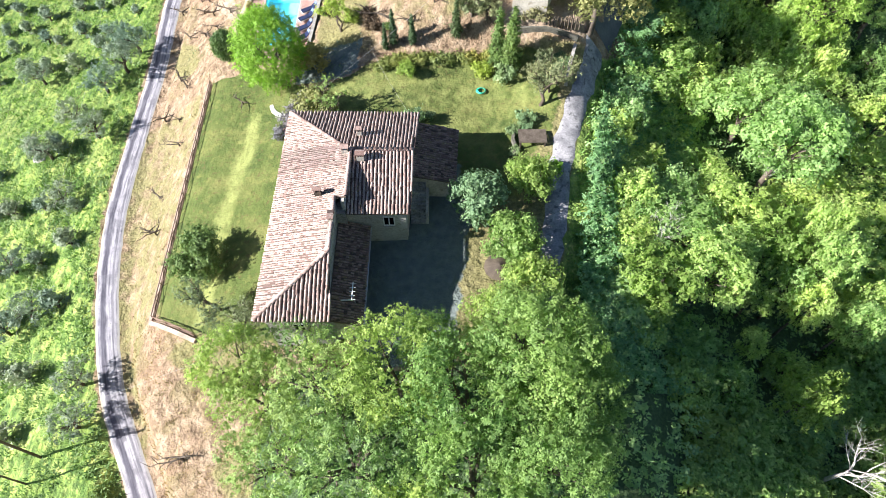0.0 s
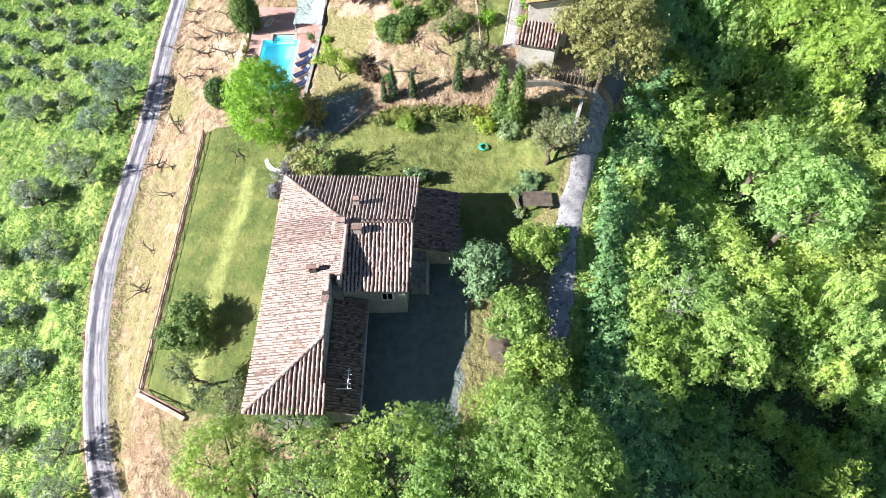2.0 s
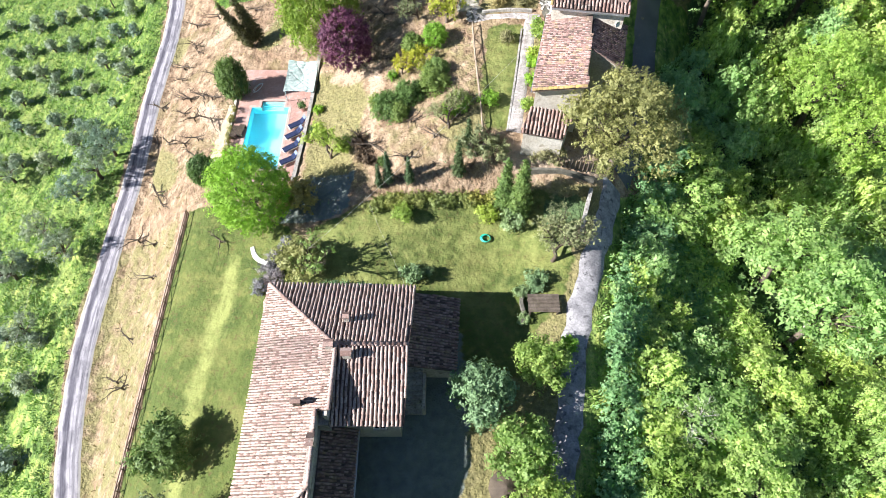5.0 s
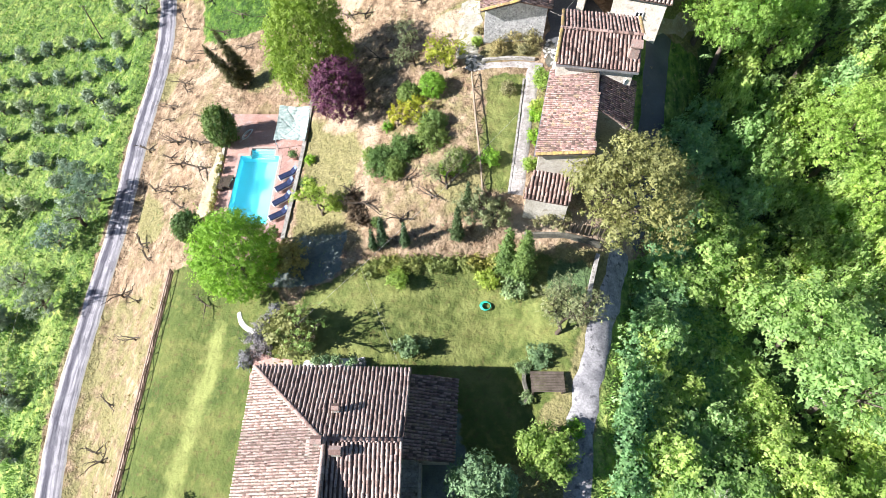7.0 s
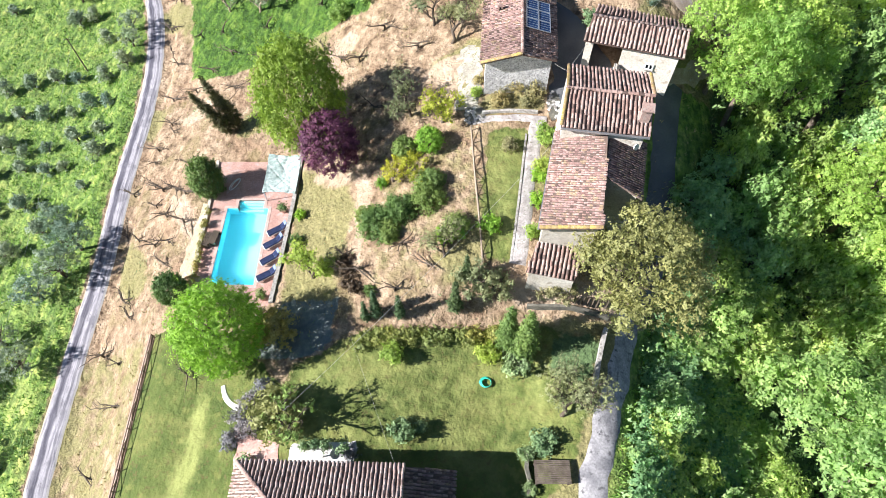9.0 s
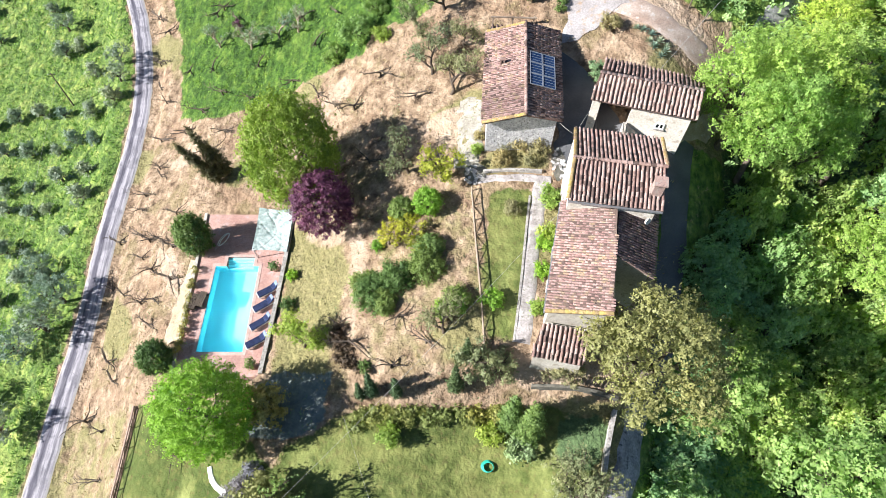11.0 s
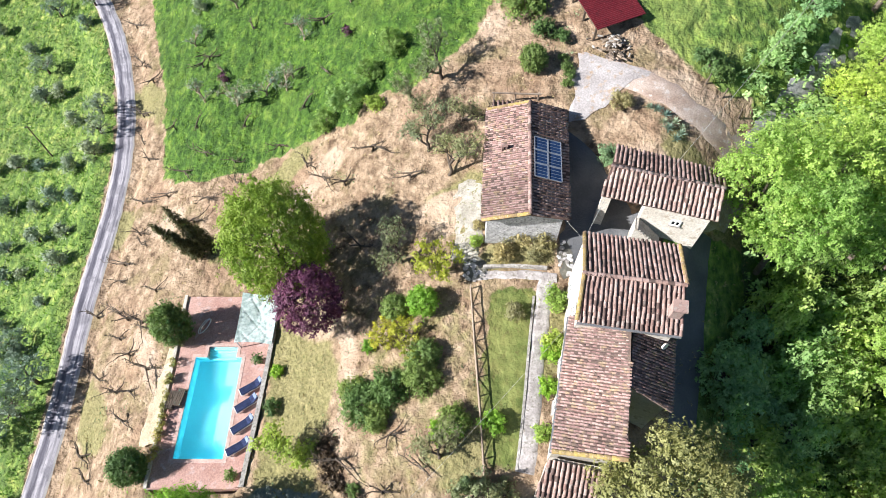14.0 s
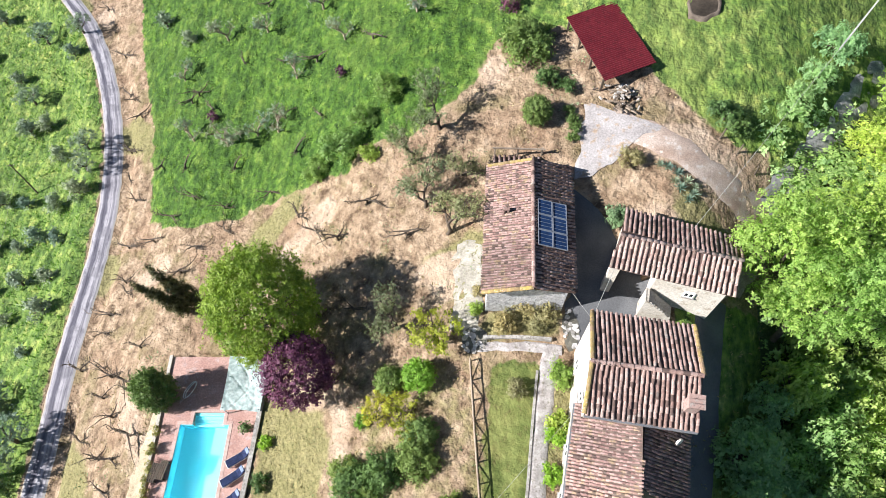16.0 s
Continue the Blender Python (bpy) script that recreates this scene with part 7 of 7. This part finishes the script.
shrub("green_shrub", "green leafy garden shrub", 42, LIME_LEAF, 0.8, 1.2, 1500, 0.1, [(7.9, 56.4, 0.9, 0), (7.4, 53.9, 0.8, 1), (3.7, 51.6, 0.9, 2), (0.3, 51.2, 0.9, 1), (1.4, 51.7, 0.8, 4), (-5.0, 58.0, 0.6, 1), (-12.6, 57.4, 0.6, 1), (9.2, 31.9, 0.8, 2)])
shrub("grey_shrub", "grey-green conical shrub on the lawn", 43, GREY_LEAF, 0.9, 1.8, 1800, 0.1, [(-2.7, 38.0, 0.9, 0), (-1.4, 38.3, 0.5, 1), (5.7, 42.7, 1.1, 2), (7.2, 37.2, 0.9, 3), (6.0, 36.5, 0.6, 1), (6.1, 34.2, 0.5, 2), (12.9, 70.8, 0.8, 3)])
shrub("lavender_bush", "grey-violet lavender bush by the patio", 44, leaf_material("lavender", (0.10, 0.09, 0.11, 1), (0.24, 0.22, 0.27, 1), (0.34, 0.31, 0.40, 1), 0.1), 0.8, 0.9, 1400, 0.07, [(-14.6, 39.2, 1.0, 0), (-14.0, 40.4, 1.0, 1), (-15.1, 37.7, 0.9, 2), (-13.2, 41.4, 0.9, 2), (-13.8, 38.4, 0.9, 1), (-6.2, 36.6, 0.7, 3)])
shrub("broom_bush", "feathery straw-coloured bush in dry grass", 45, BROOM_LEAF, 1.1, 1.5, 2600, 0.075, [(6.3, 64.9, 0.75, 3), (7.8, 64.4, 0.8, 2), (5.1, 65.0, 0.55, 1), (7.1, 63.5, 0.5, 4), (3.1, 66.2, 0.4, 2), (14.0, 74.8, 0.8, 0), (5.5, 59.3, 0.6, 2), (4.8, 63.6, 0.7, 2), (8.9, 46.9, 0.9, 1), (7.6, 47.0, 0.6, 0)])
shrub("dark_shrub", "dark green leafy shrub in dry grass", 46, DARK_LEAF, 1.0, 1.5, 1800, 0.1, [(21.2, 78.2, 1.0, 0), (22.1, 77.4, 0.9, 1), (10.1, 79.3, 0.4, 0), (10.3, 78.5, 0.45, 1), (10.4, 77.8, 0.45, 2), (10.2, 77.1, 0.4, 3), (8.6, 82.2, 0.9, 1), (10.0, 81.3, 0.6, 2), (-12.6, 54.6, 0.6, 2), (-5.4, 48.1, 0.45, 2)])
shrub("plum_sapling", "small purple-leaved sapling in the meadow", 47, PURPLE_LEAF, 0.9, 1.6, 900, 0.09, [(6.0, 90.0, 1.0, 0), (-23.5, 90.5, 0.7, 1), (-9.0, 89.5, 0.6, 1)])
place(open_tree("patio_tree", "open garden tree with bare dark limbs and few leaves", 51, 5.0, ASH_LEAF, 1300), [(-10.6, 38.5, 1.0, 0)])
place(tree("shade_shrub", "dense olive-brown garden shrub", 52, 1.9, 2.6, 0.4, WALNUT_LEAF, 3600, 0.13, 20, 0.36, category="bush", low=-0.6), [(-11.7, 39.2, 1.0, 0), (-13.0, 45.8, 0.9, 1)])
place(tree("lemon_tree", "sparse yellow-green lemon tree", 53, 1.4, 1.9, 0.6, LEMON_LEAF, 1500, 0.085, 16, 0.3, fill=0.4), [(-2.3, 58.2, 0.85, 0), (-4.0, 58.1, 0.7, 1), (-3.8, 59.2, 0.6, 5), (-1.6, 56.9, 0.6, 3), (0.1, 63.0, 1.3, 2)])
place(tree("shrubby_tree", "thin olive-green shrubby tree in dry grass", 54, 1.4, 1.9, 0.6, GARDEN_OLIVE, 2200, 0.08, 16, 0.32, fill=0.4), [(2.6, 47.6, 1.1, 1), (3.9, 47.3, 1.0, 2)])
place(open_tree("bank_tree", "open yellow-green tree with dark limbs below the bank", 55, 3.6, YELLOW_LEAF, 3400, size=0.085), [(-10.4, 50.6, 1.1, 0.6)])
BROWN_BRUSH = leaf_material("dead_brown_brush", (0.035, 0.024, 0.017, 1), (0.085, 0.058, 0.04, 1), (0.19, 0.13, 0.085, 1), 0.1)
for y, x in ((51.3, -7.5), (50.3, -7.3), (49.3, -7.0), (48.5, -6.5)):
    h = thing("dead_brush", (x, y, gz(x, y)), "dark brown tangle of dead brush on the bank", "brush", "brush on the bank")
    rng = np.random.default_rng(int(y * 10))
    ls = [(rng.uniform(-0.75, 0.55), rng.uniform(-0.5, 0.5), rng.uniform(0.05, 0.4), 0.32, 0.3, 0.2) for _ in range(9)]
    part("tangle", quads_mesh("tangle", leaves(ls, 1100, 0.085, rng), BROWN_BRUSH), h)

# hedge over the bank, in lengths
HEDGE = leaf_material("mixed_hedge", (0.12, 0.145, 0.04, 1), (0.26, 0.275, 0.085, 1), (0.42, 0.38, 0.13, 1), 0.3)
for i in range(7):
    x0 = -6.4 + 1.75 * i
    o = (x0 + 0.9, 44.9 + 0.06 * i, gz(x0 + 0.9, 44.9 + 0.06 * i))
    h = thing("hedge", o, "loose yellow-green hedge along the bank", "hedge", "hedge lengths")
    rng = np.random.default_rng(60 + i)
    ls = [(rng.uniform(-0.95, 0.95), rng.uniform(-0.7, 0.6), rng.uniform(0.05, 0.3), 0.5, 0.42, 0.22) for _ in range(11)]
    part("foliage", quads_mesh("foliage", leaves(ls, 2200, 0.09, rng), HEDGE), h)
for i in range(4):
    o = (-21.25 - 0.07 * i, 51.8 + 2.0 * i, DECK_Z)
    h = thing("low_hedge", o, "low dark clipped hedge beside the pool", "hedge", "hedge lengths")
    rng = np.random.default_rng(70 + i)
    ls = [(rng.uniform(-0.1, 0.1), rng.uniform(-1, 1), 0.3, 0.22, 0.3, 0.28) for _ in range(8)]
    part("foliage", quads_mesh("foliage", leaves(ls, 700, 0.07, rng), WALNUT_LEAF), h)


# ---- bare pruned vines ----
def bare_shrub(seed, R, bark):
    rng = random.Random(seed)
    h = thing("bare_vine", (0, 0, 0), "bare dark twisted vine stock without leaves", "vine", "bare vines")
    b = Build()
    b.tube([(0, 0, -0.2), (0.05, 0, 0.35), (0, 0.03, 0.6)], [0.1, 0.08, 0.07], 6)
    for k in range(rng.choice((4, 5, 5))):
        a = math.pi * k + rng.uniform(-0.8, 0.8)
        p = Vector((0, 0, rng.uniform(0.4, 0.6)))
        pts, rad = [tuple(p)], [0.075]
        L = R * rng.uniform(0.45, 1.0)
        for s in range(4):
            a += rng.uniform(-0.45, 0.45)
            p = p + Vector((math.cos(a), math.sin(a), rng.uniform(0.0, 0.3))) * L / 4
            pts.append(tuple(p))
            rad.append(0.06 - 0.012 * s)
            q = p + Vector((math.cos(a + rng.choice((-0.9, 0.9))), math.sin(a + rng.choice((-0.9, 0.9))), 0.5)) * L * 0.34
            b.tube([tuple(p), tuple((p + q) / 2 + Vector((0.04, -0.04, 0.06))), tuple(q)], [0.03, 0.022, 0.012], 4)
        b.tube(pts, rad, 5)
    part("stock", b.mesh("stock", bark, True), h)
    return h


SPOTS = [(-36.2, 98.2), (-34.3, 95.1), (-33.9, 90.4), (-34.0, 87.0), (-32.2, 83.8), (-42.6, 111.1), (-39.6, 105.9), (-44.8, 115.7), (-10.1, 73.9), (-8.0, 72.7), (-2.2, 71.6), (-15.4, 79.7), (-19.9, 77.1), (-31.4, 68.9), (-30.3, 65.4), (-30.4, 58.9), (-25.8, 56.9), (-30.6, 74.1), (-31.5, 70.8), (-33.6, 65.9), (-26.8, 63.5), (-27.2, 60.5), (-25.6, 54.4), (-29.2, 62.5), (-32.7, 60.3), (-27.6, 57.2), (-25.3, 62.3), (-30.2, 52.3), (-19.9, 43.0), (-31.3, 47.3), (-29.4, 36.6), (-29.4, 32.5)]
SPOTS += [(-24.4, 58.6), (-3.4, 47.9), (-0.9, 49.2), (-7.8, 51.8), (-6.7, 50.1), (-3.0, 51.4), (-27.8, 42.0), (-12, 76), (-5.6, 75), (-22.6, 75.6), (-28.2, 78.0), (-26.0, 66.4), (-6.2, 66.4), (-20.4, 79.6), (-31.6, 78.2), (-30.0, 72.8), (-28.8, 64.3), (-23.6, 73.2), (-37.4, 99.6), (-35.1, 91.2), (-26.4, 80.0), (-26.1, 94.6), (-24.0, 81.4), (-28.7, 50.2), (-29.0, 46.1), (-28.0, 31.5), (-18.4, 9.3)]
for i, (seed, bark) in enumerate(((1, DARKWOOD), (2, DARKWOOD), (3, BARK), (4, DARKWOOD))):
    r = random.Random(seed)
    place(bare_shrub(seed, 1.95, bark), [(x, y, r.uniform(0.75, 1.15), r.uniform(-0.5, 0.5) + math.pi * r.randrange(2)) for x, y in SPOTS[i::4]])
r = random.Random(9)
fieldv = [(-24, 92), (-21, 97), (-16, 95), (-12, 93), (-15, 88), (-11, 86), (-6, 92), (-27, 94), (-19, 104), (-9, 101), (-26, 85.6), (-20, 84), (-7, 83.5), (-13, 83), (-3, 99), (-29.5, 87)]
place(bare_shrub(21, 1.5, BARK), [(x, y, r.uniform(0.8, 1.3), r.uniform(0, 6)) for x, y in fieldv])


def dead_tree(seed, H):
    rng = random.Random(seed)
    h = thing("dead_tree", (0, 0, 0), "bleached leafless tree in the woodland", "tree")
    b = Build()

    def grow(p, d, L, r, depth):
        q = p + d * L
        m = p.lerp(q, 0.5) + Vector((rng.uniform(-0.06, 0.06), rng.uniform(-0.06, 0.06), 0)) * L
        b.tube([tuple(p), tuple(m), tuple(q)], [r, r * 0.8, r * 0.6], 5 if depth > 1 else 4)
        if depth:
            for _ in range(3 if depth > 1 else 4):
                e = (d + Vector((rng.uniform(-0.8, 0.8), rng.uniform(-0.8, 0.8), rng.uniform(-0.1, 0.5)))).normalized()
                grow(q if rng.random() < 0.6 else m, e, L * rng.uniform(0.55, 0.8), r * 0.5, depth - 1)
    grow(Vector((0, 0, -0.3)), Vector((0, 0, 1)), H * 0.4, 0.17, 5)
    part("trunk", b.mesh("trunk", PALEBARK, True), h)
    return h


place(dead_tree(3, 8), [(29.9, 9.0, 1.3, 0, -3.6), (26.4, 27.5, 0.9, 1), (17.5, 26.0, 0.8, 2), (29.5, 14.5, 0.8, 3), (31, 36, 0.9, 2)])


# ---- grass, straw and undergrowth ----
def tufts(name, label, category, xy, size, leaf, blades, seed, lean=0.6):
    """Tufts of flat blades rising from the ground at the places xy."""
    rng = np.random.default_rng(seed)
    n = len(xy)
    z = ground_z(xy[:, 0], xy[:, 1])
    c = np.repeat(np.stack([xy[:, 0], xy[:, 1], z], 1), blades, 0)
    m = len(c)
    a = rng.uniform(0, 2 * np.pi, m)
    d = np.stack([np.cos(a), np.sin(a), np.zeros(m)], 1)
    s = np.stack([-np.sin(a), np.cos(a), np.zeros(m)], 1)
    L = (size * rng.uniform(0.5, 1.3, m))[:, None]
    up = np.array([[0, 0, 1.0]])
    base = c + d * 0.25 * L + rng.normal(size=(m, 3)) * [[0.08, 0.08, 0]] - up * 0.05
    mid = base + up * L * 0.6 + d * L * lean * 0.4
    tip = base + up * L * 0.8 + d * L * lean
    w = 0.16 * L
    pts = np.stack([base - s * w, base + s * w, mid + s * w * 1.1, tip], 1)
    ob = new(name, quads_mesh(name, pts, leaf))
    tagged(ob, label, category, kind="stuff")


def scatter(n, x0, x1, y0, y1, ok, seed):
    rng = np.random.default_rng(seed)
    p = np.stack([rng.uniform(x0, x1, n), rng.uniform(y0, y1, n)], 1)
    return p[ok(p[:, 0], p[:, 1])]


def off_road(x, y):
    return np.abs(x - road_mid(y)) > 2.3


def built(x, y):
    """Where houses, terraces and ways stand."""
    r = inside(DECK, x, y) | inside(WEST_LAWN, x, y) | inside(NORTH_LAWN, x, y) | inside(STRIP_LAWN, x, y) | inside(YARD, x, y) | inside(EARTH, x, y)
    r |= (x > 3) & (x < 15.5) & (y > 46.5) & (y < 76)
    return r | ((x > 10) & (x < 20.5) & (y > 62) & (y < 79)) | ((x > 5.5) & (x < 15) & (y > 15) & (y < 47))


meadow = scatter(30000, -72, -22, 5, 125, lambda x, y: (x < road_mid(y) - 1.7) & (soft_noise(x, y, 0.8, 1.0) > -0.75) & (y > 22 + 18 * soft_noise(x, y, 0.9, 6.0)), 1)
field = scatter(52000, -44, 42, 76, 125, lambda x, y: inside(GREEN_FIELD, x, y) & (x < 8) & off_road(x, y) & (soft_noise(x, y, 1.5, 3.0) + 0.8 * soft_noise(x, y, 3.1, 5.0) > 0.1), 2)
tufts("meadow_grass", "long bright green meadow grass", "grass", meadow, 0.3, GRASS_LEAF, 3, 3)
tufts("field_grass", "long green grass in the upper field", "grass", field, 0.19, FIELD_LEAF, 2, 31)
# Pale tufts stand in for whitish sun highlights on the tall grass.
pale = scatter(30000, -60, -22, 5, 70, lambda x, y: (x < road_mid(y) - 1.9) & (soft_noise(x, y, 0.7, 5.0) > -0.2) & (y < 50 + 14 * soft_noise(x, y, 0.3, 2.0)), 21)
tufts("seeding_grass", "pale grass tufts for low-sun highlights on the meadow", "grass", pale, 0.3, PALE_GRASS, 3, 22, 1.0)
weeds = scatter(9000, -72, 42, 5, 125, lambda x, y: (y > 44) & ((x < road_mid(y) - 2.6) | (inside(GREEN_FIELD, x, y) & (x < 4))) & off_road(x, y) & (soft_noise(x, y, 0.5, 3.0) + soft_noise(x, y, 1.3, 1.0) > 0.25), 7)
tufts("meadow_weeds", "darker patches of broad-leaved weeds", "weeds", weeds, 0.2, LIME_LEAF, 3, 8, 0.9)
dry = scatter(24000, -46, 24, 5, 100, lambda x, y: (x > road_mid(y) + 1.6) & ~built(x, y) & ~inside(GREEN_FIELD, x, y) & ~((x > -13) & (y < 36)) & (x < 24) & (y < 84) & (soft_noise(x, y, 1.9, 4.0) + 0.7 * soft_noise(x, y, 4.3, 1.0) > 0.15), 4)
tufts("dry_grass", "dry straw-coloured grass tufts", "grass", dry, 0.18, STRAW_LEAF, 3, 5, 1.0)
bank = scatter(5000, -27, -11, 6, 22, lambda x, y: (x > road_mid(y) + 1.6) & ~built(x, y), 25)
tufts("bank_grass", "dry pale grass on the bank below the lawn", "grass", bank, 0.1, STRAW_LEAF, 3, 26, 1.1)
verge = scatter(9000, -90, -14, 0, 125, lambda x, y: (x - road_mid(y) > -1.9) & (np.abs(x - road_mid(y)) > 1.5) & (x - road_mid(y) < 2.9), 6)
tufts("verge_grass", "dry grass along the lane's verge", "grass", verge, 0.14, STRAW_LEAF, 2, 9, 0.9)
green = scatter(4000, -30, 12, 44, 84, lambda x, y: ~built(x, y) & (x > road_mid(y) + 3) & (soft_noise(x, y, 0.55, 2.0) > 0.35), 10)
tufts("garden_weeds", "green weeds among the dry grass", "weeds", green, 0.17, GREY_LEAF, 3, 11, 0.9)

side = scatter(3500, 6, 18, 14, 47, lambda x, y: (x > drive_mid(y) + 1.3) & (x < drive_mid(y) + 3), 23)
tufts("driveway_verge", "rough green grass along the driveway", "grass", side, 0.3, GRASS_LEAF, 3, 24, 0.9)


def undergrowth():
    rng = np.random.default_rng(12)
    p = scatter(9000, 12, 52, -4, 80, lambda x, y: (x > np.where(y < 46.5, drive_mid(y) + 1.8, 22.5)) & ((x > 24) | (y < 60)), 13)
    q = scatter(1500, -13, 14, -4, 14, lambda x, y: x == x, 14)
    p = np.concatenate([p, q])
    h = rng.uniform(0.1, 1.6, len(p))
    lobes = [(a, b, c + d, 0.5, 0.5, 0.4) for (a, b), c, d in zip(p, ground_z(p[:, 0], p[:, 1]), h)]
    me = quads_mesh("undergrowth", leaves(lobes, 60000, 0.16, rng, 2.6), BRAMBLE_LEAF)
    tagged(new("undergrowth", me), "dark leafy undergrowth beneath the woodland", "undergrowth", kind="stuff")
    p = scatter(6500, 8, 26, 14, 48, lambda x, y: (x > drive_mid(y) + 2.5) & (x < drive_mid(y) + 12) & (soft_noise(x, y, 0.6, 2.0) > -0.55), 15)
    h = rng.uniform(0.1, 1.3, len(p))
    lobes = [(a, b, c + d, 0.55, 0.55, 0.45) for (a, b), c, d in zip(p, ground_z(p[:, 0], p[:, 1]), h)]
    me = quads_mesh("bramble", leaves(lobes, 90000, 0.115, rng, 2.0), BRAMBLE_LEAF)
    tagged(new("bramble_thicket", me), "green bramble thicket beside the driveway", "thicket", kind="stuff")


undergrowth()


# ---- roof tiles, laid last ----
for roof, near in ROOFS:
    roof.lay(near)
